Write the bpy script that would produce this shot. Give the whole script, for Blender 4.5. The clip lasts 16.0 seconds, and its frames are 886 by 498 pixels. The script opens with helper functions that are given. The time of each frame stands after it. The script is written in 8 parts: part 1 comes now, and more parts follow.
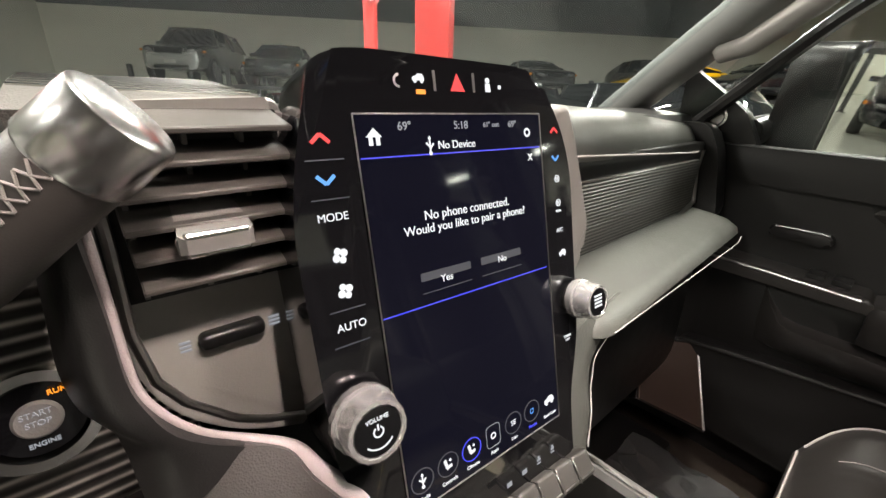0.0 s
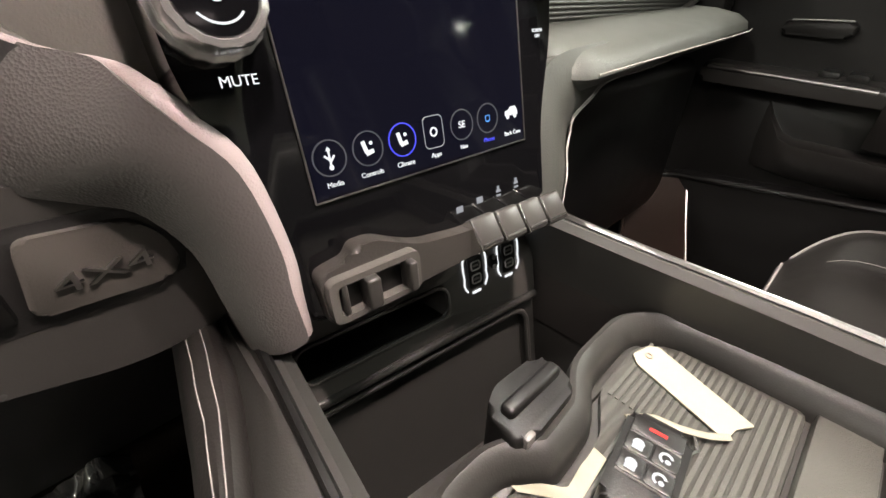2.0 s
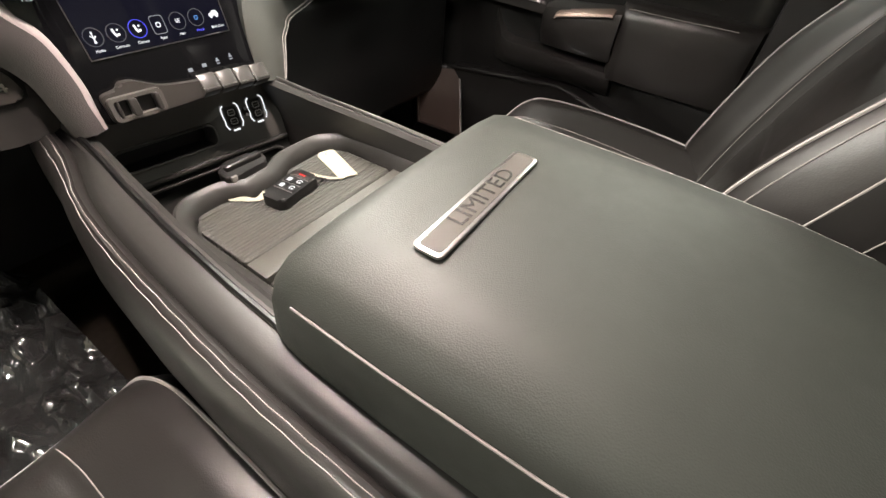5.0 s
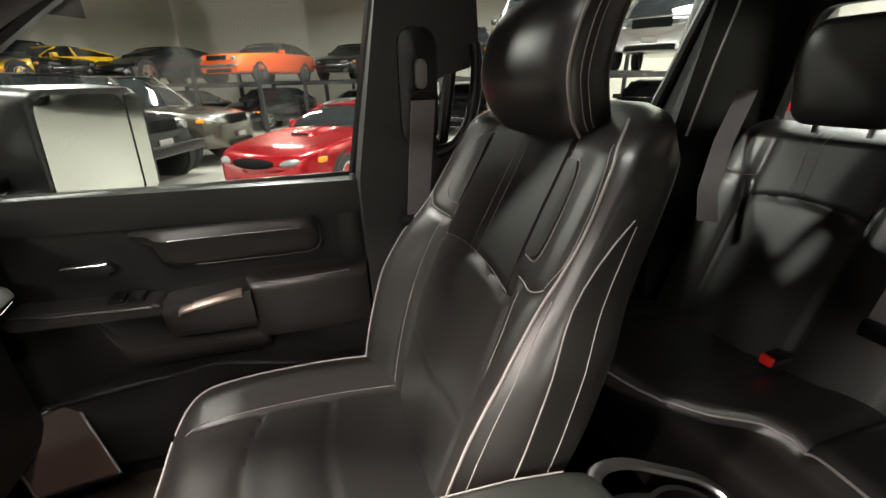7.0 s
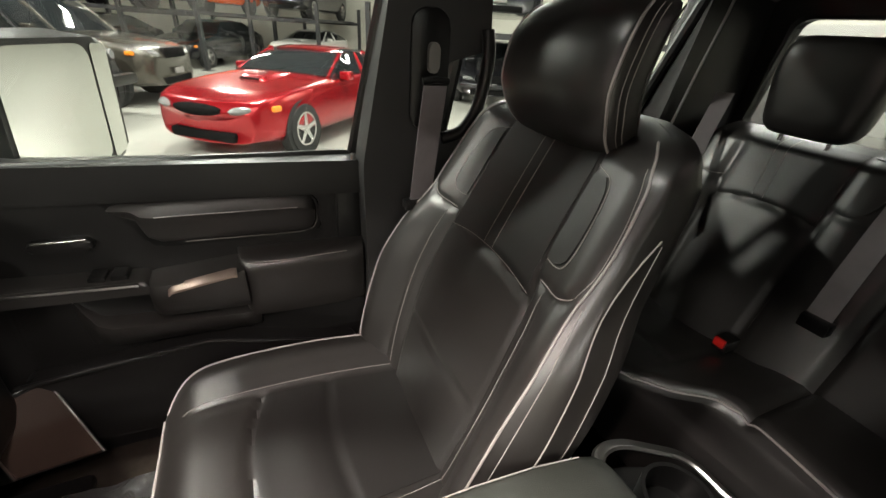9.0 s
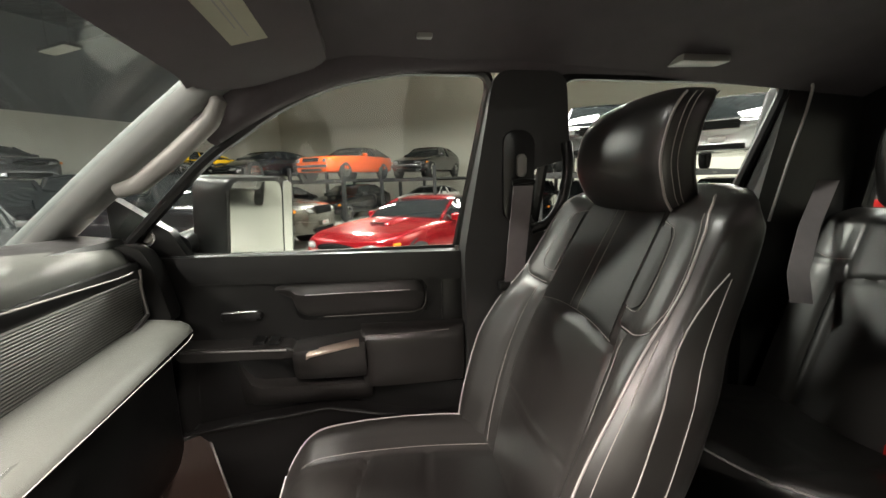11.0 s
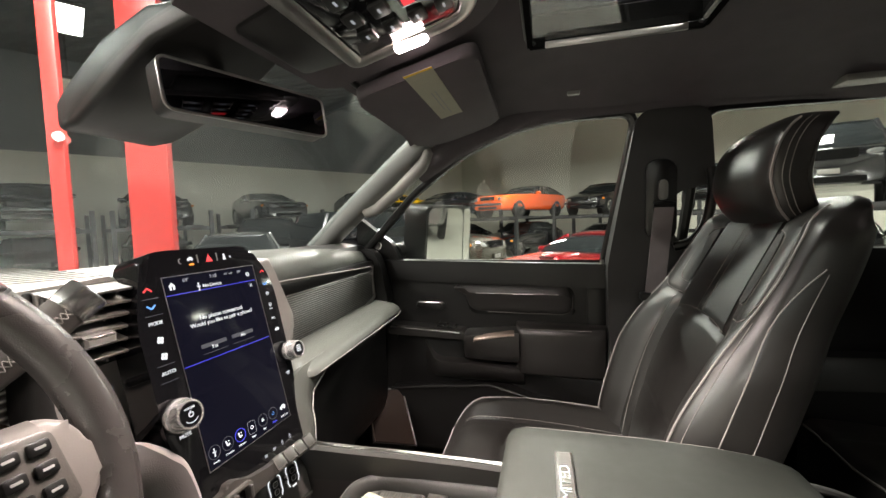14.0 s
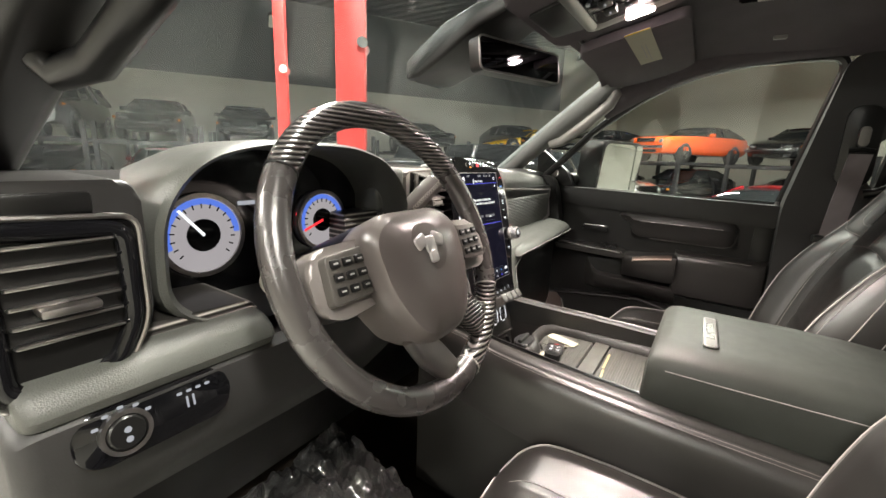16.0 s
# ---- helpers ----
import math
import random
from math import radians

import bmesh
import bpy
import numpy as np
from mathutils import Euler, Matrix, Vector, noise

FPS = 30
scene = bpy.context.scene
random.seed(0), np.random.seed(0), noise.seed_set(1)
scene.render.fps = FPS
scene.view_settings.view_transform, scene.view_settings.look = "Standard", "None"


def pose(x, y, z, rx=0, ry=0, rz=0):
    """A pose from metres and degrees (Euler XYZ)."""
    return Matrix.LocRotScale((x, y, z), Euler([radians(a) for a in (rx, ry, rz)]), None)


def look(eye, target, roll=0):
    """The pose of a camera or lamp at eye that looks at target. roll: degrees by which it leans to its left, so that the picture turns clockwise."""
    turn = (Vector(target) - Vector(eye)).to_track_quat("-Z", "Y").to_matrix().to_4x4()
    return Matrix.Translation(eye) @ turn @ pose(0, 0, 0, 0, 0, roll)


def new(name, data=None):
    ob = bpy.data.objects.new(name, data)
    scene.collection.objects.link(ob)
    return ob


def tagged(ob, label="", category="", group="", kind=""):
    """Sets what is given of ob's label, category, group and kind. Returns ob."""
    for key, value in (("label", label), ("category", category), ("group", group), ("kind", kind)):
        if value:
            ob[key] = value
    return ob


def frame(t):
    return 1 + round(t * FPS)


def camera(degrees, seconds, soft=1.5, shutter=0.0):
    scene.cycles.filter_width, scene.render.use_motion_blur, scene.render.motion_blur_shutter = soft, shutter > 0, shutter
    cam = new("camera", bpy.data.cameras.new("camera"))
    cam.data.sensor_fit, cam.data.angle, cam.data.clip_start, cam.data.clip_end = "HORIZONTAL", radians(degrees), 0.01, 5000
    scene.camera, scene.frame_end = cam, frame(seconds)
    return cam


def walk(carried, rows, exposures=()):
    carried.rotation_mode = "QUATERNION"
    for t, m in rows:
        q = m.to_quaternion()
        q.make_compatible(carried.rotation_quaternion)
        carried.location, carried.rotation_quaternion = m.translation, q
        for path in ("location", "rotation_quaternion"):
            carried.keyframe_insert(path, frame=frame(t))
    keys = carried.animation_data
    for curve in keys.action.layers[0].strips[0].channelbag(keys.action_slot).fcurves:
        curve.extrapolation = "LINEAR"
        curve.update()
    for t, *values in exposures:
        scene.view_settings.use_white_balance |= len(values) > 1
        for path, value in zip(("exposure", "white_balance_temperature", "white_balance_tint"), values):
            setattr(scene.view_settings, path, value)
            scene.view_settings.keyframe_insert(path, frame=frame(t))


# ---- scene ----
cam = camera(95.0, 16.0)
PATH = [
    (0, (-0.195, -0.208, 1.483), (1.046, 1.193, 0.779), 1.8),
    (0.5, (-0.187, -0.196, 1.477), (1.046, 1.224, 0.798), 3.0),
    (1, (-0.176, -0.202, 1.443), (1.052, 1.167, 0.657), 2.8),
    (1.5, (-0.158, -0.218, 1.362), (1.038, 1.055, 0.388), 1.6),
    (2, (-0.16, -0.23, 1.311), (1.0, 0.986, 0.227), 0.7),
    (2.5, (-0.167, -0.251, 1.295), (0.961, 0.904, 0.115), 1.3),
    (3, (-0.182, -0.298, 1.31), (0.961, 0.764, 0.059), 2.3),
    (3.5, (-0.21, -0.402, 1.328), (0.966, 0.544, 0.015), 3.4),
    (3.7, (-0.215, -0.44, 1.331), (0.972, 0.463, -0.002), 3.8),
    (5.8, (-0.25, -0.638, 1.449), (1.143, -0.09, 0.123), 4.9),
    (6, (-0.24, -0.639, 1.467), (1.249, -0.209, 0.202), 4.5),
    (6.5, (-0.14, -0.594, 1.58), (1.527, -0.715, 0.483), 1.4),
    (7, (-0.129, -0.552, 1.591), (1.628, -1.113, 0.817), -1.6),
    (7.5, (-0.11, -0.541, 1.636), (1.577, -1.288, 0.864), -2.0),
    (8, (-0.111, -0.537, 1.666), (1.54, -1.382, 0.917), -0.5),
    (8.5, (-0.105, -0.523, 1.668), (1.503, -1.385, 0.848), 1.4),
    (9, (-0.084, -0.459, 1.648), (1.503, -1.216, 0.695), 4.0),
    (9.2, (-0.075, -0.43, 1.64), (1.507, -1.14, 0.643), 5.0),
    (11.5, (-0.33, -0.447, 1.57), (1.658, -0.668, 1.611), -1.6),
    (12, (-0.438, -0.484, 1.609), (1.476, -0.751, 2.123), -3.2),
    (12.5, (-0.514, -0.513, 1.636), (1.314, -0.764, 2.407), -3.7),
    (13, (-0.558, -0.529, 1.639), (1.254, -0.726, 2.463), -3.1),
    (13.5, (-0.541, -0.545, 1.597), (1.402, -0.502, 2.07), -3.0),
    (14, (-0.493, -0.481, 1.535), (1.44, 0.016, 1.4), -1.7),
    (14.5, (-0.508, -0.418, 1.511), (1.248, 0.438, 1.083), 0.9),
    (15, (-0.582, -0.418, 1.494), (1.095, 0.546, 0.985), 2.4),
    (15.5, (-0.721, -0.433, 1.51), (0.943, 0.576, 1.049), 2.8),
    (16, (-0.852, -0.464, 1.506), (0.784, 0.599, 1.063), 2.3),
]
EXPOSURE = [(0, 0.32), (3.7, 0.34), (6, 0.56), (6.5, 0.56), (7, 0.44), (9.2, 0.42), (11.5, 0.62), (12, 0.55), (12.5, 0.40), (13, 0.35), (14, 0.42), (15, 0.42), (16, 0.56)]
walk(cam, [(t, look(eye, target, roll)) for t, eye, target, roll in PATH], EXPOSURE)

# ---- world and lamps ----
world = bpy.data.worlds.new("world")
scene.world = world
world.use_nodes = True
world.node_tree.nodes["Background"].inputs[0].default_value = (0.02, 0.022, 0.026, 1)
world.node_tree.nodes["Background"].inputs[1].default_value = 0.3

E1 = Vector((0.84, -0.543, 0))      # along the hall's long wall
E2 = Vector((0.543, 0.84, 0))       # towards that wall
HALL = math.degrees(math.atan2(-0.543, 0.84))


def hall(a, b, z=0.0):
    p = E1 * a + E2 * b
    return Vector((p.x, p.y, z))


# rows at -6.15 and 18.6 are unseen fill, added to light cab and wall
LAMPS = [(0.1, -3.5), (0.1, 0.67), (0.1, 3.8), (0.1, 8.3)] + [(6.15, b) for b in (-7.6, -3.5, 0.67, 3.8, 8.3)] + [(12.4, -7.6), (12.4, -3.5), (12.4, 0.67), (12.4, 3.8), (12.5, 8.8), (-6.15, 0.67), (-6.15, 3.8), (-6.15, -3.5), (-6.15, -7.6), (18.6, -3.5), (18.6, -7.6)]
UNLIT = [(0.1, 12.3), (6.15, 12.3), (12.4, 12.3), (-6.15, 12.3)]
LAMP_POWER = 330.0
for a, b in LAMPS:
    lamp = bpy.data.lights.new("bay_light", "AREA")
    # power raised ahead and cut behind, to balance light inside the cab
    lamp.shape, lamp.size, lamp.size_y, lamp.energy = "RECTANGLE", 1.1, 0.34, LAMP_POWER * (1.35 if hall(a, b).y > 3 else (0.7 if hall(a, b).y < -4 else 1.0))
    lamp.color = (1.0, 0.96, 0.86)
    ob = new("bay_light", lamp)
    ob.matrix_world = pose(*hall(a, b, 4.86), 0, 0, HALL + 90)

# the cab's own lit lamps
for x, y, z, sx, sy, e in ((-0.108, -0.29, 1.782, 0.018, 0.05, 2.4), (0.098, -0.29, 1.782, 0.018, 0.05, 2.4)):
    lamp = bpy.data.lights.new("map_light", "AREA")
    lamp.shape, lamp.size, lamp.size_y, lamp.energy, lamp.color = "RECTANGLE", sx, sy, e, (1.0, 0.85, 0.77)
    lamp.spread = radians(112)
    ob = new("map_light", lamp)
    ob.location = (x, y, z)

# ---- materials ----


def material(name, color, rough=0.5, metal=0.0, grain=0.0, grain_scale=400.0, var=0.12, var_scale=6.0, coat=0.0, spec=0.5, rvar=0.0, kind="noise"):
    m = bpy.data.materials.new(name)
    m.use_nodes = True
    nt = m.node_tree
    b = nt.nodes["Principled BSDF"]
    b.inputs["Metallic"].default_value = metal
    b.inputs["Roughness"].default_value = rough
    b.inputs["Coat Weight"].default_value = coat
    b.inputs["Coat Roughness"].default_value = 0.05
    b.inputs["Specular IOR Level"].default_value = spec
    co = nt.nodes.new("ShaderNodeTexCoord")
    n1 = nt.nodes.new("ShaderNodeTexNoise")
    n1.inputs["Scale"].default_value = var_scale
    n1.inputs["Detail"].default_value = 5
    nt.links.new(co.outputs["Object"], n1.inputs["Vector"])
    mix = nt.nodes.new("ShaderNodeMix")
    mix.data_type = "RGBA"
    c = Vector(color)
    mix.inputs[6].default_value = (*(c * (1 - var)), 1)
    mix.inputs[7].default_value = (*(c * (1 + var)), 1)
    nt.links.new(n1.outputs["Fac"], mix.inputs[0])
    nt.links.new(mix.outputs[2], b.inputs["Base Color"])
    if rvar:
        mr = nt.nodes.new("ShaderNodeMapRange")
        mr.inputs[3].default_value, mr.inputs[4].default_value = max(0.02, rough - rvar), min(1, rough + rvar)
        n3 = nt.nodes.new("ShaderNodeTexNoise")
        n3.inputs["Scale"].default_value = var_scale * 5
        n3.inputs["Detail"].default_value = 6
        nt.links.new(co.outputs["Object"], n3.inputs["Vector"])
        nt.links.new(n3.outputs["Fac"], mr.inputs[0])
        nt.links.new(mr.outputs[0], b.inputs["Roughness"])
    if grain:
        if kind == "voronoi":
            n2 = nt.nodes.new("ShaderNodeTexVoronoi")
            out = "Distance"
        else:
            n2 = nt.nodes.new("ShaderNodeTexNoise")
            n2.inputs["Detail"].default_value = 3
            out = "Fac"
        n2.inputs["Scale"].default_value = grain_scale
        nt.links.new(co.outputs["Object"], n2.inputs["Vector"])
        bump = nt.nodes.new("ShaderNodeBump")
        bump.inputs["Strength"].default_value = grain
        bump.inputs["Distance"].default_value = 0.001
        nt.links.new(n2.outputs[out], bump.inputs["Height"])
        nt.links.new(bump.outputs[0], b.inputs["Normal"])
    return m


def glow(name, color, strength):
    m = bpy.data.materials.new(name)
    m.use_nodes = True
    b = m.node_tree.nodes["Principled BSDF"]
    b.inputs["Base Color"].default_value = (0.02, 0.02, 0.02, 1)
    b.inputs["Emission Color"].default_value = (*color, 1)
    b.inputs["Emission Strength"].default_value = strength
    return m


def glass(name, tint, rough=0.0, haze=0.0):
    """A thin pane: mostly see-through, with a mirror's gloss that grows at a slant."""
    m = bpy.data.materials.new(name)
    m.use_nodes = True
    nt = m.node_tree
    nt.nodes.remove(nt.nodes["Principled BSDF"])
    t = nt.nodes.new("ShaderNodeBsdfTransparent")
    t.inputs[0].default_value = (*tint, 1)
    g = nt.nodes.new("ShaderNodeBsdfGlossy")
    g.inputs["Roughness"].default_value = rough
    lw = nt.nodes.new("ShaderNodeLayerWeight")
    pw = nt.nodes.new("ShaderNodeMath")
    pw.operation, pw.inputs[1].default_value = "POWER", 4.0
    fr = nt.nodes.new("ShaderNodeMath")
    fr.operation, fr.inputs[1].default_value, fr.inputs[2].default_value = "MULTIPLY_ADD", 0.5, 0.035
    nt.links.new(lw.outputs["Facing"], pw.inputs[0])
    nt.links.new(pw.outputs[0], fr.inputs[0])
    mix = nt.nodes.new("ShaderNodeMixShader")
    nt.links.new(fr.outputs[0], mix.inputs[0])
    body = t.outputs[0]
    # pale diffuse share that stands in for the reflected dash's haze
    if haze:
        df = nt.nodes.new("ShaderNodeBsdfDiffuse")
        df.inputs[0].default_value = (0.80, 0.86, 0.88, 1)
        co = nt.nodes.new("ShaderNodeTexCoord")
        n1 = nt.nodes.new("ShaderNodeTexNoise")
        n1.inputs["Scale"].default_value, n1.inputs["Detail"].default_value = 5.0, 6
        amt = nt.nodes.new("ShaderNodeMapRange")
        amt.inputs[3].default_value, amt.inputs[4].default_value = haze * 0.5, haze * 1.5
        nt.links.new(co.outputs["Object"], n1.inputs["Vector"])
        nt.links.new(n1.outputs["Fac"], amt.inputs[0])
        mx = nt.nodes.new("ShaderNodeMixShader")
        nt.links.new(amt.outputs[0], mx.inputs[0])
        nt.links.new(t.outputs[0], mx.inputs[1])
        nt.links.new(df.outputs[0], mx.inputs[2])
        body = mx.outputs[0]
    nt.links.new(body, mix.inputs[1])
    nt.links.new(g.outputs[0], mix.inputs[2])
    nt.links.new(mix.outputs[0], nt.nodes["Material Output"].inputs[0])
    return m


def creased(m, scale, strength, distance=0.004):
    """Adds slow folds under the grain."""
    nt = m.node_tree
    co = nt.nodes.new("ShaderNodeTexCoord")
    n = nt.nodes.new("ShaderNodeTexNoise")
    n.inputs["Scale"].default_value, n.inputs["Detail"].default_value, n.inputs["Distortion"].default_value = scale, 1, 0.3
    nt.links.new(co.outputs["Object"], n.inputs["Vector"])
    b = nt.nodes.new("ShaderNodeBump")
    b.inputs["Strength"].default_value, b.inputs["Distance"].default_value = strength, distance
    nt.links.new(n.outputs["Fac"], b.inputs["Height"])
    nt.links.new(b.outputs[0], nt.nodes["Bump"].inputs["Normal"])
    return m


LEATHER = creased(material("black_leather", (0.021, 0.0188, 0.0178), 0.37, grain=0.10, grain_scale=700, var=0.18, var_scale=9, rvar=0.05, spec=0.85, kind="voronoi"), 9, 0.10)
# black lid leather with the windows' greenish sheen put into its base colour
LID_SHEEN = material("sheen_toned_lid_leather", (0.036, 0.039, 0.034), 0.50, grain=0.16, grain_scale=900, var=0.25, var_scale=12, rvar=0.08, spec=0.45, kind="voronoi")
PERF = material("perforated_leather", (0.013, 0.0118, 0.0113), 0.42, grain=0.16, grain_scale=900, kind="voronoi", spec=0.8)
# black leather again, its base lifted for lamp light through the windshield
PAD = material("light_lifted_leather", (0.075, 0.077, 0.070), 0.40, grain=0.3, grain_scale=600, var=0.12, var_scale=8, rvar=0.06, kind="voronoi")
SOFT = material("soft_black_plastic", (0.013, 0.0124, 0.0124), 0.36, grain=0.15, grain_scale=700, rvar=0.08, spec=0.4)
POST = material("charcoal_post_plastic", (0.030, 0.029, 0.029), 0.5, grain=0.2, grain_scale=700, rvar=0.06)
# lit tone for the passenger's windshield pillar; the driver's takes SOFT
PILLAR_LIT = material("lit_pillar_cloth", (0.15, 0.152, 0.146), 0.6, grain=0.3, grain_scale=1100, var=0.1, rvar=0.06)
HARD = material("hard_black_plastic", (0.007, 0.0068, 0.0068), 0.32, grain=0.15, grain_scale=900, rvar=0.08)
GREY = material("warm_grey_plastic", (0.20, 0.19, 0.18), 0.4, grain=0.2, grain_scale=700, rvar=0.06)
SATIN = material("satin_metal_trim", (0.42, 0.40, 0.39), 0.3, 1.0, var=0.06, var_scale=20, rvar=0.06)
CHROME = material("chrome", (0.80, 0.79, 0.78), 0.20, 1.0, var=0.04, rvar=0.04)
BRONZE = material("bronze_tinted_trim", (0.40, 0.30, 0.26), 0.34, 0.9, var=0.1, rvar=0.06)
GLOSS = material("piano_black", (0.005, 0.005, 0.006), 0.06, spec=0.5, coat=0.1, var=0.05, rvar=0.02)
SCREEN = material("screen_glass", (0.004, 0.004, 0.007), 0.05, spec=0.3, var=0.1)
THREAD = material("pale_thread", (0.30, 0.28, 0.265), 0.7, grain=0.4, grain_scale=1500, var=0.1)
PIPING = material("pale_piping", (0.36, 0.33, 0.32), 0.5, var=0.1, var_scale=30)
BELT = material("grey_webbing", (0.20, 0.178, 0.186), 0.75, grain=0.7, grain_scale=900, var=0.12, var_scale=40)
ROOF = material("dark_headliner_cloth", (0.095, 0.084, 0.090), 0.95, grain=0.4, grain_scale=1200, var=0.14, var_scale=14, spec=0.2)
CARPET = material("black_carpet", (0.026, 0.021, 0.017), 1.0, grain=1.0, grain_scale=500, var=0.3, var_scale=60, spec=0.1)
RUBBER = material("grey_rubber_mat", (0.074, 0.074, 0.066), 0.5, grain=0.3, grain_scale=800, var=0.1, rvar=0.08)
FILM = material("clear_plastic_film", (0.035, 0.035, 0.035), 0.10, spec=1.0, grain=0.8, grain_scale=40, var=0.2, coat=0.8)
WHITE = glow("white_mark", (0.9, 0.92, 0.95), 0.9)
DIMWHITE = glow("dim_mark", (0.75, 0.78, 0.85), 0.35)
REDMARK = glow("red_mark", (1.0, 0.03, 0.04), 1.0)
BLUEMARK = glow("blue_mark", (0.10, 0.38, 1.0), 0.9)
ORANGE = glow("orange_mark", (1.0, 0.30, 0.02), 1.2)
BLUELINE = glow("blue_line", (0.05, 0.06, 0.95), 0.9)
WARM = glow("map_lamp", (1.0, 0.80, 0.76), 45.0)
PAPER = material("pale_paper", (0.34, 0.325, 0.25), 0.8, var=0.06, var_scale=30)
TAPE = material("yellowed_tape", (0.42, 0.36, 0.18), 0.5, var=0.2, var_scale=60)
PALE = material("pale_cast_metal", (0.62, 0.60, 0.60), 0.38, 0.55, var=0.08, var_scale=40)
YELLOW = material("yellow_band", (0.75, 0.50, 0.03), 0.7, var=0.06)
GLASS = glass("window_glass", (0.86, 0.89, 0.88))
REARG = glass("tinted_rear_glass", (0.66, 0.68, 0.68))
# reflection haze on the windshield, put in as a faint diffuse layer
SHIELD = glass("windshield_glass", (0.80, 0.84, 0.84), 0.0, 0.03)
MIRROR = material("mirror_glass", (0.60, 0.61, 0.58), 0.02, 1.0, var=0.01)
REDP = material("red_plastic", (0.55, 0.015, 0.012), 0.4, var=0.1)


def ribbed(name, color, scale, axis=2, rough=0.4, metal=0.0, strength=0.8, lift=0.6):
    """Fine parallel ribs."""
    m = material(name, color, rough, metal, var=0.1, var_scale=20, rvar=0.06)
    nt = m.node_tree
    co = nt.nodes.new("ShaderNodeTexCoord")
    w = nt.nodes.new("ShaderNodeTexWave")
    w.bands_direction = "XYZ"[axis]
    w.inputs["Scale"].default_value = scale
    w.inputs["Distortion"].default_value = 0.0
    nt.links.new(co.outputs["Object"], w.inputs["Vector"])
    bump = nt.nodes.new("ShaderNodeBump")
    bump.inputs["Strength"].default_value = strength
    bump.inputs["Distance"].default_value = 0.0015
    nt.links.new(w.outputs["Fac"], bump.inputs["Height"])
    nt.links.new(bump.outputs[0], nt.nodes["Principled BSDF"].inputs["Normal"])
    return m


RIBGREY = ribbed("ribbed_metal_trim", (0.20, 0.19, 0.175), 36, 2, 0.35, 0.4)
RIBMAT = ribbed("ribbed_rubber", (0.052, 0.051, 0.046), 38, 1, 0.55)
CARBON = ribbed("carbon_weave_gloss", (0.045, 0.042, 0.040), 60, 2, 0.22, 0.3, 0.5)


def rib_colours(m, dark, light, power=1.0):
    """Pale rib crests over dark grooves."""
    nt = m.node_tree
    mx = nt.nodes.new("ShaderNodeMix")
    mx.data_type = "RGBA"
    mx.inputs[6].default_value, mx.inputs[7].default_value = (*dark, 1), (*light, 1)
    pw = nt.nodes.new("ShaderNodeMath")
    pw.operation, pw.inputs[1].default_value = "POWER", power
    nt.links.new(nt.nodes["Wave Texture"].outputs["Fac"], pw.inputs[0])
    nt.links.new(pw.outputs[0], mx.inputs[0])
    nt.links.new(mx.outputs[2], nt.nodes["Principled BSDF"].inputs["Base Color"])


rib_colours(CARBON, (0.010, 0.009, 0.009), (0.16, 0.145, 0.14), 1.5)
# inlay ribs: lit crests and shaded grooves are put into the colour
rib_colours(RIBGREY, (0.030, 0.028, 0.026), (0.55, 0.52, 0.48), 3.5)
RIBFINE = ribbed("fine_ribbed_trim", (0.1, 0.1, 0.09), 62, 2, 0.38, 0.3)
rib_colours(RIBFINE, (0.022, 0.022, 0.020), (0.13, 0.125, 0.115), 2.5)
CARBON.node_tree.nodes["Principled BSDF"].inputs["Coat Weight"].default_value = 0.7

# ---- building blocks ----
BASE = {}


def thing(name, at, label, category, group="", kind=""):
    ob = new(name)
    ob.location = at
    BASE[ob] = Vector(at)
    return tagged(ob, label, category, group, kind)


def part(name, bm, mat, parent, label="", smooth=True):
    base = BASE.get(parent, Vector())
    bm.transform(Matrix.Translation(-base))
    if bm.faces:
        bmesh.ops.recalc_face_normals(bm, faces=bm.faces)
    me = bpy.data.meshes.new(name)
    bm.to_mesh(me)
    bm.free()
    me.materials.append(mat)
    if smooth:
        me.shade_smooth()
        me.set_sharp_from_angle(angle=radians(38))
    ob = new(name, me)
    if parent is not None:
        ob.parent = parent
    BASE[ob] = base
    return tagged(ob, label)


def solid(name, bm, mat, label, category="", kind="structure", smooth=True, group=""):
    """A single mesh at top level."""
    return tagged(part(name, bm, mat, None, "", smooth), label, category, group, kind)


def BM():
    return bmesh.new()


def box(bm, x0, x1, y0, y1, z0, z1, bev=0.0, seg=2, m=None):
    r = bmesh.ops.create_cube(bm, size=1.0)
    vs = r["verts"]
    for v in vs:
        v.co = Vector(((x0 + x1) / 2 + v.co.x * (x1 - x0), (y0 + y1) / 2 + v.co.y * (y1 - y0), (z0 + z1) / 2 + v.co.z * (z1 - z0)))
    if m is not None:
        for v in vs:
            v.co = m @ v.co
    if bev:
        es = list({e for v in vs for e in v.link_edges})
        bmesh.ops.bevel(bm, geom=es, offset=bev, segments=seg, affect="EDGES", profile=0.5)
    return bm


def loft(bm, rings, caps=True, closed=False):
    vr = [[bm.verts.new(p) for p in ring] for ring in rings]
    n = len(vr[0])
    pairs = list(zip(vr, vr[1:])) + ([(vr[-1], vr[0])] if closed else [])
    for a, b in pairs:
        for i in range(n):
            bm.faces.new((a[i], a[(i + 1) % n], b[(i + 1) % n], b[i]))
    if caps and not closed:
        bm.faces.new(list(reversed(vr[0])))
        bm.faces.new(vr[-1])
    return bm


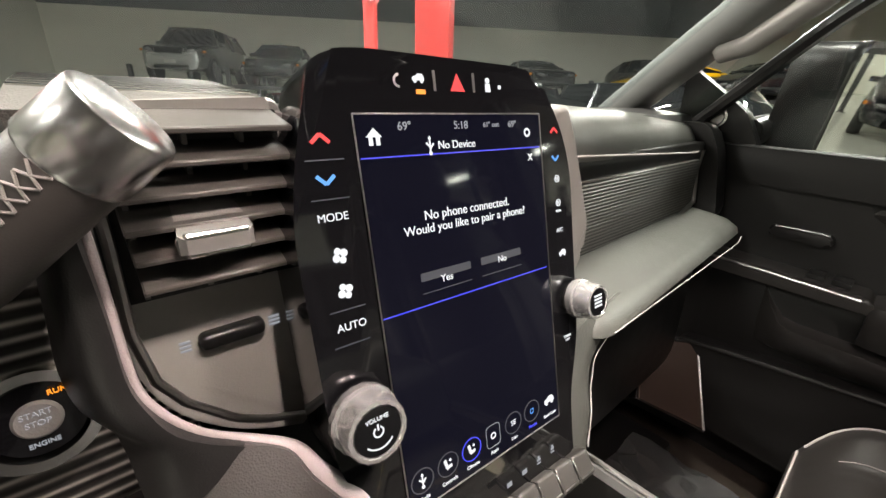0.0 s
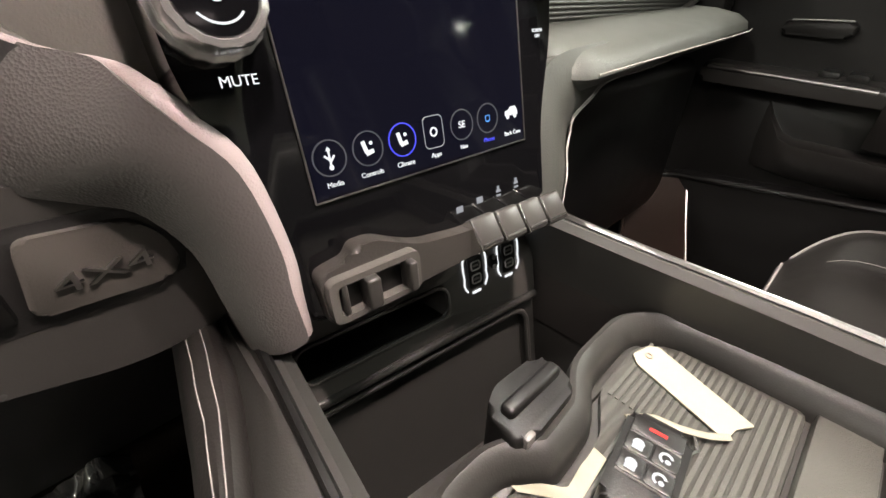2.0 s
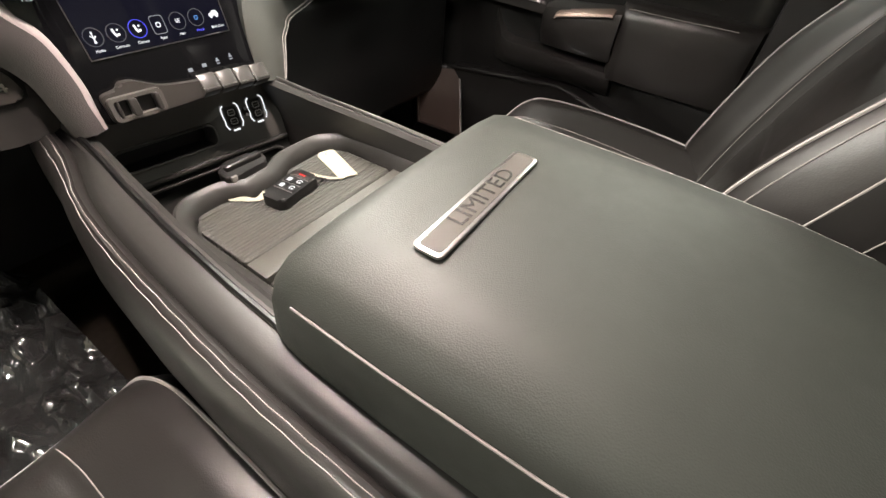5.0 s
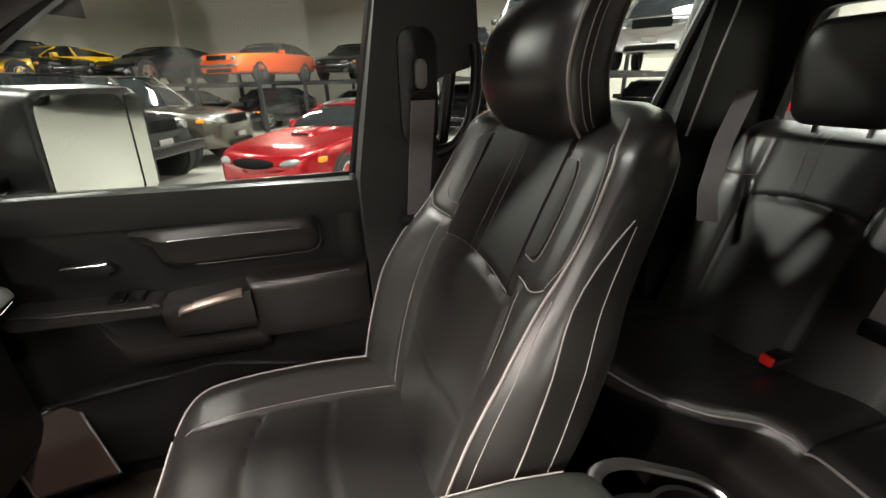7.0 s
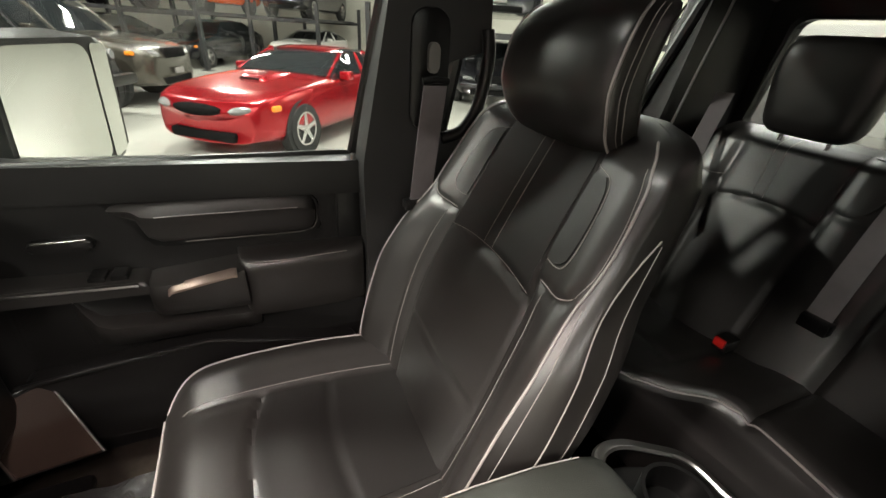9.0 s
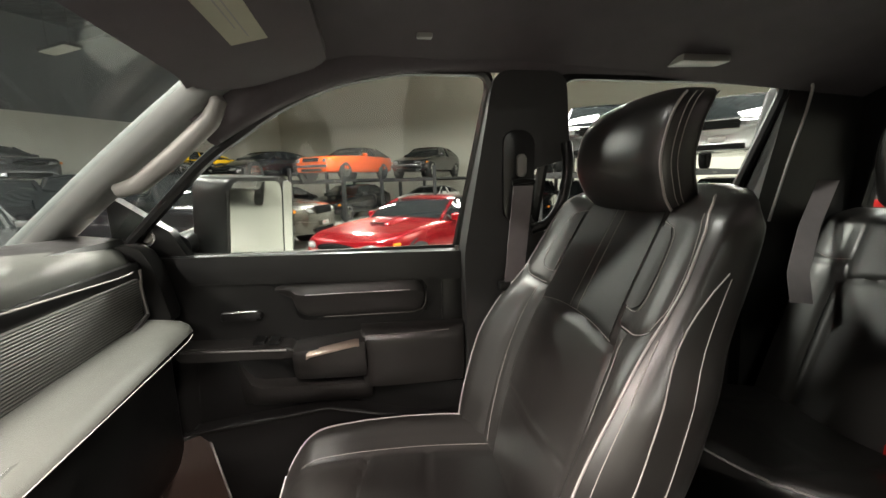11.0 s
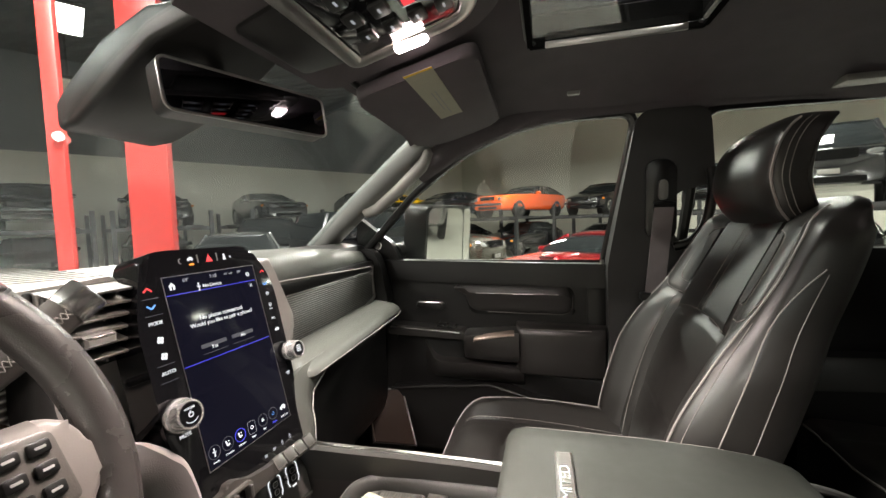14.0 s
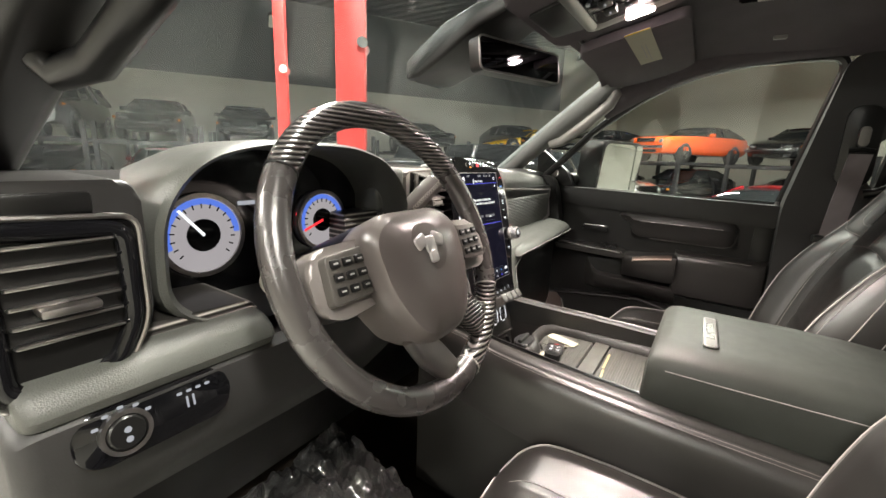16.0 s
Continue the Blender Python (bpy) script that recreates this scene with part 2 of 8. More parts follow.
def tube(bm, pts, r, n=8, closed=False, r2=None):
    """A round bar along points; r may be one radius or one for each point."""
    pts = [Vector(p) for p in pts]
    k = len(pts)
    rings = []
    side = None
    for i, p in enumerate(pts):
        if closed:
            t = pts[(i + 1) % k] - pts[i - 1]
        else:
            t = pts[min(i + 1, k - 1)] - pts[max(i - 1, 0)]
        t.normalize()
        if side is None:
            ref = Vector((0, 0, 1)) if abs(t.z) < 0.9 else Vector((1, 0, 0))
            side = t.cross(ref).normalized()
        else:
            side = (side - t * side.dot(t)).normalized()
        up = side.cross(t)
        rr = r[i] if isinstance(r, (list, tuple)) else r
        rb = rr if r2 is None else r2
        rings.append([p + side * (rr * math.cos(2 * math.pi * j / n)) + up * (rb * math.sin(2 * math.pi * j / n)) for j in range(n)])
    return loft(bm, rings, True, closed)


def prism(bm, outline, z0, z1, m=None, bev=0.0, seg=2):
    """An outline in the local xy plane, thick from z0 to z1, placed by m."""
    lo = [bm.verts.new((x, y, z0)) for x, y in outline]
    hi = [bm.verts.new((x, y, z1)) for x, y in outline]
    n = len(outline)
    fs = [bm.faces.new(list(reversed(lo))), bm.faces.new(hi)]
    for i in range(n):
        fs.append(bm.faces.new((lo[i], lo[(i + 1) % n], hi[(i + 1) % n], hi[i])))
    if m is not None:
        for v in lo + hi:
            v.co = m @ v.co
    if bev:
        top = [e for e in fs[1].edges]
        bmesh.ops.bevel(bm, geom=top, offset=bev, segments=seg, affect="EDGES", profile=0.5)
    return bm


def rrect(w, h, r, n=5, cx=0.0, cy=0.0):
    r = min(r, w / 2 - 1e-5, h / 2 - 1e-5)
    pts = []
    for k, (sx, sy) in enumerate(((1, 1), (-1, 1), (-1, -1), (1, -1))):
        for j in range(n + 1):
            a = math.pi / 2 * (k + j / n)
            pts.append((cx + sx * (w / 2 - r) + r * math.cos(a), cy + sy * (h / 2 - r) + r * math.sin(a)))
    return pts


def rounded(poly, r, n=4):
    """A polygon with its corners rounded; r is one radius or one for each corner."""
    out = []
    k = len(poly)
    for i in range(k):
        p, a, b = Vector(poly[i]), Vector(poly[i - 1]), Vector(poly[(i + 1) % k])
        rr = r[i] if isinstance(r, (list, tuple)) else r
        da, db = (a - p), (b - p)
        rr = min(rr, da.length * 0.49, db.length * 0.49)
        s, e = p + da.normalized() * rr, p + db.normalized() * rr
        for j in range(n + 1):
            t = j / n
            out.append(tuple(s * (1 - t) ** 2 + p * (2 * t * (1 - t)) + e * t * t))
    return out


def disc(bm, m, r0, r1, z0, z1, n=24, bev=0.0):
    """A turned piece on the local z axis, radius r0 below and r1 above."""
    rings = [[m @ Vector((r * math.cos(2 * math.pi * i / n), r * math.sin(2 * math.pi * i / n), z)) for i in range(n)]
             for r, z in ([(r0, z0), (r1, z1 - bev), (r1 - bev, z1)] if bev else [(r0, z0), (r1, z1)])]
    return loft(bm, rings)


def ring_band(bm, m, ro, ri, z0, z1, n=32):
    rings = []
    for i in range(n):
        a = 2 * math.pi * i / n
        c, s = math.cos(a), math.sin(a)
        rings.append([m @ Vector((r * c, r * s, z)) for r, z in ((ri, z0), (ro, z0), (ro, z1), (ri, z1))])
    return loft(bm, rings, False, True)


def sheet(bm, f, nu, nv, thick=0.0):
    """A surface f(u, v), u and v from 0 to 1; thick moves a second skin back along the normals."""
    vs = [[bm.verts.new(f(i / nu, j / nv)) for j in range(nv + 1)] for i in range(nu + 1)]
    fs = []
    for i in range(nu):
        for j in range(nv):
            fs.append(bm.faces.new((vs[i][j], vs[i + 1][j], vs[i + 1][j + 1], vs[i][j + 1])))
    if thick:
        bmesh.ops.recalc_face_normals(bm, faces=fs)
        bmesh.ops.solidify(bm, geom=fs, thickness=thick)
    return bm


def text(body, size, m, mat, parent, name="lettering", label="", align="CENTER", depth=0.0004):
    cu = bpy.data.curves.new(name, "FONT")
    cu.body, cu.size, cu.extrude = body, size, depth
    cu.align_x, cu.align_y = align, "CENTER"
    ob = new(name, cu)
    dg = bpy.context.evaluated_depsgraph_get()
    me = bpy.data.meshes.new_from_object(ob.evaluated_get(dg))
    bpy.data.objects.remove(ob)
    bm = BM()
    bm.from_mesh(me)
    bm.transform(m)
    return part(name, bm, mat, parent, label, smooth=False)


def frame_at(o, x, y):
    """A matrix with its origin at o, local x along x and local y towards y."""
    x = Vector(x).normalized()
    z = x.cross(Vector(y)).normalized()
    y = z.cross(x)
    return Matrix(((x.x, y.x, z.x, o[0]), (x.y, y.y, z.y, o[1]), (x.z, y.z, z.z, o[2]), (0, 0, 0, 1)))


def smooth(pts, n=5):
    """A rounded curve through points."""
    pts = [Vector(p) for p in pts]
    q = [pts[0] * 2 - pts[1]] + pts + [pts[-1] * 2 - pts[-2]]
    out = []
    for i in range(1, len(q) - 2):
        for j in range(n):
            t = j / n
            out.append(0.5 * (2 * q[i] + (q[i + 1] - q[i - 1]) * t + (2 * q[i - 1] - 5 * q[i] + 4 * q[i + 1] - q[i + 2]) * t * t + (3 * q[i] - q[i - 1] - 3 * q[i + 1] + q[i + 2]) * t ** 3))
    return out + [pts[-1]]


def framed(bm, outer, inner, z0, z1, m):
    """A plate with a hole through it; both outlines hold as many points."""
    rings = [[m @ Vector((ox, oy, z1 - 0.002)), m @ Vector((lerp(ox, ix, 0.03), lerp(oy, iy, 0.03), z1)), m @ Vector((lerp(ix, ox, 0.06), lerp(iy, oy, 0.06), z1)), m @ Vector((ix, iy, z1 - 0.004)), m @ Vector((ix, iy, z0)), m @ Vector((ox, oy, z0))] for (ox, oy), (ix, iy) in zip(outer, inner)]
    return loft(bm, rings, False, True)


def lerp(a, b, t):
    return a + (b - a) * t


def soft(x, pts):
    """A smooth curve through (x, value) pairs."""
    if x <= pts[0][0]:
        return pts[0][1]
    if x >= pts[-1][0]:
        return pts[-1][1]
    k = max(i for i in range(len(pts) - 1) if pts[i][0] <= x)
    (x0, v0), (x1, v1) = pts[k], pts[k + 1]
    sl = (v1 - v0) / (x1 - x0)

    def tangent(i):
        if i in (0, len(pts) - 1):
            return sl
        a = (pts[i][1] - pts[i - 1][1]) / (pts[i][0] - pts[i - 1][0])
        b = (pts[i + 1][1] - pts[i][1]) / (pts[i + 1][0] - pts[i][0])
        return 0.0 if a * b <= 0 else 2 * a * b / (a + b)

    t, w = (x - x0) / (x1 - x0), x1 - x0
    m0, m1 = tangent(k) * w, tangent(k + 1) * w
    return (2 * t ** 3 - 3 * t * t + 1) * v0 + (t ** 3 - 2 * t * t + t) * m0 + (3 * t * t - 2 * t ** 3) * v1 + (t ** 3 - t * t) * m1


def ramp(x, pts):
    if x <= pts[0][0]:
        return pts[0][1]
    for (a, va), (b, vb) in zip(pts, pts[1:]):
        if x <= b:
            return lerp(va, vb, (x - a) / (b - a))
    return pts[-1][1]

# ---- the hall ----
CONCRETE = material("pale_epoxy_floor", (0.34, 0.336, 0.305), 0.24, var=0.08, var_scale=0.6, rvar=0.08)
WALLP = material("cream_wall_paint", (0.80, 0.78, 0.69), 0.8, grain=0.2, grain_scale=60, var=0.05, var_scale=0.4)
WALLD = material("dark_upper_wall", (0.13, 0.14, 0.145), 0.8, grain=0.2, grain_scale=40, var=0.12, var_scale=0.6)
DECK = ribbed("dark_corrugated_deck", (0.10, 0.10, 0.10), 0.55, 0, 0.7, 0.0, 1.0)
DECK.node_tree.nodes["Bump"].inputs["Distance"].default_value = 0.06
POSTRED = material("red_lift_paint", (0.62, 0.035, 0.03), 0.4, var=0.06, rvar=0.06)
STEEL = material("dark_lift_steel", (0.035, 0.035, 0.037), 0.4, 0.3, var=0.2, rvar=0.08)

HM = pose(0, 0, 0, 0, 0, HALL)
A0, A1, B0, B1, TOP = -14.0, 22.0, -14.0, 21.0, 8.2


def slab(name, a0, a1, b0, b1, z0, z1, mat, label):
    bm = BM()
    box(bm, a0, a1, b0, b1, z0, z1)
    bm.transform(HM)
    return solid(name, bm, mat, label, smooth=False)


slab("floor", A0, A1, B0, B1, -0.2, 0.0, CONCRETE, "pale glossy epoxy floor of the storage hall")
slab("ceiling", A0, A1, B0, B1, TOP, TOP + 0.2, DECK, "dark corrugated metal roof deck of the hall")
for nm, a0, a1, b0, b1, zc in (("wall_north", A0, 17.0, B1, B1 + 0.2, 4.6), ("wall_north_end", 17.0, A1, B1, B1 + 0.2, TOP), ("wall_south", A0, A1, B0 - 0.2, B0, 4.6), ("wall_east", A1, A1 + 0.2, B0, B1, TOP), ("wall_west", A0 - 0.2, A0, B0, B1, TOP)):
    slab(nm, a0, a1, b0, b1, 0, zc, WALLP, "cream painted wall of the hall")
    if zc < TOP:
        slab(nm + "_upper", a0, a1, b0, b1, zc, TOP, WALLD, "dark grey upper wall of the hall")
for i in range(5):
    a = A0 + 4 + i * 7
    bm = BM()
    box(bm, a - 0.08, a + 0.08, B0, B1, TOP - 0.5, TOP - 0.46)
    box(bm, a - 0.01, a + 0.01, B0, B1, TOP - 0.46, TOP - 0.06)
    box(bm, a - 0.08, a + 0.08, B0, B1, TOP - 0.06, TOP - 0.02)
    bm.transform(HM)
    solid("roof_beam", bm, STEEL, "dark steel beam under the roof deck", smooth=False)

BAYGLOW = glow("bay_lamp_diffuser", (1.0, 0.96, 0.86), 14.0)
# unseen fill lamps of LAMPS get the same housings as the seen ones
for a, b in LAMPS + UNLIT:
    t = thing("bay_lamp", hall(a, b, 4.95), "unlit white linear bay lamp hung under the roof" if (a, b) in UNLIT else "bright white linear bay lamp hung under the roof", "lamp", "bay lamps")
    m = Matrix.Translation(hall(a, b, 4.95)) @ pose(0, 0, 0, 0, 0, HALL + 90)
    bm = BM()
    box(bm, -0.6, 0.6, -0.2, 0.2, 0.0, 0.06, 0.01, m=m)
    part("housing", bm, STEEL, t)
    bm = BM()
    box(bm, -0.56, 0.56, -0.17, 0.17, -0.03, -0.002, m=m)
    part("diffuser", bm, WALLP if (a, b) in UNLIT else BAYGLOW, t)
    for sx in (-0.5, 0.5):
        bm = BM()
        tube(bm, [m @ Vector((sx, 0, 0.05)), m @ Vector((sx, 0, TOP - 4.95))], 0.006, 6)
        part("hanger", bm, STEEL, t)

# ---- the truck's cabin: shell ----


def across(bm, profile, x0, x1, r=0.0, n=3, f=None):
    """A profile of (y, z) points drawn along x, with rounded ends of radius r."""
    cy = sum(p[0] for p in profile) / len(profile)
    cz = sum(p[1] for p in profile) / len(profile)
    st = [(x0, 1.0), (x1, 1.0)]
    if r:
        st = []
        for i in range(n + 1):
            a = math.pi / 2 * i / n
            st.append((x0 + r * (1 - math.sin(a)), r * (1 - math.cos(a))))
        st = [(x0 + r * (1 - math.cos(math.pi / 2 * i / n)), r * (1 - math.sin(math.pi / 2 * i / n))) for i in range(n + 1)]
        st = st + [(x1 - (x - x0), s) for x, s in reversed(st)]
    else:
        st = [(x0, 0.0), (x1, 0.0)]
    rings = []
    for x, ins in st:
        ring = []
        for y, z in profile:
            d = Vector((y - cy, z - cz))
            k = max(0.0, 1 - ins / max(d.length, 1e-6))
            p = Vector((x, cy + d.x * k, cz + d.y * k))
            ring.append(f(p) if f else p)
        rings.append(ring)
    return loft(bm, rings)


FLOOR = 0.70
bm = BM()
box(bm, -0.80, 0.80, -1.75, 0.30, FLOOR - 0.06, FLOOR)
box(bm, -0.80, 0.80, 0.30, 0.36, FLOOR - 0.06, 1.10)
solid("cab_floor", bm, CARPET, "black carpet of the truck's footwells", smooth=False)


def roof_z(x, y):
    return ramp(y, [(-1.75, 1.83), (-1.2, 1.868), (-0.8, 1.88), (-0.42, 1.878), (-0.28, 1.845), (-0.10, 1.80)]) - 0.07 * max(0.0, (abs(x) - 0.42) / 0.28) ** 2


SX, SY0, SY1 = 0.352, -0.760, -0.452
xs = sorted(set([-0.70, -0.62, -0.52, -0.44, -SX, -0.2, 0.0, 0.2, SX, 0.44, 0.52, 0.62, 0.70]))
ys = [-1.75, -1.5, -1.3, -1.1, -0.95, SY0, -0.7, -0.6, -0.52, SY1, -0.40, -0.34, -0.28, -0.22, -0.16, -0.10]
bm = BM()
grid = {(x, y): bm.verts.new((x, y, roof_z(x, y))) for x in xs for y in ys}
top = {(x, y): bm.verts.new((x, y, roof_z(x, y) + 0.05)) for x in xs for y in ys}
hole = lambda x, y: -SX - 1e-6 < x < SX - 1e-6 and SY0 - 1e-6 < y < SY1 - 1e-6
for xa, xb in zip(xs, xs[1:]):
    for ya, yb in zip(ys, ys[1:]):
        if not hole(xa, ya):
            bm.faces.new((grid[xa, ya], grid[xa, yb], grid[xb, yb], grid[xb, ya]))
            bm.faces.new((top[xa, ya], top[xb, ya], top[xb, yb], top[xa, yb]))
for (xa, ya), (xb, yb) in [((x, SY0), (x2, SY0)) for x, x2 in zip(xs, xs[1:]) if -SX <= x < SX] + [((x, SY1), (x2, SY1)) for x, x2 in zip(xs, xs[1:]) if -SX <= x < SX] + \
        [((-SX, y), (-SX, y2)) for y, y2 in zip(ys, ys[1:]) if SY0 <= y < SY1] + [((SX, y), (SX, y2)) for y, y2 in zip(ys, ys[1:]) if SY0 <= y < SY1]:
    bm.faces.new((grid[xa, ya], grid[xb, yb], top[xb, yb], top[xa, ya]))
solid("headliner", bm, ROOF, "charcoal cloth headliner of the truck cab")

sun = thing("sunroof", (0, -0.62, 1.88), "tilted-shut glass sunroof with a satin metal edge", "sunroof")
bm = BM()
pts = [(x, y, roof_z(x, y) - 0.002) for x, y in rrect(2 * SX + 0.01, SY1 - SY0 + 0.01, 0.035, 5, 0, (SY0 + SY1) / 2)]
tube(bm, pts, 0.0038, 8, True)
part("rubber_seal", bm, HARD, sun)
LINER = material("matt_black_liner", (0.008, 0.008, 0.008), 0.9, var=0.2, var_scale=30, spec=0.0)
for x0, x1, y0, y1, nm in ((SX - 0.004, SX + 0.006, SY0, SY1, "side_wall"), (-SX - 0.006, -SX + 0.004, SY0, SY1, "side_wall"), (-SX + 0.004, SX - 0.004, SY0 - 0.004, SY0 + 0.006, "rear_wall"), (-SX + 0.004, SX - 0.004, SY1 - 0.006, SY1 + 0.004, "front_wall")):
    bm = BM()
    box(bm, x0, x1, y0, y1, 1.868, 1.926, 0.001, 1)
    part(nm, bm, LINER, sun)
bm = BM()
box(bm, SX - 0.010, SX - 0.004, SY0 + 0.03, SY1 - 0.03, 1.864, 1.8765, 0.002, 2)
part("side_rail", bm, SATIN, sun)
bm = BM()
tube(bm, [(-SX + 0.03, SY0 + 0.010, 1.873), (SX - 0.03, SY0 + 0.010, 1.873)], 0.0035, 8)
part("rear_rail", bm, SATIN, sun)
bm = BM()
box(bm, -SX + 0.005, SX - 0.005, SY0 + 0.007, SY1 - 0.007, 1.878, 1.883, 0.001, 1)
part("pane", bm, glass("sunroof_glass", (0.50, 0.51, 0.51)), sun)


def shield(u, v):
    x = lerp(-1, 1, u)
    return Vector((x * lerp(0.625, 0.735, v), lerp(-0.095, 0.50, v) - lerp(0.07, 0.20, v) * x * x, lerp(1.818, 1.452, v) + 0.012 * math.sin(math.pi * v)))


bm = BM()
sheet(bm, shield, 16, 10, 0.004)
ws = solid("window_1", bm, SHIELD, "raked laminated windshield of the truck")
ws.visible_shadow = False


def strut(bm, a, b, w, d, seg=4, bow=(0, 0, 0)):
    """A rounded bar of w by d from a to b."""
    a, b = Vector(a), Vector(b)
    t = (b - a).normalized()
    s = t.cross(Vector((0, 0, 1))).normalized()
    u = s.cross(t)
    rings = []
    for i in range(9):
        k = i / 8
        p = a.lerp(b, k) + Vector(bow) * math.sin(math.pi * k)
        rings.append([p + s * x + u * y for x, y in rrect(w, d, min(w, d) * 0.35, 3)])
    return loft(bm, rings)


# light and shade by side are put into the colours of trim and grip
for s, side in ((1, "right"), (-1, "left")):
    bm = BM()
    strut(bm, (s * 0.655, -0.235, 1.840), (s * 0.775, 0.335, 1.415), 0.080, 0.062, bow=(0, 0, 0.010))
    solid("a_pillar_trim", bm, PILLAR_LIT if s > 0 else SOFT, "charcoal moulded trim on the windshield pillar, toned for its side's light", "pillar")
    t = thing("grab_handle", (s * 0.66, 0.0, 1.66), "grab handle on the windshield pillar, its grip paled for the light" if s > 0 else "black grab handle on the driver's windshield pillar", "handle")
    bm = BM()
    ha, hb = Vector((s * 0.672, -0.135, 1.752)), Vector((s * 0.722, 0.085, 1.590))
    inn = Vector((-s * 0.022, -0.022, -0.034))
    path = [ha, ha + inn * 0.6, ha.lerp(hb, 0.12) + inn, ha.lerp(hb, 0.5) + inn * 1.1, ha.lerp(hb, 0.86) + inn, hb + inn * 0.6, hb]
    tube(bm, path, [0.014, 0.017, 0.018, 0.019, 0.018, 0.017, 0.018], 12)
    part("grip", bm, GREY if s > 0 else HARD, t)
    for p in (ha, hb):
        bm = BM()
        disc(bm, frame_at(p - inn * 0.25, (0, 1, 0), (0, 0, 1)) @ pose(0, 0, 0, 0, 0, 0), 0.022, 0.016, -0.012, 0.012, 14, 0.004)
        part("foot", bm, SATIN if p is hb else HARD, t)

# roof rails, door posts and the closed rear shell
for s in (1, -1):
    bm = BM()
    tube(bm, smooth([(s * 0.712, -1.74, 1.832), (s * 0.708, -1.45, 1.835), (s * 0.700, -0.80, 1.846), (s * 0.698, -0.52, 1.842), (s * 0.694, -0.36, 1.812), (s * 0.692, -0.23, 1.760), (s * 0.705, -0.10, 1.690)], 5), 0.040, 12)
    solid("roof_rail_trim", bm, ROOF, "dark cloth-wrapped roof rail above the side windows", "trim")
    bm = BM()
    prism(bm, rounded([(-0.655, 0.66), (-0.640, 1.40), (-0.715, 1.81), (-0.885, 1.81), (-0.897, 1.64), (-0.880, 1.61), (-0.806, 1.592), (-0.800, 1.48), (-0.845, 1.445), (-0.86, 1.30), (-0.86, 0.66)], [0.01, 0.03, 0.04, 0.04, 0.02, 0.01, 0.02, 0.02, 0.03, 0.03, 0.01]), 0, 0.07,
          Matrix(((0, 0, s, s * 0.685), (1, 0, 0, 0), (0, 1, 0, 0), (0, 0, 0, 1))), 0.012, 3)
    solid("b_pillar_trim", bm, POST, "charcoal plastic door pillar trim between front and rear doors", "pillar")
    bm = BM()
    prism(bm, rounded([(-1.42, 1.38), (-1.515, 1.81), (-1.76, 1.81), (-1.76, 0.66), (-1.46, 0.66)], 0.03), 0, 0.07,
          Matrix(((0, 0, s, s * 0.70), (1, 0, 0, 0), (0, 1, 0, 0), (0, 0, 0, 1))), 0.01, 2)
    solid("c_pillar_trim", bm, SOFT, "charcoal plastic rear corner pillar trim of the cab", "pillar")
bm = BM()
RW = [(-0.672, 1.462), (0.672, 1.462), (0.632, 1.724), (-0.632, 1.724)]
REARM = Matrix(((1, 0, 0, 0), (0, 0, 1, -1.78), (0, 1, 0, 0), (0, 0, 0, 1)))      # local x, y, z to x, z, depth into the cab
framed(bm, rounded([(-0.77, 0.66), (0.77, 0.66), (0.77, 1.86), (-0.77, 1.86)], 0.01, 5), rounded(RW, [0.02, 0.02, 0.035, 0.035], 5), 0.0, 0.04, REARM)
solid("wall_rear", bm, SOFT, "dark rear wall of the cab around the back window", smooth=False)
bm = BM()
prism(bm, rounded(RW, [0.02, 0.02, 0.035, 0.035], 5), 0.016, 0.022, REARM)
solid("window_2", bm, REARG, "tinted rear window of the cab", smooth=False)
bm = BM()
for x0, x1, y0, y1 in ((-0.78, -0.375, -1.78, -0.12), (0.375, 0.78, -1.78, -0.12), (-0.375, 0.375, -1.78, -0.825), (-0.375, 0.375, -0.42, -0.12)):
    box(bm, x0, x1, y0, y1, 1.945, 1.965)
solid("roof_panel", bm, STEEL, "dark painted steel roof skin of the truck", smooth=False)
bm = BM()
across(bm, [(0.40, 1.372), (0.58, 1.392), (1.1, 1.385), (1.75, 1.35), (2.0, 1.28), (2.05, 1.1), (2.0, 0.6), (0.40, 0.6)], -0.92, 0.92, 0.08)
TPAINT = material("dark_truck_paint", (0.02, 0.02, 0.022), 0.3, coat=0.8)
solid("hood", bm, TPAINT, "dark painted hood of the truck", "hood", kind="")

# ---- dashboard ----
dash = thing("dashboard", (0, 0.3, 0.9), "black leather-wrapped dashboard with ribbed metal inlays", "dashboard")
bm = BM()
across(bm, [(0.50, 1.448), (0.38, 1.466), (0.2, 1.472), (0.125, 1.462), (0.105, 1.43), (0.105, 1.25), (0.12, 1.10), (0.22, 0.86), (0.30, 0.86), (0.50, 1.2)], -0.79, 0.79, 0.02)
bmesh.ops.bisect_plane(bm, geom=bm.verts[:] + bm.edges[:] + bm.faces[:], plane_co=(0, 0, 0), plane_no=(1, 0, 0))
for xx in (-0.6, -0.4, -0.2, 0.2, 0.4, 0.6):
    bmesh.ops.bisect_plane(bm, geom=bm.verts[:] + bm.edges[:] + bm.faces[:], plane_co=(xx, 0, 0), plane_no=(1, 0, 0))
for v in bm.verts:
    v.co.y -= max(0, v.co.y - 0.2) * 0.62 * (v.co.x / 0.79) ** 2
part("body", bm, SOFT, dash)
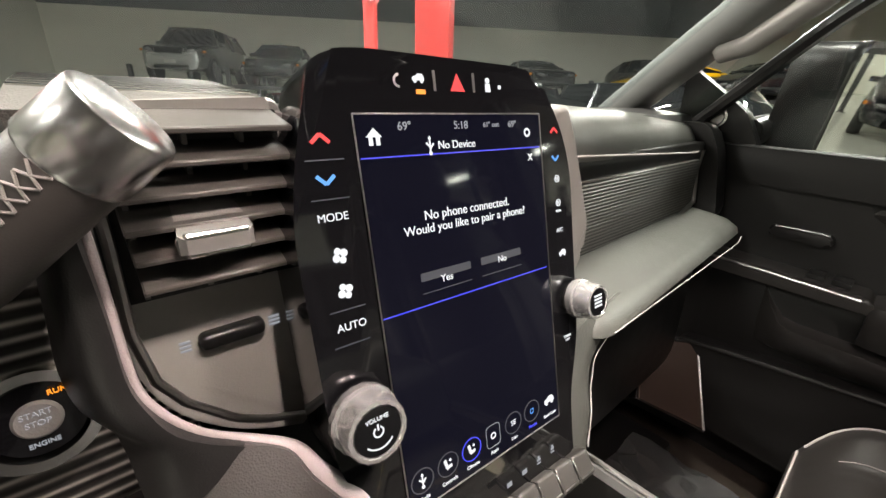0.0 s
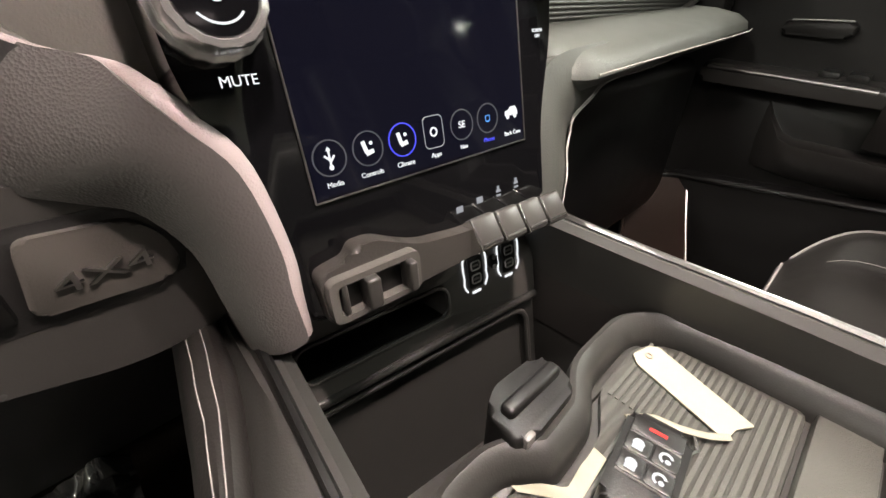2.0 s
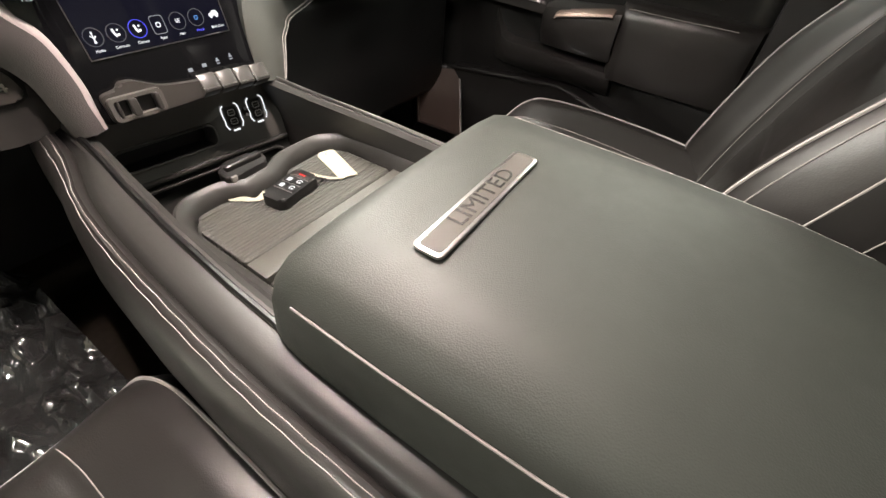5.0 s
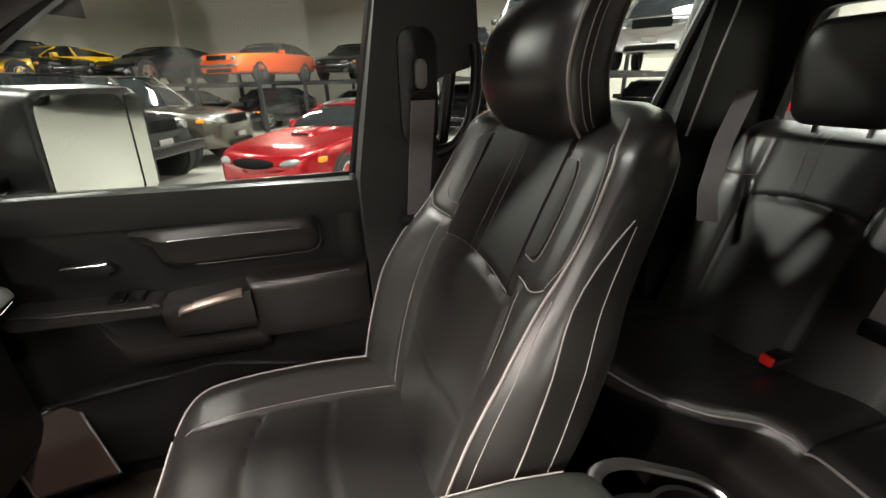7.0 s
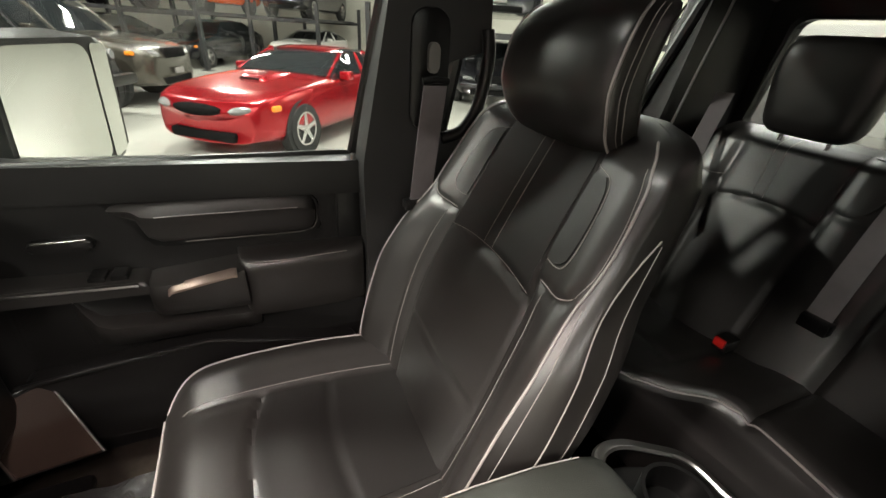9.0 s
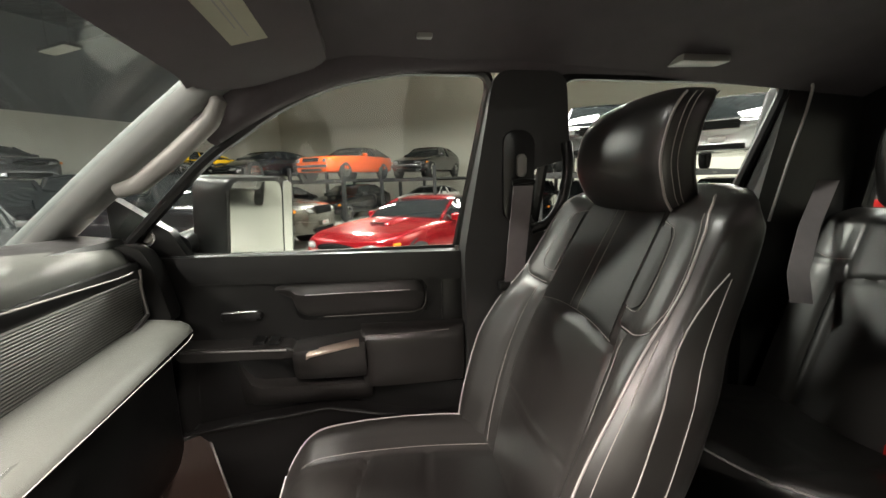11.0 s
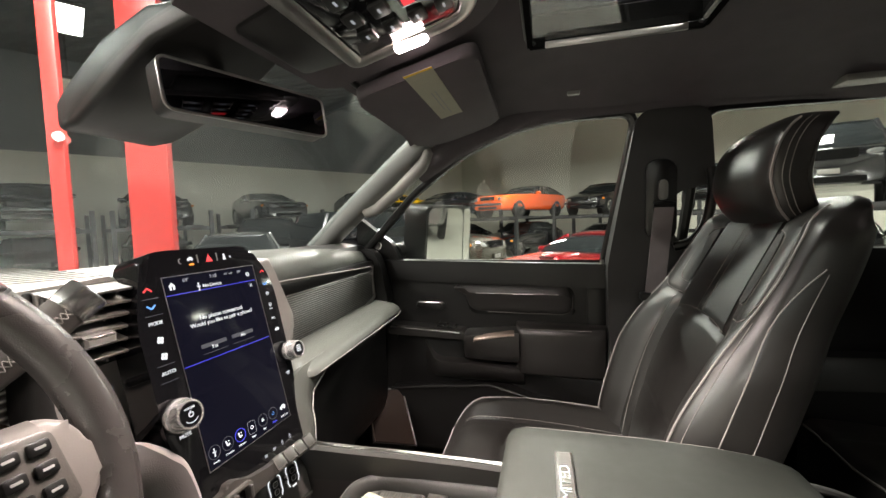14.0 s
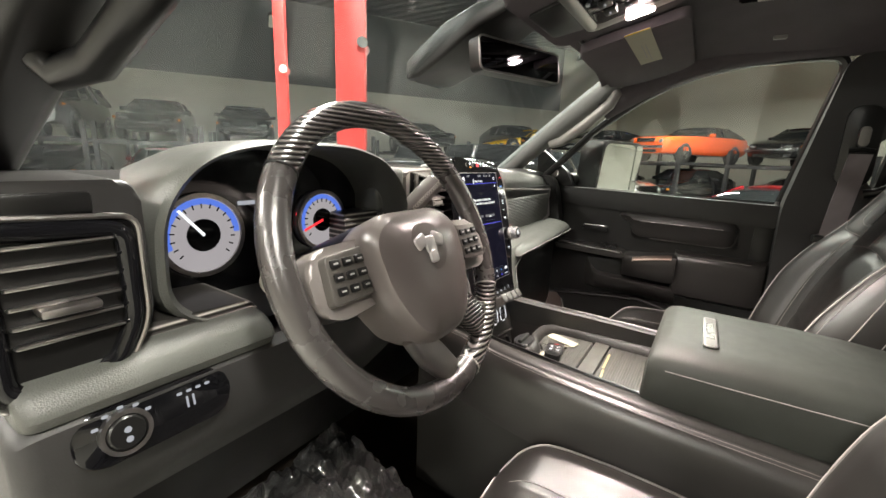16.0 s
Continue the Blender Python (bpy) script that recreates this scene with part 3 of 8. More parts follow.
# upper pad on the passenger side
bm = BM()
across(bm, [(0.30, 1.462), (0.26, 1.482), (0.20, 1.487), (0.11, 1.482), (0.072, 1.466), (0.056, 1.442), (0.058, 1.416), (0.11, 1.412), (0.25, 1.43)], 0.115, 0.765, 0.03, 4,
       lambda p: Vector((p.x, p.y + 0.45 * max(0, p.x - 0.60) ** 2 * 4, p.z - 0.05 * max(0, p.x - 0.25))))
part("upper_pad", bm, PAD, dash, "stitched black leather dash pad, paled for the light on it")
bm = BM()
tube(bm, [(0.2 + 0.5 * i / 12, 0.053 + 1.8 * max(0, 0.2 + 0.5 * i / 12 - 0.60) ** 2, 1.421 - 0.05 * max(0, 0.5 * i / 12 - 0.05)) for i in range(13)], 0.0016, 6)
part("stitching", bm, THREAD, dash)
# black strip that puts the shade under the pad into a solid
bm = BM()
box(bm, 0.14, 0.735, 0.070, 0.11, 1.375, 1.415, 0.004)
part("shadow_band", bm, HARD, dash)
bm = BM()
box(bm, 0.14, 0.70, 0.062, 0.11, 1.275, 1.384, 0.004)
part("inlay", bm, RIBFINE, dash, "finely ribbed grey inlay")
bm = BM()
tube(bm, [(0.14, 0.056, 1.270), (0.60, 0.054, 1.276), (0.71, 0.062, 1.30), (0.725, 0.075, 1.36), (0.72, 0.07, 1.40)], 0.005, 8)
part("inlay_edge", bm, SATIN, dash)
bm = BM()
prism(bm, rounded([(0.02, 1.27), (0.16, 1.27), (0.16, 1.45), (0.07, 1.45), (0.045, 1.40)], 0.02), 0.725, 0.775, Matrix(((0, 0, 1, 0), (1, 0, 0, 0), (0, 1, 0, 0), (0, 0, 0, 1))), 0.008)
part("end_cap", bm, SOFT, dash)
# lower padded shelf, bending down to the console
low = [(0.10, 1.285), (0.02, 1.280), (-0.014, 1.273), (-0.030, 1.263), (-0.034, 1.252), (-0.020, 1.240), (0.10, 1.222)]
bm = BM()
across(bm, low, 0.165, 0.735, 0.035, 4, lambda p: Vector((p.x, p.y + 0.9 * max(0, p.x - 0.62) ** 2 * 3 - 0.012, p.z + 0.03 * (p.x - 0.45))))
part("lower_pad", bm, PAD, dash, "stitched black leather shelf pad, paled for the light on it")
bm = BM()
tube(bm, [(0.20 + 0.47 * i / 12, -0.0475 + 2.7 * max(0, 0.2 + 0.47 * i / 12 - 0.62) ** 2, 1.2555 + 0.03 * (0.2 + 0.47 * i / 12 - 0.45)) for i in range(13)], 0.0009, 6)
part("stitching", bm, THREAD, dash)
bm = BM()
inner = [(0.250, -0.020, 1.270), (0.160, -0.030, 1.266), (0.122, -0.040, 1.250), (0.108, -0.050, 1.220), (0.103, -0.058, 1.185), (0.104, -0.066, 1.150)]
outer = [(0.460, -0.010, 1.232), (0.290, -0.012, 1.226), (0.205, -0.026, 1.205), (0.177, -0.040, 1.186), (0.164, -0.052, 1.168), (0.150, -0.060, 1.140)]

def between(rows_a, rows_b, bulge):
    """A surface spanned from one curve to another."""
    def f(u, v):
        k = len(rows_a) - 1
        i = min(k - 1, int(u * k))
        t = u * k - i
        p = Vector(rows_a[i]).lerp(Vector(rows_a[i + 1]), t).lerp(Vector(rows_b[i]).lerp(Vector(rows_b[i + 1]), t), v)
        return p + Vector((0, -bulge * math.sin(math.pi * v), 0))
    return f


sheet(bm, between(smooth(inner, 4), smooth(outer, 4), 0.008), 20, 8, -0.016)
part("knee_column", bm, PAD, dash, "leather-wrapped column flowing down to the console")
for v, r in ((0.84, 0.0010), (0.93, 0.0010)):
    bm = BM()
    tube(bm, smooth([between(inner, outer, 0.008)(i / 10, v) + Vector((0, -0.0025, 0)) for i in range(11)], 3), r * 0.7, 6)
    part("stitching", bm, THREAD, dash)
# on the driver's side a broad wing; its rolled edge has a painted highlight
edge = [(-0.203, 0.020, 1.430), (-0.202, 0.019, 1.385), (-0.201, 0.016, 1.345), (-0.194, 0.012, 1.325), (-0.179, 0.010, 1.304), (-0.157, 0.006, 1.288), (-0.137, -0.010, 1.281), (-0.130, -0.028, 1.273), (-0.121, -0.036, 1.260), (-0.110, -0.042, 1.240), (-0.105, -0.052, 1.200), (-0.107, -0.058, 1.178), (-0.108, -0.0625, 1.154)]
back = [(-0.213, 0.04, 1.402), (-0.215, 0.038, 1.379), (-0.217, 0.036, 1.353), (-0.214, 0.033, 1.333), (-0.204, 0.03, 1.312), (-0.200, 0.020, 1.250), (-0.182, 0.004, 1.243), (-0.162, -0.006, 1.238), (-0.142, -0.014, 1.229), (-0.127, -0.028, 1.205), (-0.123, -0.038, 1.175), (-0.121, -0.042, 1.160), (-0.119, -0.046, 1.148)]
edge, back = smooth(edge, 4), smooth(back, 4)
VENTRIM = material("dark_rim_plastic", (0.022, 0.021, 0.021), 0.34, grain=0.15, grain_scale=800, rvar=0.06)
WINGM = material("perforated_grey", (0.075, 0.068, 0.067), 0.42, grain=0.35, grain_scale=750, kind="voronoi")
bm = BM()
sheet(bm, between(edge[20:], back[20:], 0.007), 28, 8, -0.010)
part("knee_wing", bm, WINGM, dash, "perforated grey wing flowing down to the console")
bm = BM()
sheet(bm, between(edge[:21], back[:21], 0.006), 20, 6, -0.010)
part("pod_rim", bm, VENTRIM, dash, "dark rim round the vent")
bm = BM()
tube(bm, [Vector(e) + Vector((0.001, 0.000, 0)) for e in edge], [lerp(0.0024, 0.0080, min(1, max(0, (i - 18) / 16))) for i in range(len(edge))], 12)
part("wing_edge", bm, material("pink_edge_highlight", (0.42, 0.36, 0.36), 0.35, grain=0.3, grain_scale=900, kind="voronoi"), dash, "rolled edge of the wing, its highlight put in as pale pink")
bm = BM()
prism(bm, rounded([(0.112, 1.478), (0.132, 1.480), (0.150, 1.440), (0.190, 1.365), (0.192, 1.330), (0.172, 1.300), (0.112, 1.262)], 0.008, 3), -0.05, 0.000, Matrix(((1, 0, 0, 0), (0, 0, -1, 0), (0, 1, 0, 0), (0, 0, 0, 1))), 0.006, 3)
part("screen_wing", bm, GREY, dash, "warm grey wing beside the screen")
bm = BM()
box(bm, 0.17, 0.73, 0.03, 0.10, 0.93, 1.21, 0.02, 3)
part("glovebox_door", bm, HARD, dash)

# leather face between the vent and the instrument hood
bm = BM()
box(bm, -0.300, -0.222, 0.040, 0.12, 1.402, 1.480, 0.010, 4)
part("side_pad", bm, PAD, dash, "black leather pad beside the instrument hood, paled for light")
bm = BM()
tube(bm, [(-0.300, 0.040, 1.399), (-0.222, 0.040, 1.399)], 0.0026, 8)
part("side_pad_line", bm, SATIN, dash)

VENTPOD = material("warm_grey_vent_surround", (0.30, 0.285, 0.265), 0.38, grain=0.15, grain_scale=700, rvar=0.06)
# centre vent pod on the driver's side of the screen
bm = BM()
prism(bm, rounded([(-0.212, 1.475), (-0.100, 1.480), (-0.100, 1.238), (-0.150, 1.258), (-0.192, 1.300), (-0.206, 1.37)], [0.01, 0.01, 0.01, 0.03, 0.04, 0.04], 6), -0.13, -0.046,
      Matrix(((1, 0, 0, 0), (0, 0, -1, 0), (0, 1, 0, 0), (0, 0, 0, 1))), 0.006)
part("vent_pod", bm, VENTPOD, dash, "warm grey vent surround")

# vent slats, direction tab and thumb wheel
VENTG = material("dark_grey_vent_plastic", (0.085, 0.077, 0.071), 0.34, grain=0.2, grain_scale=800, rvar=0.06)
bm = BM()
sheet(bm, lambda u, v: Vector((lerp(-0.218, -0.108, u), lerp(0.046, 0.235, v), 1.4785 + 0.010 * math.sin(math.pi * 0.5 * v) - 0.006 * (1 - v) ** 6)), 8, 10, 0.010)
grl = part("speaker_grille", bm, material("satin_grille", (0.16, 0.152, 0.142), 0.36, 0.3, grain=0.4, grain_scale=900, rvar=0.06, kind="voronoi"), dash, "satin grey speaker cover with curved ribs")
for k in range(11):
    y0 = 0.056 + k * 0.0155
    bm = BM()
    tube(bm, [(x, y0 + 1.6 * (x + 0.108) ** 2 + 0.10 * (-0.108 - x), 1.4790 + 0.010 * math.sin(math.pi * 0.5 * (y0 + 1.6 * (x + 0.108) ** 2 + 0.10 * (-0.108 - x) - 0.046) / 0.189) + 0.0006) for x in (-0.216, -0.195, -0.174, -0.152, -0.130, -0.110)], 0.0008, 5)
    part("grille_rib", bm, CHROME, grl)
for i in range(6):
    z = 1.462 - i * 0.0150
    bm = BM()
    box(bm, -0.192 + 0.001 * i, -0.108, 0.014, 0.046, -0.0016, 0.0016, 0.0008, 1, Matrix.Translation((0, 0, z)) @ pose(0, 0, 0, 12, 0, 0))
    part("slat", bm, VENTG, dash)
# solid black block in place of the shaded opening behind the slats
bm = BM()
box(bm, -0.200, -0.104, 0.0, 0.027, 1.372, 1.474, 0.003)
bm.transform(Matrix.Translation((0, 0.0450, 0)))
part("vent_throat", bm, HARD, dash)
for x in (-0.185, -0.155, -0.128):
    bm = BM()
    box(bm, x - 0.0012, x + 0.0012, 0.036, 0.050, 1.378, 1.470)
    part("vane", bm, GREY, dash)
bm = BM()
loft(bm, [[Vector((x, y, z)) for x, y, z in ((-0.170 + i_, y_, z0), (-0.136 - i_, y_, z0), (-0.136 - i_, y_, z1), (-0.170 + i_, y_, z1))] for y_, i_, z0, z1 in ((0.046, 0.004, 1.412, 1.430), (0.026, 0.002, 1.410, 1.426), (0.008, 0.0, 1.408, 1.418), (0.005, 0.003, 1.409, 1.416))])
tab = part("vent_tab", bm, GREY, dash, "grey vent direction tab")
bm = BM()
tube(bm, [(x, 0.006 + 0.004 * (abs(x + 0.153) > 0.015), z) for x, z in rrect(0.033, 0.0095, 0.003, 3, -0.153, 1.4125)], 0.0016, 8, True)
part("tab_edge", bm, CHROME, tab, "bright edge of the tab")
bm = BM()
box(bm, -0.166, -0.128, 0.038, 0.052, 1.334, 1.345, 0.004, 3)
part("thumb_wheel", bm, HARD, dash)
for x, w in ((-0.173, 0.006), (-0.121, 0.007)):
    for k in range(3):
        bm = BM()
        box(bm, x - w / 2, x + w / 2, 0.0450, 0.0463, 1.335 + k * 0.0028, 1.3362 + k * 0.0028)
        part("vent_mark", bm, DIMWHITE, dash)
bm = BM()
pod = [(-0.196, 1.472), (-0.195, 1.414), (-0.196, 1.364), (-0.191, 1.332), (-0.180, 1.312), (-0.156, 1.286), (-0.138, 1.275), (-0.112, 1.264)]
tube(bm, [(x, 0.030, z) for x, z in pod], 0.0028, 8)
part("pod_trim", bm, SATIN, dash, "thin satin trim line round the vent")
# start button and its ribbed inlay
bm = BM()
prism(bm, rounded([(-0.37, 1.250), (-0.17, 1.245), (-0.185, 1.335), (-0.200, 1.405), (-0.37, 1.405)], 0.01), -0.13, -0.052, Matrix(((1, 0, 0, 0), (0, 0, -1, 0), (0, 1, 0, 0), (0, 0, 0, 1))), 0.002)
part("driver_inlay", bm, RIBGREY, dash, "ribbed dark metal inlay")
SB = frame_at((-0.240, 0.046, 1.325), (1, 0, 0), (0, 0.2, 1))
bm = BM()
ring_band(bm, SB, 0.0262, 0.0208, -0.004, 0.007, 36)
part("start_ring", bm, CHROME, dash, "chrome ring of the start button")
bm = BM()
disc(bm, SB, 0.021, 0.020, -0.006, 0.003, 28, 0.001)
start = part("start_button", bm, GLOSS, dash)
bm = BM()
disc(bm, SB, 0.0105, 0.0095, 0.002, 0.0048, 24, 0.001)
part("start_cap", bm, GREY, start)
for k, (s, mat, size) in enumerate((("START", DIMWHITE, 0.0042), ("STOP", DIMWHITE, 0.0042), ("RUN", ORANGE, 0.0038))):
    p = [(0, 0.0036), (0, -0.0014), (0.010, 0.0125)][k]
    text(s, size, SB @ Matrix.Translation((p[0], p[1], 0.0052)), mat, start, "lettering")
text("ENGINE", 0.0034, SB @ Matrix.Translation((0, -0.013, 0.0036)), DIMWHITE, start, "lettering")

# four-wheel-drive switch pod under the inlay
LEDGE0 = material("warm_dark_grey_plastic", (0.10, 0.094, 0.088), 0.36, grain=0.15, grain_scale=700, rvar=0.06)
bm = BM()
prism(bm, rounded([(-0.31, 1.245), (-0.170, 1.244), (-0.132, 1.226), (-0.119, 1.190), (-0.112, 1.158), (-0.128, 1.143), (-0.171, 1.137), (-0.223, 1.150), (-0.31, 1.172)], [0.01, 0.03, 0.03, 0.03, 0.016, 0.018, 0.03, 0.03, 0.01], 6), -0.12, 0.008,
      Matrix(((1, 0, 0, 0), (0, 0, -1, 0), (0, 1, 0, 0), (0, 0, 0, 1))), 0.012, 3)
part("switch_pod", bm, material("grey_pod_plastic", (0.050, 0.047, 0.045), 0.26, grain=0.06, grain_scale=800, rvar=0.04, spec=0.8), dash, "dark grey switch pod beside the column")
bm = BM()
prism(bm, rounded([(-0.305, 1.231), (-0.150, 1.227), (-0.136, 1.211), (-0.132, 1.189), (-0.144, 1.178), (-0.30, 1.181)], 0.012, 4), -0.01, 0.0085, Matrix(((1, 0, 0, 0), (0, 0, -1, 0), (0, 1, 0, 0), (0, 0, 0, 1))), 0.003)
part("switch_bezel", bm, VENTRIM, dash)
bm = BM()
prism(bm, rounded([(-0.192, 1.2235), (-0.153, 1.2205), (-0.142, 1.209), (-0.138, 1.190), (-0.147, 1.1835), (-0.199, 1.1865)], 0.006, 4), -0.005, 0.0125, Matrix(((1, 0, 0, 0), (0, 0, -1, 0), (0, 1, 0, 0), (0, 0, 0, 1))), 0.002)
fx = part("rocker", bm, VENTG, dash, "smooth grey four-wheel-drive switch")
text("4X4", 0.0120, frame_at((-0.168, -0.0136, 1.1990), (1, 0, 0.02), (0, 0, 1)) @ Matrix.Diagonal((1.9, 1, 1, 1)), SATIN, fx, "lettering", "raised tone-on-tone lettering", depth=0.0009)
bm = BM()
box(bm, -0.244, -0.203, -0.0125, 0.0, 1.186, 1.225, 0.003)
sn = part("rocker", bm, HARD, dash)
bm = BM()
box(bm, -0.230, -0.221, -0.0135, -0.011, 1.200, 1.2055, 0.001)
part("indicator", bm, ORANGE, sn)
text("SNOW", 0.0075, frame_at((-0.225, -0.0132, 1.190), (1, 0, 0.04), (0, 0, 1)), WHITE, sn, "lettering")

# ---- touch screen unit ----
SO = Vector((0, 0, 1.471))
SU, SVd = Vector((0.99752, -0.07034, 0)), Vector((-0.01597, -0.22649, -0.97388))
SM = frame_at(SO, SU, -SVd)


def sm(u, v, w=0.0):
    return SM @ Matrix.Translation((u, -v, w))


unit = thing("touchscreen_unit", (0, 0.03, 1.17), "tall glossy black touch screen unit with lit keys and two knobs", "touchscreen")
bz = [(-0.1130, -0.022), (-0.096, 0.0335), (-0.070, 0.0375), (0.060, 0.0350), (0.082, 0.0300), (0.1060, -0.010), (0.1150, -0.045), (0.1130, -0.19), (0.0990, -0.245), (0.0980, -0.315),
      (-0.0990, -0.325), (-0.1020, -0.245), (-0.1180, -0.20), (-0.1200, -0.06)]
bm = BM()
prism(bm, rounded(bz, 0.016, 4), -0.05, 0.0, SM, 0.006, 4)
part("bezel", bm, GLOSS, unit)
bm = BM()
prism(bm, rounded([(-0.078, 0.0015), (0.0785, 0.0015), (0.0800, -0.2565), (-0.0765, -0.2595)], 0.001, 1), -0.01, 0.0012, SM)
scr = part("screen", bm, SCREEN, unit, "lit dark blue-black display glass", smooth=False)
LUM = glow("screen_backlight", (0.004, 0.005, 0.020), 0.32)
bm = BM()
prism(bm, [(-0.0765, 0.0), (0.077, 0.0), (0.0785, -0.2545), (-0.0752, -0.2575)], 0.0012, 0.0015, SM)
lit = LUM.node_tree.nodes["Principled BSDF"]
lit.inputs["Roughness"].default_value = 0.06
lit.inputs["Specular IOR Level"].default_value = 0.22
lit.inputs["Base Color"].default_value = (0.003, 0.003, 0.004, 1)
part("panel", bm, LUM, scr, smooth=False)
ED = [(-0.0778, 0.0012), (0.0783, 0.0012), (0.0798, -0.2562), (-0.0763, -0.2592)]
bm = BM()
for (xa, ya), (xb, yb) in zip(ED, ED[1:] + ED[:1]):
    tube(bm, [SM @ Vector((xa, ya, 0.0014)), SM @ Vector((xb, yb, 0.0014))], 0.00055, 5)
part("screen_edge", bm, SATIN, scr)
for v in (0.0237, 0.1200):
    bm = BM()
    prism(bm, [(-0.0762, -v + 0.0004), (0.0755, -v + 0.0004), (0.0755, -v - 0.0004), (-0.0762, -v - 0.0004)], 0.0015, 0.0018, SM)
    part("blue_line", bm, BLUELINE, scr)
for s, size, u, v, mat, al in (("69°", 0.0072, -0.045, 0.0063, DIMWHITE, "CENTER"), ("5:18", 0.0072, -0.001, 0.0063, DIMWHITE, "CENTER"), ("61° out", 0.0050, 0.0265, 0.0063, DIMWHITE, "CENTER"),
                               ("69°", 0.0062, 0.0475, 0.0063, DIMWHITE, "CENTER"), ("No Device", 0.0072, -0.0215, 0.0185, WHITE, "LEFT"), ("X", 0.0075, 0.0645, 0.0312, WHITE, "CENTER"),
                               ("No phone connected.", 0.0086, 0.0, 0.0618, WHITE, "CENTER"), ("Would you like to pair a phone?", 0.0083, 0.0, 0.0702, WHITE, "CENTER"),
                               ("Yes", 0.0070, -0.0255, 0.1050, WHITE, "CENTER"), ("No", 0.0066, 0.0265, 0.1030, WHITE, "CENTER")):
    text(s, size, sm(u, v, 0.0019), mat, scr, "lettering", align=al, depth=0.0002)
KEYGLOW = glow("soft_key", (0.10, 0.11, 0.15), 0.35)
for u0, u1 in ((-0.0460, -0.0040), (0.0058, 0.0465)):
    bm = BM()
    prism(bm, rrect(u1 - u0, 0.0055, 0.0008, 2, (u0 + u1) / 2, -0.1010), 0.0015, 0.0017, SM)
    part("soft_key", bm, KEYGLOW, scr)
    bm = BM()
    prism(bm, rrect(u1 - u0, 0.0006, 0.0002, 1, (u0 + u1) / 2, -0.1118), 0.0015, 0.0017, SM)
    part("soft_key", bm, KEYGLOW, scr)


def glyph(polys, u, v, size, mat, parent, name="symbol", w=0.0016):
    """A small sign made of flat shapes, each a list of points within -1 to 1."""
    bm = BM()
    for poly in polys:
        prism(bm, [(u + x * size, -v + y * size) for x, y in poly], w, w + 0.0003, SM)
    return part(name, bm, mat, parent, smooth=False)


def bar(x0, y0, x1, y1, t=0.12):
    d = Vector((x1 - x0, y1 - y0)).normalized()
    n = Vector((-d.y, d.x)) * t
    return [(x0 + n.x, y0 + n.y), (x0 - n.x, y0 - n.y), (x1 - n.x, y1 - n.y), (x1 + n.x, y1 + n.y)]


def circle(r, n=16, cx=0, cy=0):
    return [(cx + r * math.cos(2 * math.pi * i / n), cy + r * math.sin(2 * math.pi * i / n)) for i in range(n)]


def loop(r, t=0.12, n=20, a0=0, a1=360):
    return [[(r * math.cos(radians(p)), r * math.sin(radians(p))), ((r - t) * math.cos(radians(p)), (r - t) * math.sin(radians(p))), ((r - t) * math.cos(radians(q)), (r - t) * math.sin(radians(q))),
             (r * math.cos(radians(q)), r * math.sin(radians(q)))] for p, q in [(a0 + (a1 - a0) * i / n, a0 + (a1 - a0) * (i + 1) / n) for i in range(n)]]


HOUSE = [[(-1, 0), (0, 1), (1, 0)], [(-0.7, 0), (-0.7, -0.9), (-0.2, -0.9), (-0.2, 0)], [(0.2, 0), (0.2, -0.9), (0.7, -0.9), (0.7, 0)]]
PLUG = [bar(0, -0.9, 0, 0.9, 0.1), bar(0, -0.2, -0.5, 0.3, 0.1), bar(0, -0.4, 0.5, 0.2, 0.1), circle(0.25, 10, 0, -0.9), [(-0.25, 0.7), (0.25, 0.7), (0, 1.1)]]
SEAT = [bar(-0.5, 0.8, -0.2, -0.4, 0.22), bar(-0.3, -0.5, 0.6, -0.3, 0.22), circle(0.2, 8, 0.4, 0.5)]
CARICON = [[(-1, -0.3), (-0.9, 0.2), (-0.4, 0.3), (-0.1, 0.6), (0.6, 0.6), (0.9, 0.2), (1, -0.3)], circle(0.25, 10, -0.55, -0.4), circle(0.25, 10, 0.55, -0.4)]
FAN = [circle(0.45, 10, 0.45, 0.25), circle(0.45, 10, -0.45, -0.25), circle(0.4, 10, -0.25, 0.5), circle(0.4, 10, 0.25, -0.5)]
glyph(HOUSE, -0.0662, 0.0120, 0.0052, WHITE, scr)
glyph(loop(0.8, 0.35, 12), 0.0630, 0.0125, 0.0042, WHITE, scr)
glyph(PLUG, -0.0275, 0.0182, 0.0055, WHITE, scr)
PHONE = loop(0.5, 0.1, 4, 45, 405) + [bar(-0.2, -0.4, 0.2, -0.4, 0.05)]
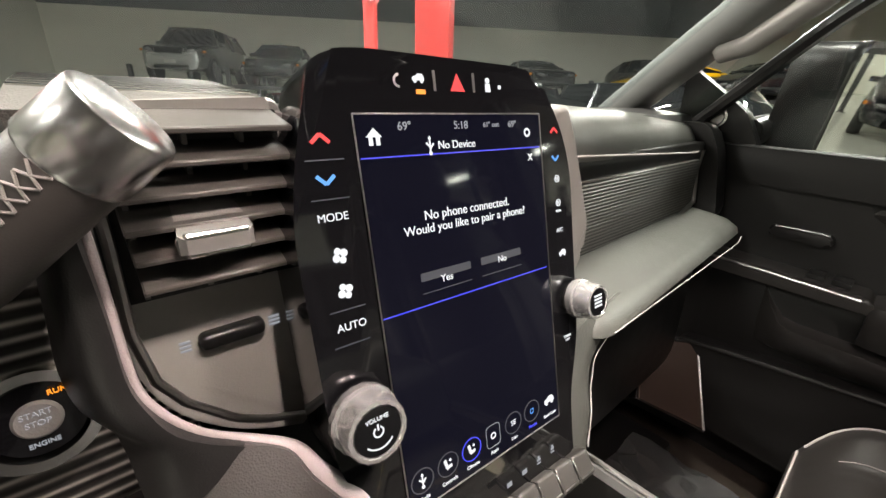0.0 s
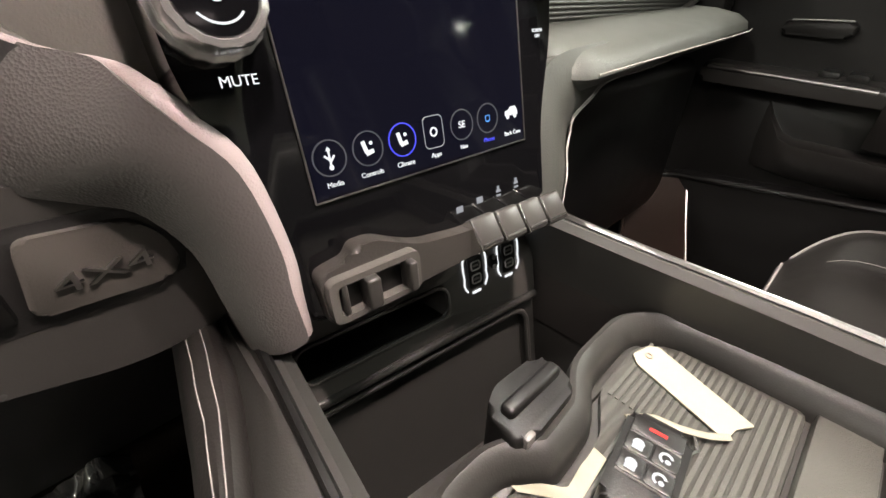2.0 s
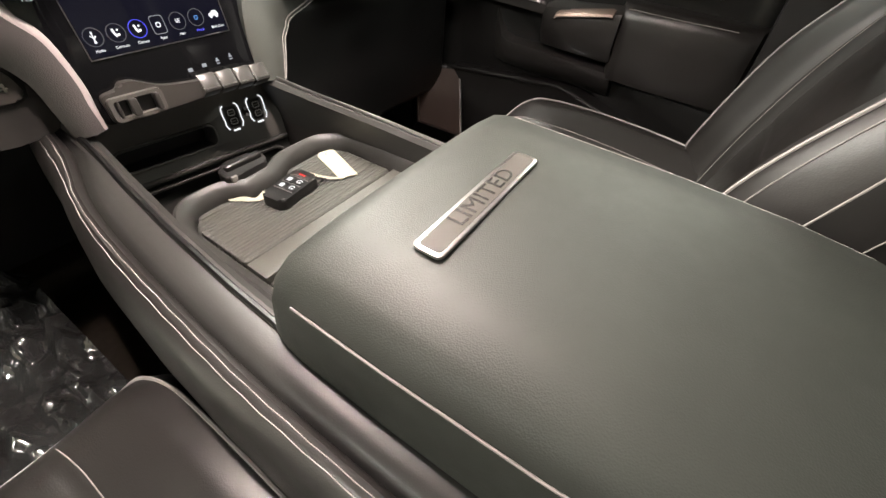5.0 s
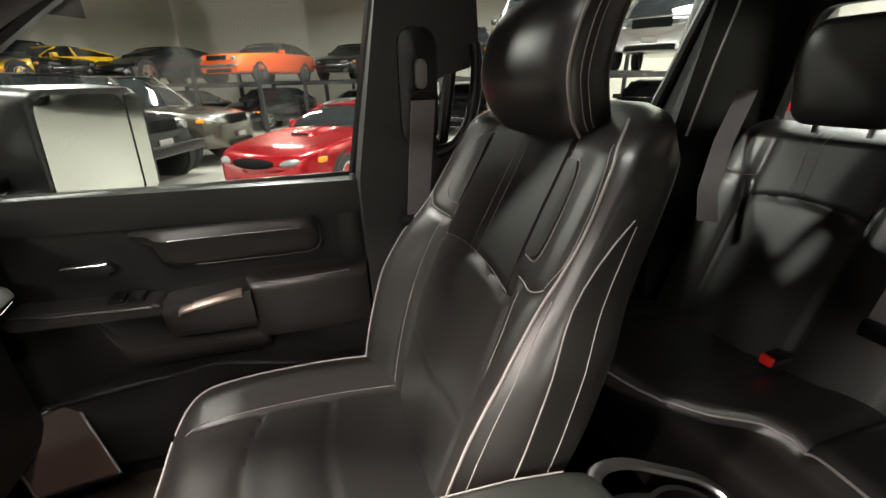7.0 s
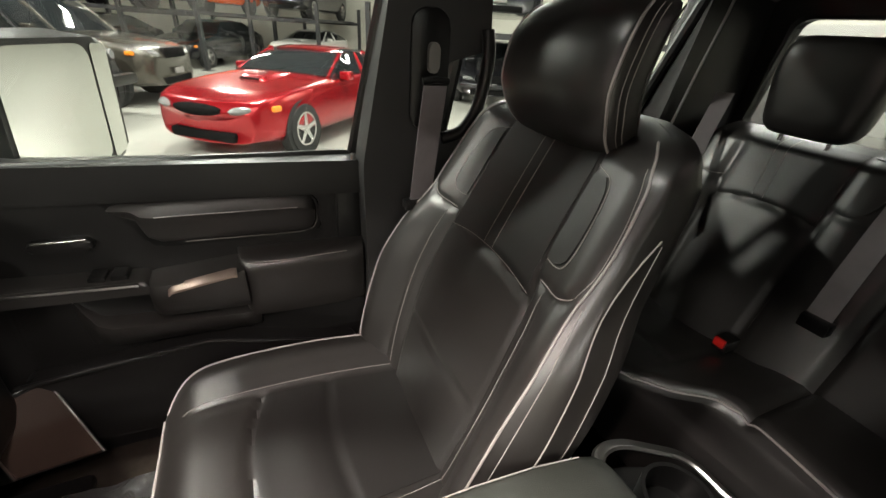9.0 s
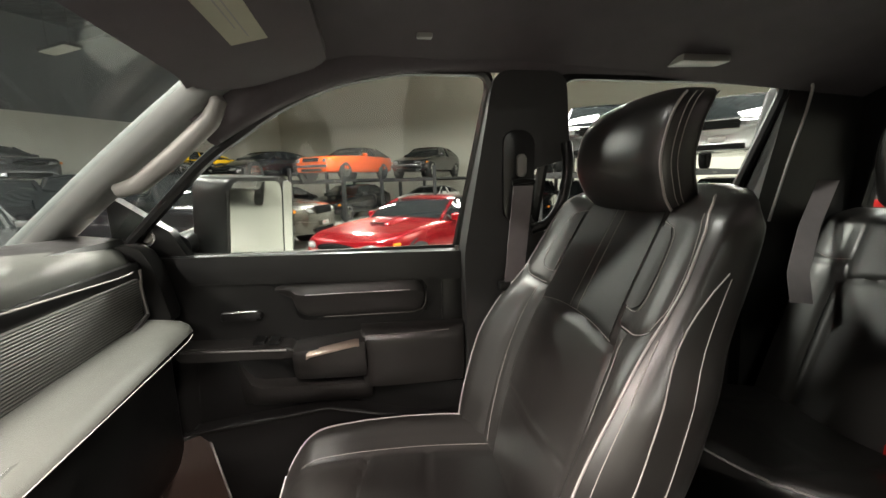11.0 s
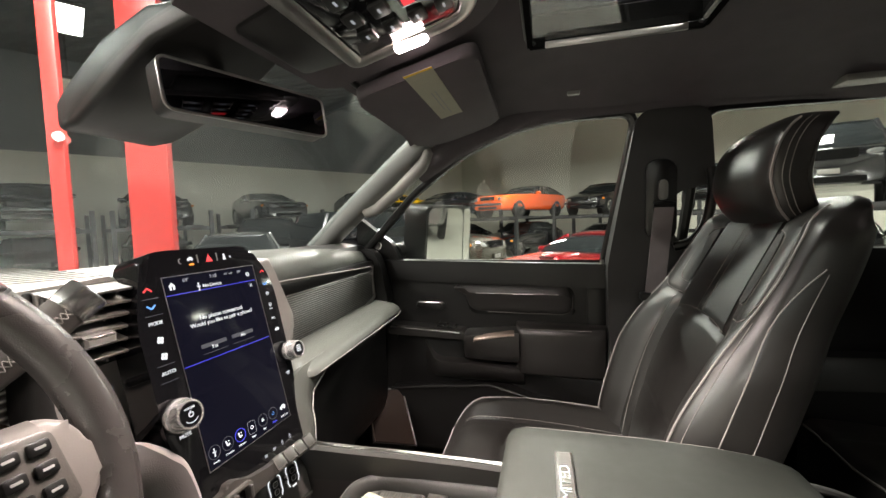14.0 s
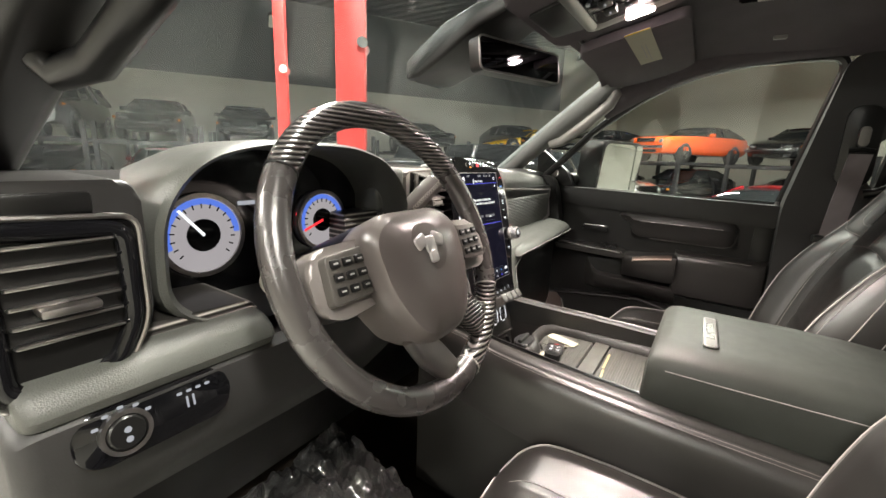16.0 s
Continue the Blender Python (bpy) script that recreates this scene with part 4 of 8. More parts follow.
for k, (g, mat) in enumerate(((PLUG, WHITE), (SEAT, WHITE), (SEAT, WHITE), (loop(0.55, 0.2, 8), WHITE), (None, WHITE), (PHONE, BLUEMARK), (CARICON, WHITE))):
    u, v = -0.0640 + k * 0.0219, 0.2385 - k * 0.0004
    if k < 3 or k in (4, 5):
        glyph(loop(1.0, 0.08, 24), u, v, 0.0092, KEYGLOW if k != 2 else BLUELINE, scr, "key_ring")
    elif k == 3:
        bm = BM()
        for (xa, ya), (xb, yb) in zip(rrect(0.014, 0.018, 0.003, 3, u, -v), rrect(0.014, 0.018, 0.003, 3, u, -v)[1:] + rrect(0.014, 0.018, 0.003, 3, u, -v)[:1]):
            tube(bm, [SM @ Vector((xa, ya, 0.0017)), SM @ Vector((xb, yb, 0.0017))], 0.0003, 4)
        part("key_ring", bm, DIMWHITE, scr)
    if g:
        glyph(g, u, v, 0.0052 if k < 6 else 0.0062, mat, scr)
    else:
        text("SE", 0.0058, sm(u, v, 0.0018), WHITE, scr, "lettering", depth=0.0002)
    text(("Media", "Controls", "Climate", "Apps", "Nav", "Phone", "Back Cam")[k], 0.0038, sm(u, v + 0.0132, 0.0018), WHITE if k != 5 else BLUELINE, scr, "lettering", depth=0.0002)
# lit keys on the bezel
UPV = [bar(-1, -0.4, 0, 0.5, 0.2), bar(0, 0.5, 1, -0.4, 0.2)]
DNV = [bar(-1, 0.4, 0, -0.5, 0.2), bar(0, -0.5, 1, 0.4, 0.2)]
for u, sc in ((-0.0978, 1.0), (0.0963, 0.8)):
    glyph(UPV, u, 0.0116, 0.0052 * sc, REDMARK, unit, w=0.0002)
    glyph(DNV, u, 0.0333, 0.0052 * sc, BLUEMARK, unit, w=0.0002)
for s, u, v, size in (("MODE", -0.0971, 0.0542, 0.0064), ("AUTO", -0.0957, 0.1178, 0.0066), ("MUTE", -0.0945, 0.1995, 0.0062), ("A/C", 0.0968, 0.0930, 0.0050), ("REAR", 0.0966, 0.0768, 0.0028), ("SCREEN", 0.0990, 0.1885, 0.0028), ("OFF", 0.0990, 0.1918, 0.0028)):
    text(s, size, sm(u, v, 0.0003), WHITE, unit, "lettering", depth=0.0002)
for v in (0.0759, 0.0967):
    glyph(FAN, -0.0965, v, 0.0052, WHITE, unit, w=0.0002)
for v in (0.0502, 0.0700):
    glyph(loop(0.9, 0.2, 6) + [bar(-0.3, -0.4, -0.3, 0.4), bar(0.2, -0.4, 0.2, 0.4)], 0.0968, v, 0.0036, WHITE, unit, w=0.0002)
glyph(CARICON, 0.0985, 0.1128, 0.0046, WHITE, unit, w=0.0002)
for v in (0.0228, 0.0440, 0.1075, 0.1285):
    glyph([bar(-1, 0, 1, 0, 0.03)], -0.0968, v, 0.011, KEYGLOW, unit, "key_gap", w=0.0002)
glyph([[(-0.9, -0.8), (0.9, -0.8), (0, 0.9)]], 0.0006, -0.0209, 0.0066, REDMARK, unit, w=0.0002)
for u in (-0.018, 0.0148):
    glyph([bar(0, -1, 0.0, 1, 0.16)], u, -0.0215, 0.0062, SATIN, unit, "key_edge", w=0.0002)
glyph(CARICON, -0.0300, -0.0225, 0.0045, WHITE, unit, w=0.0002)
glyph([[(-1, -0.4), (1, -0.4), (1, 0.4), (-1, 0.4)]], -0.0290, -0.0145, 0.0034, ORANGE, unit, w=0.0002)
glyph([circle(0.4, 8, 0, 0.6), [(-0.5, -0.9), (0.5, -0.9), (0.4, 0.2), (-0.4, 0.2)]], 0.0277, -0.0205, 0.0050, WHITE, unit, w=0.0002)
glyph([[(-0.6, -0.6), (0.6, -0.6), (0.6, 0.6), (-0.6, 0.6)]], 0.0390, -0.0195, 0.0022, WHITE, unit, w=0.0002)
glyph(loop(0.9, 0.3, 8, 90, 270), -0.0440, -0.0205, 0.0046, SATIN, unit, w=0.0002)
# the two knobs
for nm, u, v, w0 in (("volume_knob", -0.1000, 0.1720, 0.020), ("tuning_knob", 0.1085, 0.1550, 0.020)):
    km = sm(u, v, 0.0)
    R = 0.0205 if u < 0 else 0.0165
    bm = BM()
    disc(bm, km, R * 0.8, R * 0.8, -0.004, 0.006, 28)
    kn = part(nm, bm, HARD, unit, "knurled clear-edged knob")
    bm = BM()
    n = 36
    rings = []
    for r, z in ((R * 1.0, 0.004), (R * 1.04, 0.006), (R * 1.04, 0.011), (R * 0.94, 0.012), (R * 0.93, 0.022), (R * 0.88, 0.026), (R * 0.76, 0.0265), (R * 0.72, 0.025)):
        rings.append([km @ Vector((r * (1 - (0.03 if i % 2 else 0)) * math.cos(2 * math.pi * i / n), r * (1 - (0.03 if i % 2 else 0)) * math.sin(2 * math.pi * i / n), z)) for i in range(n)])
    loft(bm, rings)
    part("knob_ring", bm, material("bright_knurl", (0.62, 0.61, 0.61), 0.20, 0.75, var=0.05, rvar=0.05), kn, "bright knurled ring")
    bm = BM()
    disc(bm, km, R * 0.73, R * 0.72, 0.018, 0.0258, 28, 0.0006)
    part("knob_cap", bm, GLOSS, kn)
    if u < 0:
        for s, p, size in (("VOLUME", 0.0075, 0.0036),):
            text(s, size, km @ Matrix.Translation((0, p, 0.026)), WHITE, kn, "lettering", depth=0.0002)
        bm = BM()
        for poly in loop(0.0034, 0.0009, 14, 120, 420) + [bar(0, 0.001, 0, 0.0045, 0.0005)] + loop(0.0105, 0.0008, 10, 220, 320):
            prism(bm, poly, 0.0259, 0.0262, km)
        part("symbol", bm, WHITE, kn)
    else:
        bm = BM()
        for y in (-0.004, -0.001, 0.002, 0.005):
            prism(bm, [(-0.005, y), (0.005, y), (0.005, y + 0.0016), (-0.005, y + 0.0016)], 0.0259, 0.0262, km)
        part("symbol", bm, WHITE, kn)
# lower marks and the ledge of toggles
LEDGE = material("dark_warm_plastic", (0.048, 0.044, 0.041), 0.38, grain=0.2, grain_scale=700, rvar=0.06)
for k in range(4):
    glyph([[(-0.8, -0.6), (0.8, -0.6), (0.8, 0.6), (-0.8, 0.6)]] if k < 2 else [bar(-0.6, 0, 0.6, 0, 0.25), bar(-0.6, -0.9, 0.6, -0.9, 0.2), bar(0, 0.2, 0, 1, 0.3)], 0.0150 + k * 0.018, 0.2890 - k * 0.0015, 0.0034, DIMWHITE, unit, w=0.0002)
FACE = frame_at((0, -0.036, 1.10), (0.993, -0.118, 0), (0, 0.24, 1))      # the console's face under the screen
TOGGLE = material("satin_grey_toggle", (0.055, 0.052, 0.049), 0.30, 0.2, grain=0.1, grain_scale=900, rvar=0.05)
LED = frame_at((0, -0.075, 1.170), (0.9975, -0.0703, 0), (0, 0.10, 1))      # the ledge's own plane, proud of the face
for k in range(4):
    tm = LED @ Matrix.Translation((0.0205 + k * 0.0232, 0.0030 - 0.0012 * k, 0.003)) @ pose(0, 0, 0, -34, 0, 0)
    bm = BM()
    box(bm, -0.0110, 0.0110, -0.0115, 0.0115, -0.012, 0.0070, 0.0030, 3, tm)
    tg = part("toggle", bm, TOGGLE, unit, "satin grey toggle switch")
    bm = BM()
    box(bm, -0.0115, -0.0106, -0.0113, 0.0113, -0.010, 0.0075, 0.0004, 1, tm)
    part("toggle_edge", bm, CHROME, tg)
    bm = BM()
    tube(bm, [tm @ Vector((-0.0085, -0.0080, 0.0071)), tm @ Vector((0.0085, -0.0080, 0.0071))], 0.0008, 6)
    part("toggle_line", bm, SATIN, tg)
bm = BM()
prism(bm, rounded([(-0.092, -0.014), (-0.094, 0.018), (-0.075, 0.021), (-0.071, 0.027), (-0.058, 0.027), (-0.046, 0.021), (-0.030, 0.014), (0.002, 0.010), (0.100, 0.006), (0.103, -0.006), (0.024, -0.009), (-0.014, -0.011)], [0.006, 0.006, 0.005, 0.004, 0.005, 0.006, 0.008, 0.008, 0.005, 0.005, 0.006, 0.01], 4), -0.045, 0.004, LED, 0.003, 3)
part("toggle_ledge", bm, LEDGE, unit, "grey ledge under the screen")
bm = BM()
framed(bm, rrect(0.056, 0.026, 0.005, 4, -0.064, 0.003), rrect(0.046, 0.018, 0.003, 4, -0.064, 0.003), 0.0, 0.0105, LED)
tb = part("trailer_brake_control", bm, LEDGE0, unit, "grey trailer brake control block")
# black plate puts the shade of the control's inner recess into colour
bm = BM()
box(bm, -0.088, -0.040, -0.007, 0.013, 0.002, 0.0045, m=LED)
part("slider_well", bm, HARD, tb)
for x, wd in ((-0.0835, 0.0035), (-0.0690, 0.0080), (-0.0440, 0.0055)):
    bm = BM()
    box(bm, x - wd / 2, x + wd / 2, -0.0065, 0.0125, 0.004, 0.0165 if wd > 0.005 else 0.011, 0.0018, 3, LED)
    part("slider", bm, TOGGLE, tb)
glyph([bar(-1, 0, 1, 0, 0.2), bar(0, -1, 0, 1, 0.2)], -0.035, 0.2960, 0.0026, WHITE, unit, w=0.0002)
glyph([bar(-1, 0, 1, 0, 0.25)], -0.073, 0.2975, 0.0026, WHITE, unit, w=0.0002)
glyph([[(-1, -0.5), (1, -0.5), (1, 0.5), (-1, 0.5)]], -0.055, 0.2960, 0.0034, WHITE, unit, w=0.0002)

# ---- centre console ----
CONSOLE = material("satin_charcoal_plastic", (0.034, 0.033, 0.031), 0.42, grain=0.12, grain_scale=800, rvar=0.07, spec=0.45)
con = thing("center_console", (0, -0.4, 0.7), "dark full-length centre console with an open ribbed tray", "console")
# front face under the toggles, with the slot and the sockets
bm = BM()
framed(bm, rrect(0.258, 0.092, 0.006, 5, 0.003, -0.002), rrect(0.130, 0.030, 0.010, 5, -0.038, -0.012), -0.05, 0.0, FACE)
# paler than CONSOLE: light on this face is put into its colour
part("front_face", bm, LEDGE0, con)
bm = BM()
box(bm, -0.110, 0.034, -0.03, 0.01, -0.055, -0.048, m=FACE)
box(bm, -0.103, 0.027, -0.027, -0.0255, -0.05, -0.004, m=FACE)
part("slot_back", bm, HARD, con)
bm = BM()
tube(bm, [FACE @ Vector((x, y, 0.0005)) for x, y in rrect(0.130, 0.030, 0.010, 5, -0.038, -0.012)], 0.0016, 8, True)
part("slot_rim", bm, LEDGE0, con)
bm = BM()
tube(bm, [FACE @ Vector((x, -0.047, -0.001)) for x in (-0.125, -0.06, 0.0, 0.06, 0.130)], 0.0045, 10)
part("face_lip", bm, CONSOLE, con)
for k, (x, z) in enumerate(((0.0575, 0.004), (0.0965, 0.005))):
    sm_ = FACE @ Matrix.Translation((x, z, 0))
    bm = BM()
    prism(bm, rrect(0.017, 0.029, 0.003, 3), -0.004, 0.0022, sm_, 0.0008)
    so = part("socket", bm, HARD, con)
    for dz in (-0.0062, 0.0062):
        bm = BM()
        tube(bm, [sm_ @ Vector((px, py + dz, 0.0026)) for px, py in rrect(0.0095, 0.0078, 0.002, 3)], 0.0007, 5, True)
        part("port", bm, PALE, so)
        bm = BM()
        box(bm, -0.003, 0.003, dz - 0.0008, dz + 0.0008, 0.002, 0.0028, m=sm_)
        part("port_tongue", bm, GREY, so)
    for sg in (-1, 1):
        bm = BM()
        tube(bm, smooth([sm_ @ Vector((sg * q, p, 0.0012)) for q, p in ((0.0085, 0.0175), (0.0122, 0.0135), (0.0128, 0.004), (0.0122, -0.003), (0.0128, -0.010), (0.0098, -0.0165))], 3), 0.0009, 5)
        part("socket_mark", bm, WHITE, so)
    bm = BM()
    box(bm, -0.005, 0.005, -0.0205, -0.0178, 0.0006, 0.0012, 0.0004, 1, m=sm_)
    part("socket_mark", bm, WHITE, so)
bm = BM()
prism(bm, circle(0.0062, 18, 0.0795, 0.006), -0.004, 0.0018, FACE, 0.0006)
so = part("socket", bm, HARD, con)
for dz in (-0.003, 0.006):
    bm = BM()
    prism(bm, circle(0.0024, 12, 0.0795, 0.004 + dz), 0.0018, 0.0022, FACE)
    part("socket_mark", bm, PALE, so)
# bin below the face: a rounded opening and its floor
bm = BM()
framed(bm, rrect(0.262, 0.180, 0.004, 5, 0.002, -0.139), rrect(0.226, 0.172, 0.018, 5, 0.008, -0.146), -0.03, -0.006, FACE)
part("bin_frame", bm, CONSOLE, con)
bm = BM()
tube(bm, [FACE @ Vector((x, y, -0.005)) for x, y in rrect(0.226, 0.172, 0.018, 5, 0.008, -0.146)], 0.0030, 8, True)
part("bin_rim", bm, CONSOLE, con)
bm = BM()
box(bm, -0.125, 0.140, -0.24, -0.04, -0.030, -0.016, m=FACE)
part("bin_back", bm, CONSOLE, con)
bm = BM()
box(bm, -0.125, 0.137, -0.165, 0.03, 0.880, 0.895, 0.003)
box(bm, -0.125, 0.145, -0.172, -0.160, 0.880, 1.070, 0.003)
part("bin_floor", bm, CONSOLE, con)
# long side walls with raised rails
for s in (1, -1):
    bm = BM()
    rings = []
    for y, xo, zt in ((0.06, 0.120, 1.150), (-0.02, 0.124, 1.150), (-0.07, 0.128, 1.147), (-0.15, 0.137, 1.142), (-0.25, 0.147, 1.138), (-0.35, 0.153, 1.134), (-0.45, 0.156, 1.130), (-0.62, 0.156, 1.12), (-0.80, 0.150, 1.11), (-0.96, 0.135, 1.05)):
        rings.append([Vector((s * x, y, z)) for x, z in (((xo - 0.020, zt - 0.050), (xo - 0.014, zt - 0.004), (xo - 0.008, zt), (xo + 0.001, zt - 0.001), (xo + 0.008, zt - 0.012), (xo + 0.012, zt - 0.10), (xo + 0.010, 0.70), (xo - 0.016, 0.70)) if s < 0 else
                                                      ((xo + 0.010, zt - 0.080), (xo - 0.013, zt - 0.006), (xo - 0.008, zt), (xo + 0.001, zt - 0.001), (xo + 0.010, zt - 0.012), (xo + 0.026, zt - 0.10), (xo + 0.026, 0.70), (xo + 0.006, 0.70)))])
    loft(bm, rings)
    part("side_wall", bm, CONSOLE, con)
    bm = BM()
    tube(bm, [(s * xo, y, zt + 0.001) for y, xo, zt in ((-0.03, 0.122, 1.150), (-0.15, 0.135, 1.142), (-0.25, 0.145, 1.138), (-0.35, 0.151, 1.134), (-0.45, 0.154, 1.130))], 0.0028, 6)
    part("rail_edge", bm, SATIN if s > 0 else HARD, con)
for k, off in enumerate((0.018, 0.023)):
    bm = BM()
    tube(bm, [(xo + off, y, zt - 0.045 - k * 0.006) for y, xo, zt in ((0.02, 0.122, 1.150), (-0.15, 0.137, 1.142), (-0.25, 0.147, 1.138), (-0.45, 0.156, 1.130), (-0.7, 0.153, 1.12))], 0.0006, 5)
    part("stitching", bm, THREAD, con)
bm = BM()
rings = []
for y, xo, zt in ((0.02, 0.122, 1.150), (-0.15, 0.137, 1.142), (-0.25, 0.147, 1.138), (-0.45, 0.156, 1.130), (-0.7, 0.153, 1.12)):
    rings.append([Vector((xo + a, y, zt + b)) for a, b in ((0.006, -0.018), (0.016, -0.03), (0.022, -0.05), (0.026, -0.11), (0.006, -0.13))])
loft(bm, rings)
part("knee_pad", bm, LEATHER, con, "black leather knee pad")
# the driver's side swells outwards: a plain panel, a groove and a stitched leather roll
SIDE = [(0.03, 1.147, 0.122, 0.126, 0.130, 0.137, 0.145), (-0.05, 1.147, 0.129, 0.132, 0.1395, 0.150, 0.158), (-0.075, 1.146, 0.130, 0.137, 0.1455, 0.155, 0.162), (-0.10, 1.145, 0.130, 0.1445, 0.153, 0.1615, 0.1675), (-0.125, 1.144, 0.132, 0.152, 0.1605, 0.1695, 0.1735),
        (-0.15, 1.142, 0.136, 0.159, 0.1665, 0.1755, 0.179), (-0.20, 1.140, 0.142, 0.168, 0.174, 0.183, 0.188), (-0.30, 1.136, 0.149, 0.176, 0.182, 0.191, 0.197), (-0.45, 1.130, 0.154, 0.182, 0.188, 0.197, 0.203), (-0.70, 1.120, 0.151, 0.178, 0.184, 0.193, 0.199)]
SIDE = [tuple(p) for p in zip(*[[soft(y / 100, sorted((r[0], r[i]) for r in SIDE)) for y in range(3, -71, -2)] for i in range(7)])]
bm = BM()
loft(bm, [[Vector((-x, y, z)) for x, z in ((xw - 0.004, zt - 0.10), (xw - 0.001, zt - 0.003), (xw + 0.004, zt - 0.002), (lerp(xw, xe, 0.6), zt - 0.003), (xe - 0.002, zt - 0.005), (xe + 0.001, zt - 0.008), (xg, zt - 0.014), (xg + 0.002, zt - 0.020), (xg, zt - 0.10))] for y, zt, xw, xe, xg, x2, x1 in SIDE])
part("side_panel", bm, CONSOLE, con)
bm = BM()
loft(bm, [[Vector((-x, y, z)) for x, z in ((xg - 0.001, zt - 0.10), (xg - 0.001, zt - 0.016), (xg + 0.0005, zt - 0.010), (xg + 0.003, zt - 0.006), (lerp(xg, x2, 0.6), zt - 0.004), (x2, zt - 0.0055), (x2 * 0.55 + x1 * 0.45, zt - 0.0055), (x1, zt - 0.008), (x1 + 0.006, zt - 0.014), (x1 + 0.012, zt - 0.030), (x1 + 0.016, zt - 0.065), (x1 + 0.016, zt - 0.14), (xg, zt - 0.14))] for y, zt, xw, xe, xg, x2, x1 in SIDE])
part("knee_pad", bm, LEATHER, con, "black leather knee pad")
for i in (5, 6):
    bm = BM()
    tube(bm, [Vector((-(r[i] + 0.0003 * (-1) ** k), r[0], r[1] - (0.0052 if i == 5 else 0.0077))) for k, r in enumerate(SIDE)], 0.00042, 5)
    part("stitching", bm, THREAD, con)
# tray: floor, mats, rim and the small holder
bm = BM()
box(bm, -0.135, 0.156, -0.70, -0.150, 1.030, 1.066)
part("tray_floor", bm, CONSOLE, con)
rim = rounded([(-0.108, -0.45), (-0.106, -0.195), (-0.090, -0.166), (-0.050, -0.166), (-0.026, -0.187), (0.018, -0.184), (0.050, -0.166), (0.112, -0.165), (0.134, -0.188), (0.140, -0.45)], [0.002, 0.02, 0.02, 0.010, 0.008, 0.008, 0.010, 0.018, 0.018, 0.002], 5)
bm = BM()
rings = []
k = len(rim)
for i, (x, y) in enumerate(rim):
    a, b = rim[max(i - 1, 0)], rim[min(i + 1, k - 1)]
    t = Vector((b[0] - a[0], b[1] - a[1], 0)).normalized()
    o = Vector((-t.y, t.x, 0))
    c = Vector((x, y, 0))
    rings.append([c + Vector((0, 0, 1.066)), c + o * 0.001 + Vector((0, 0, 1.077)), c + o * 0.004 + Vector((0, 0, 1.084)), c + o * 0.009 + Vector((0, 0, 1.090)), c + o * 0.014 + Vector((0, 0, 1.092)), c + o * 0.018 + Vector((0, 0, 1.090)), c + o * 0.020 + Vector((0, 0, 1.080)), c + o * 0.021 + Vector((0, 0, 1.00))])
loft(bm, rings)
part("tray_rim", bm, CONSOLE, con, "dark grey raised tray rim")
for nm, y0, y1, mat in (("front_mat", -0.277, -0.142, RIBMAT), ("bridge", -0.314, -0.281, RUBBER), ("rear_mat", -0.55, -0.318, RIBMAT)):
    bm = BM()
    prism(bm, rounded([(-0.103, y0), (0.136, y0), (0.131, -0.190), (0.111, -0.170), (0.052, -0.171), (0.020, -0.189), (-0.027, -0.192), (-0.051, -0.171), (-0.088, -0.171), (-0.102, -0.196)], 0.007, 3) if nm == "front_mat" else [(-0.104, y0), (0.138, y0), (0.138, y1), (-0.104, y1)],
          1.064, 1.073 if nm != "bridge" else 1.076, None, 0.002)
    mt = part(nm, bm, mat, con, "grey ribbed rubber mat" if mat is RIBMAT else "")
    if mat is RIBMAT:
        for j in range(int((y1 - y0) / 0.0050)):
            yy = y0 + 0.004 + j * 0.0050
            if nm == "rear_mat" and yy < -0.46:
                continue
            for x0, x1 in (((-0.097, 0.130),) if nm == "rear_mat" or yy < -0.196 else (((-0.090, -0.050), (0.052, 0.122)) if yy < -0.174 else ())):
                bm = BM()
                box(bm, x0, x1, yy - 0.0013, yy + 0.0013, 1.0725, 1.0740 if nm == "front_mat" else 1.0735)
                part("rib", bm, RUBBER, mt)
for pts, mat in (([(-0.100, -0.326, 1.0755), (-0.070, -0.327, 1.0755)], TAPE), ([(-0.062, -0.330, 1.0755), (-0.02, -0.330, 1.0755), (0.005, -0.328, 1.0755)], TAPE), ([(0.012, -0.326, 1.0755), (0.088, -0.324, 1.0755)], TAPE)):
    bm = BM()
    tube(bm, pts, 0.0024, 6, r2=0.0005)
    part("tape", bm, mat, con, "torn strip of yellowed tape")
bm = BM()
prism(bm, rounded([(-0.040, -0.163), (-0.035, -0.138), (-0.018, -0.130), (0.020, -0.132), (0.028, -0.142), (0.020, -0.166), (-0.028, -0.169)], 0.006, 3), 1.00, 1.098, None, 0.004, 3)
hd = part("coin_holder", bm, SOFT, con)
bm = BM()
box(bm, -0.030, 0.022, -0.1535, -0.1435, 1.090, 1.1045, 0.003, 3)
part("holder_ridge", bm, SOFT, hd)
# paler grey block that stands for the holder's lit notch
bm = BM()
box(bm, -0.034, -0.025, -0.1685, -0.1635, 1.080, 1.0985, 0.002, 2)
part("lit_notch", bm, GREY, hd)
bm = BM()
box(bm, -0.14, 0.14, -0.96, -0.46, 0.70, 1.05, 0.01)
part("body", bm, SOFT, con)

# armrest lid
lid = thing("console_armrest", (0, -0.6, 1.09), "black leather centre armrest with a stitched edge and a metal badge", "armrest")


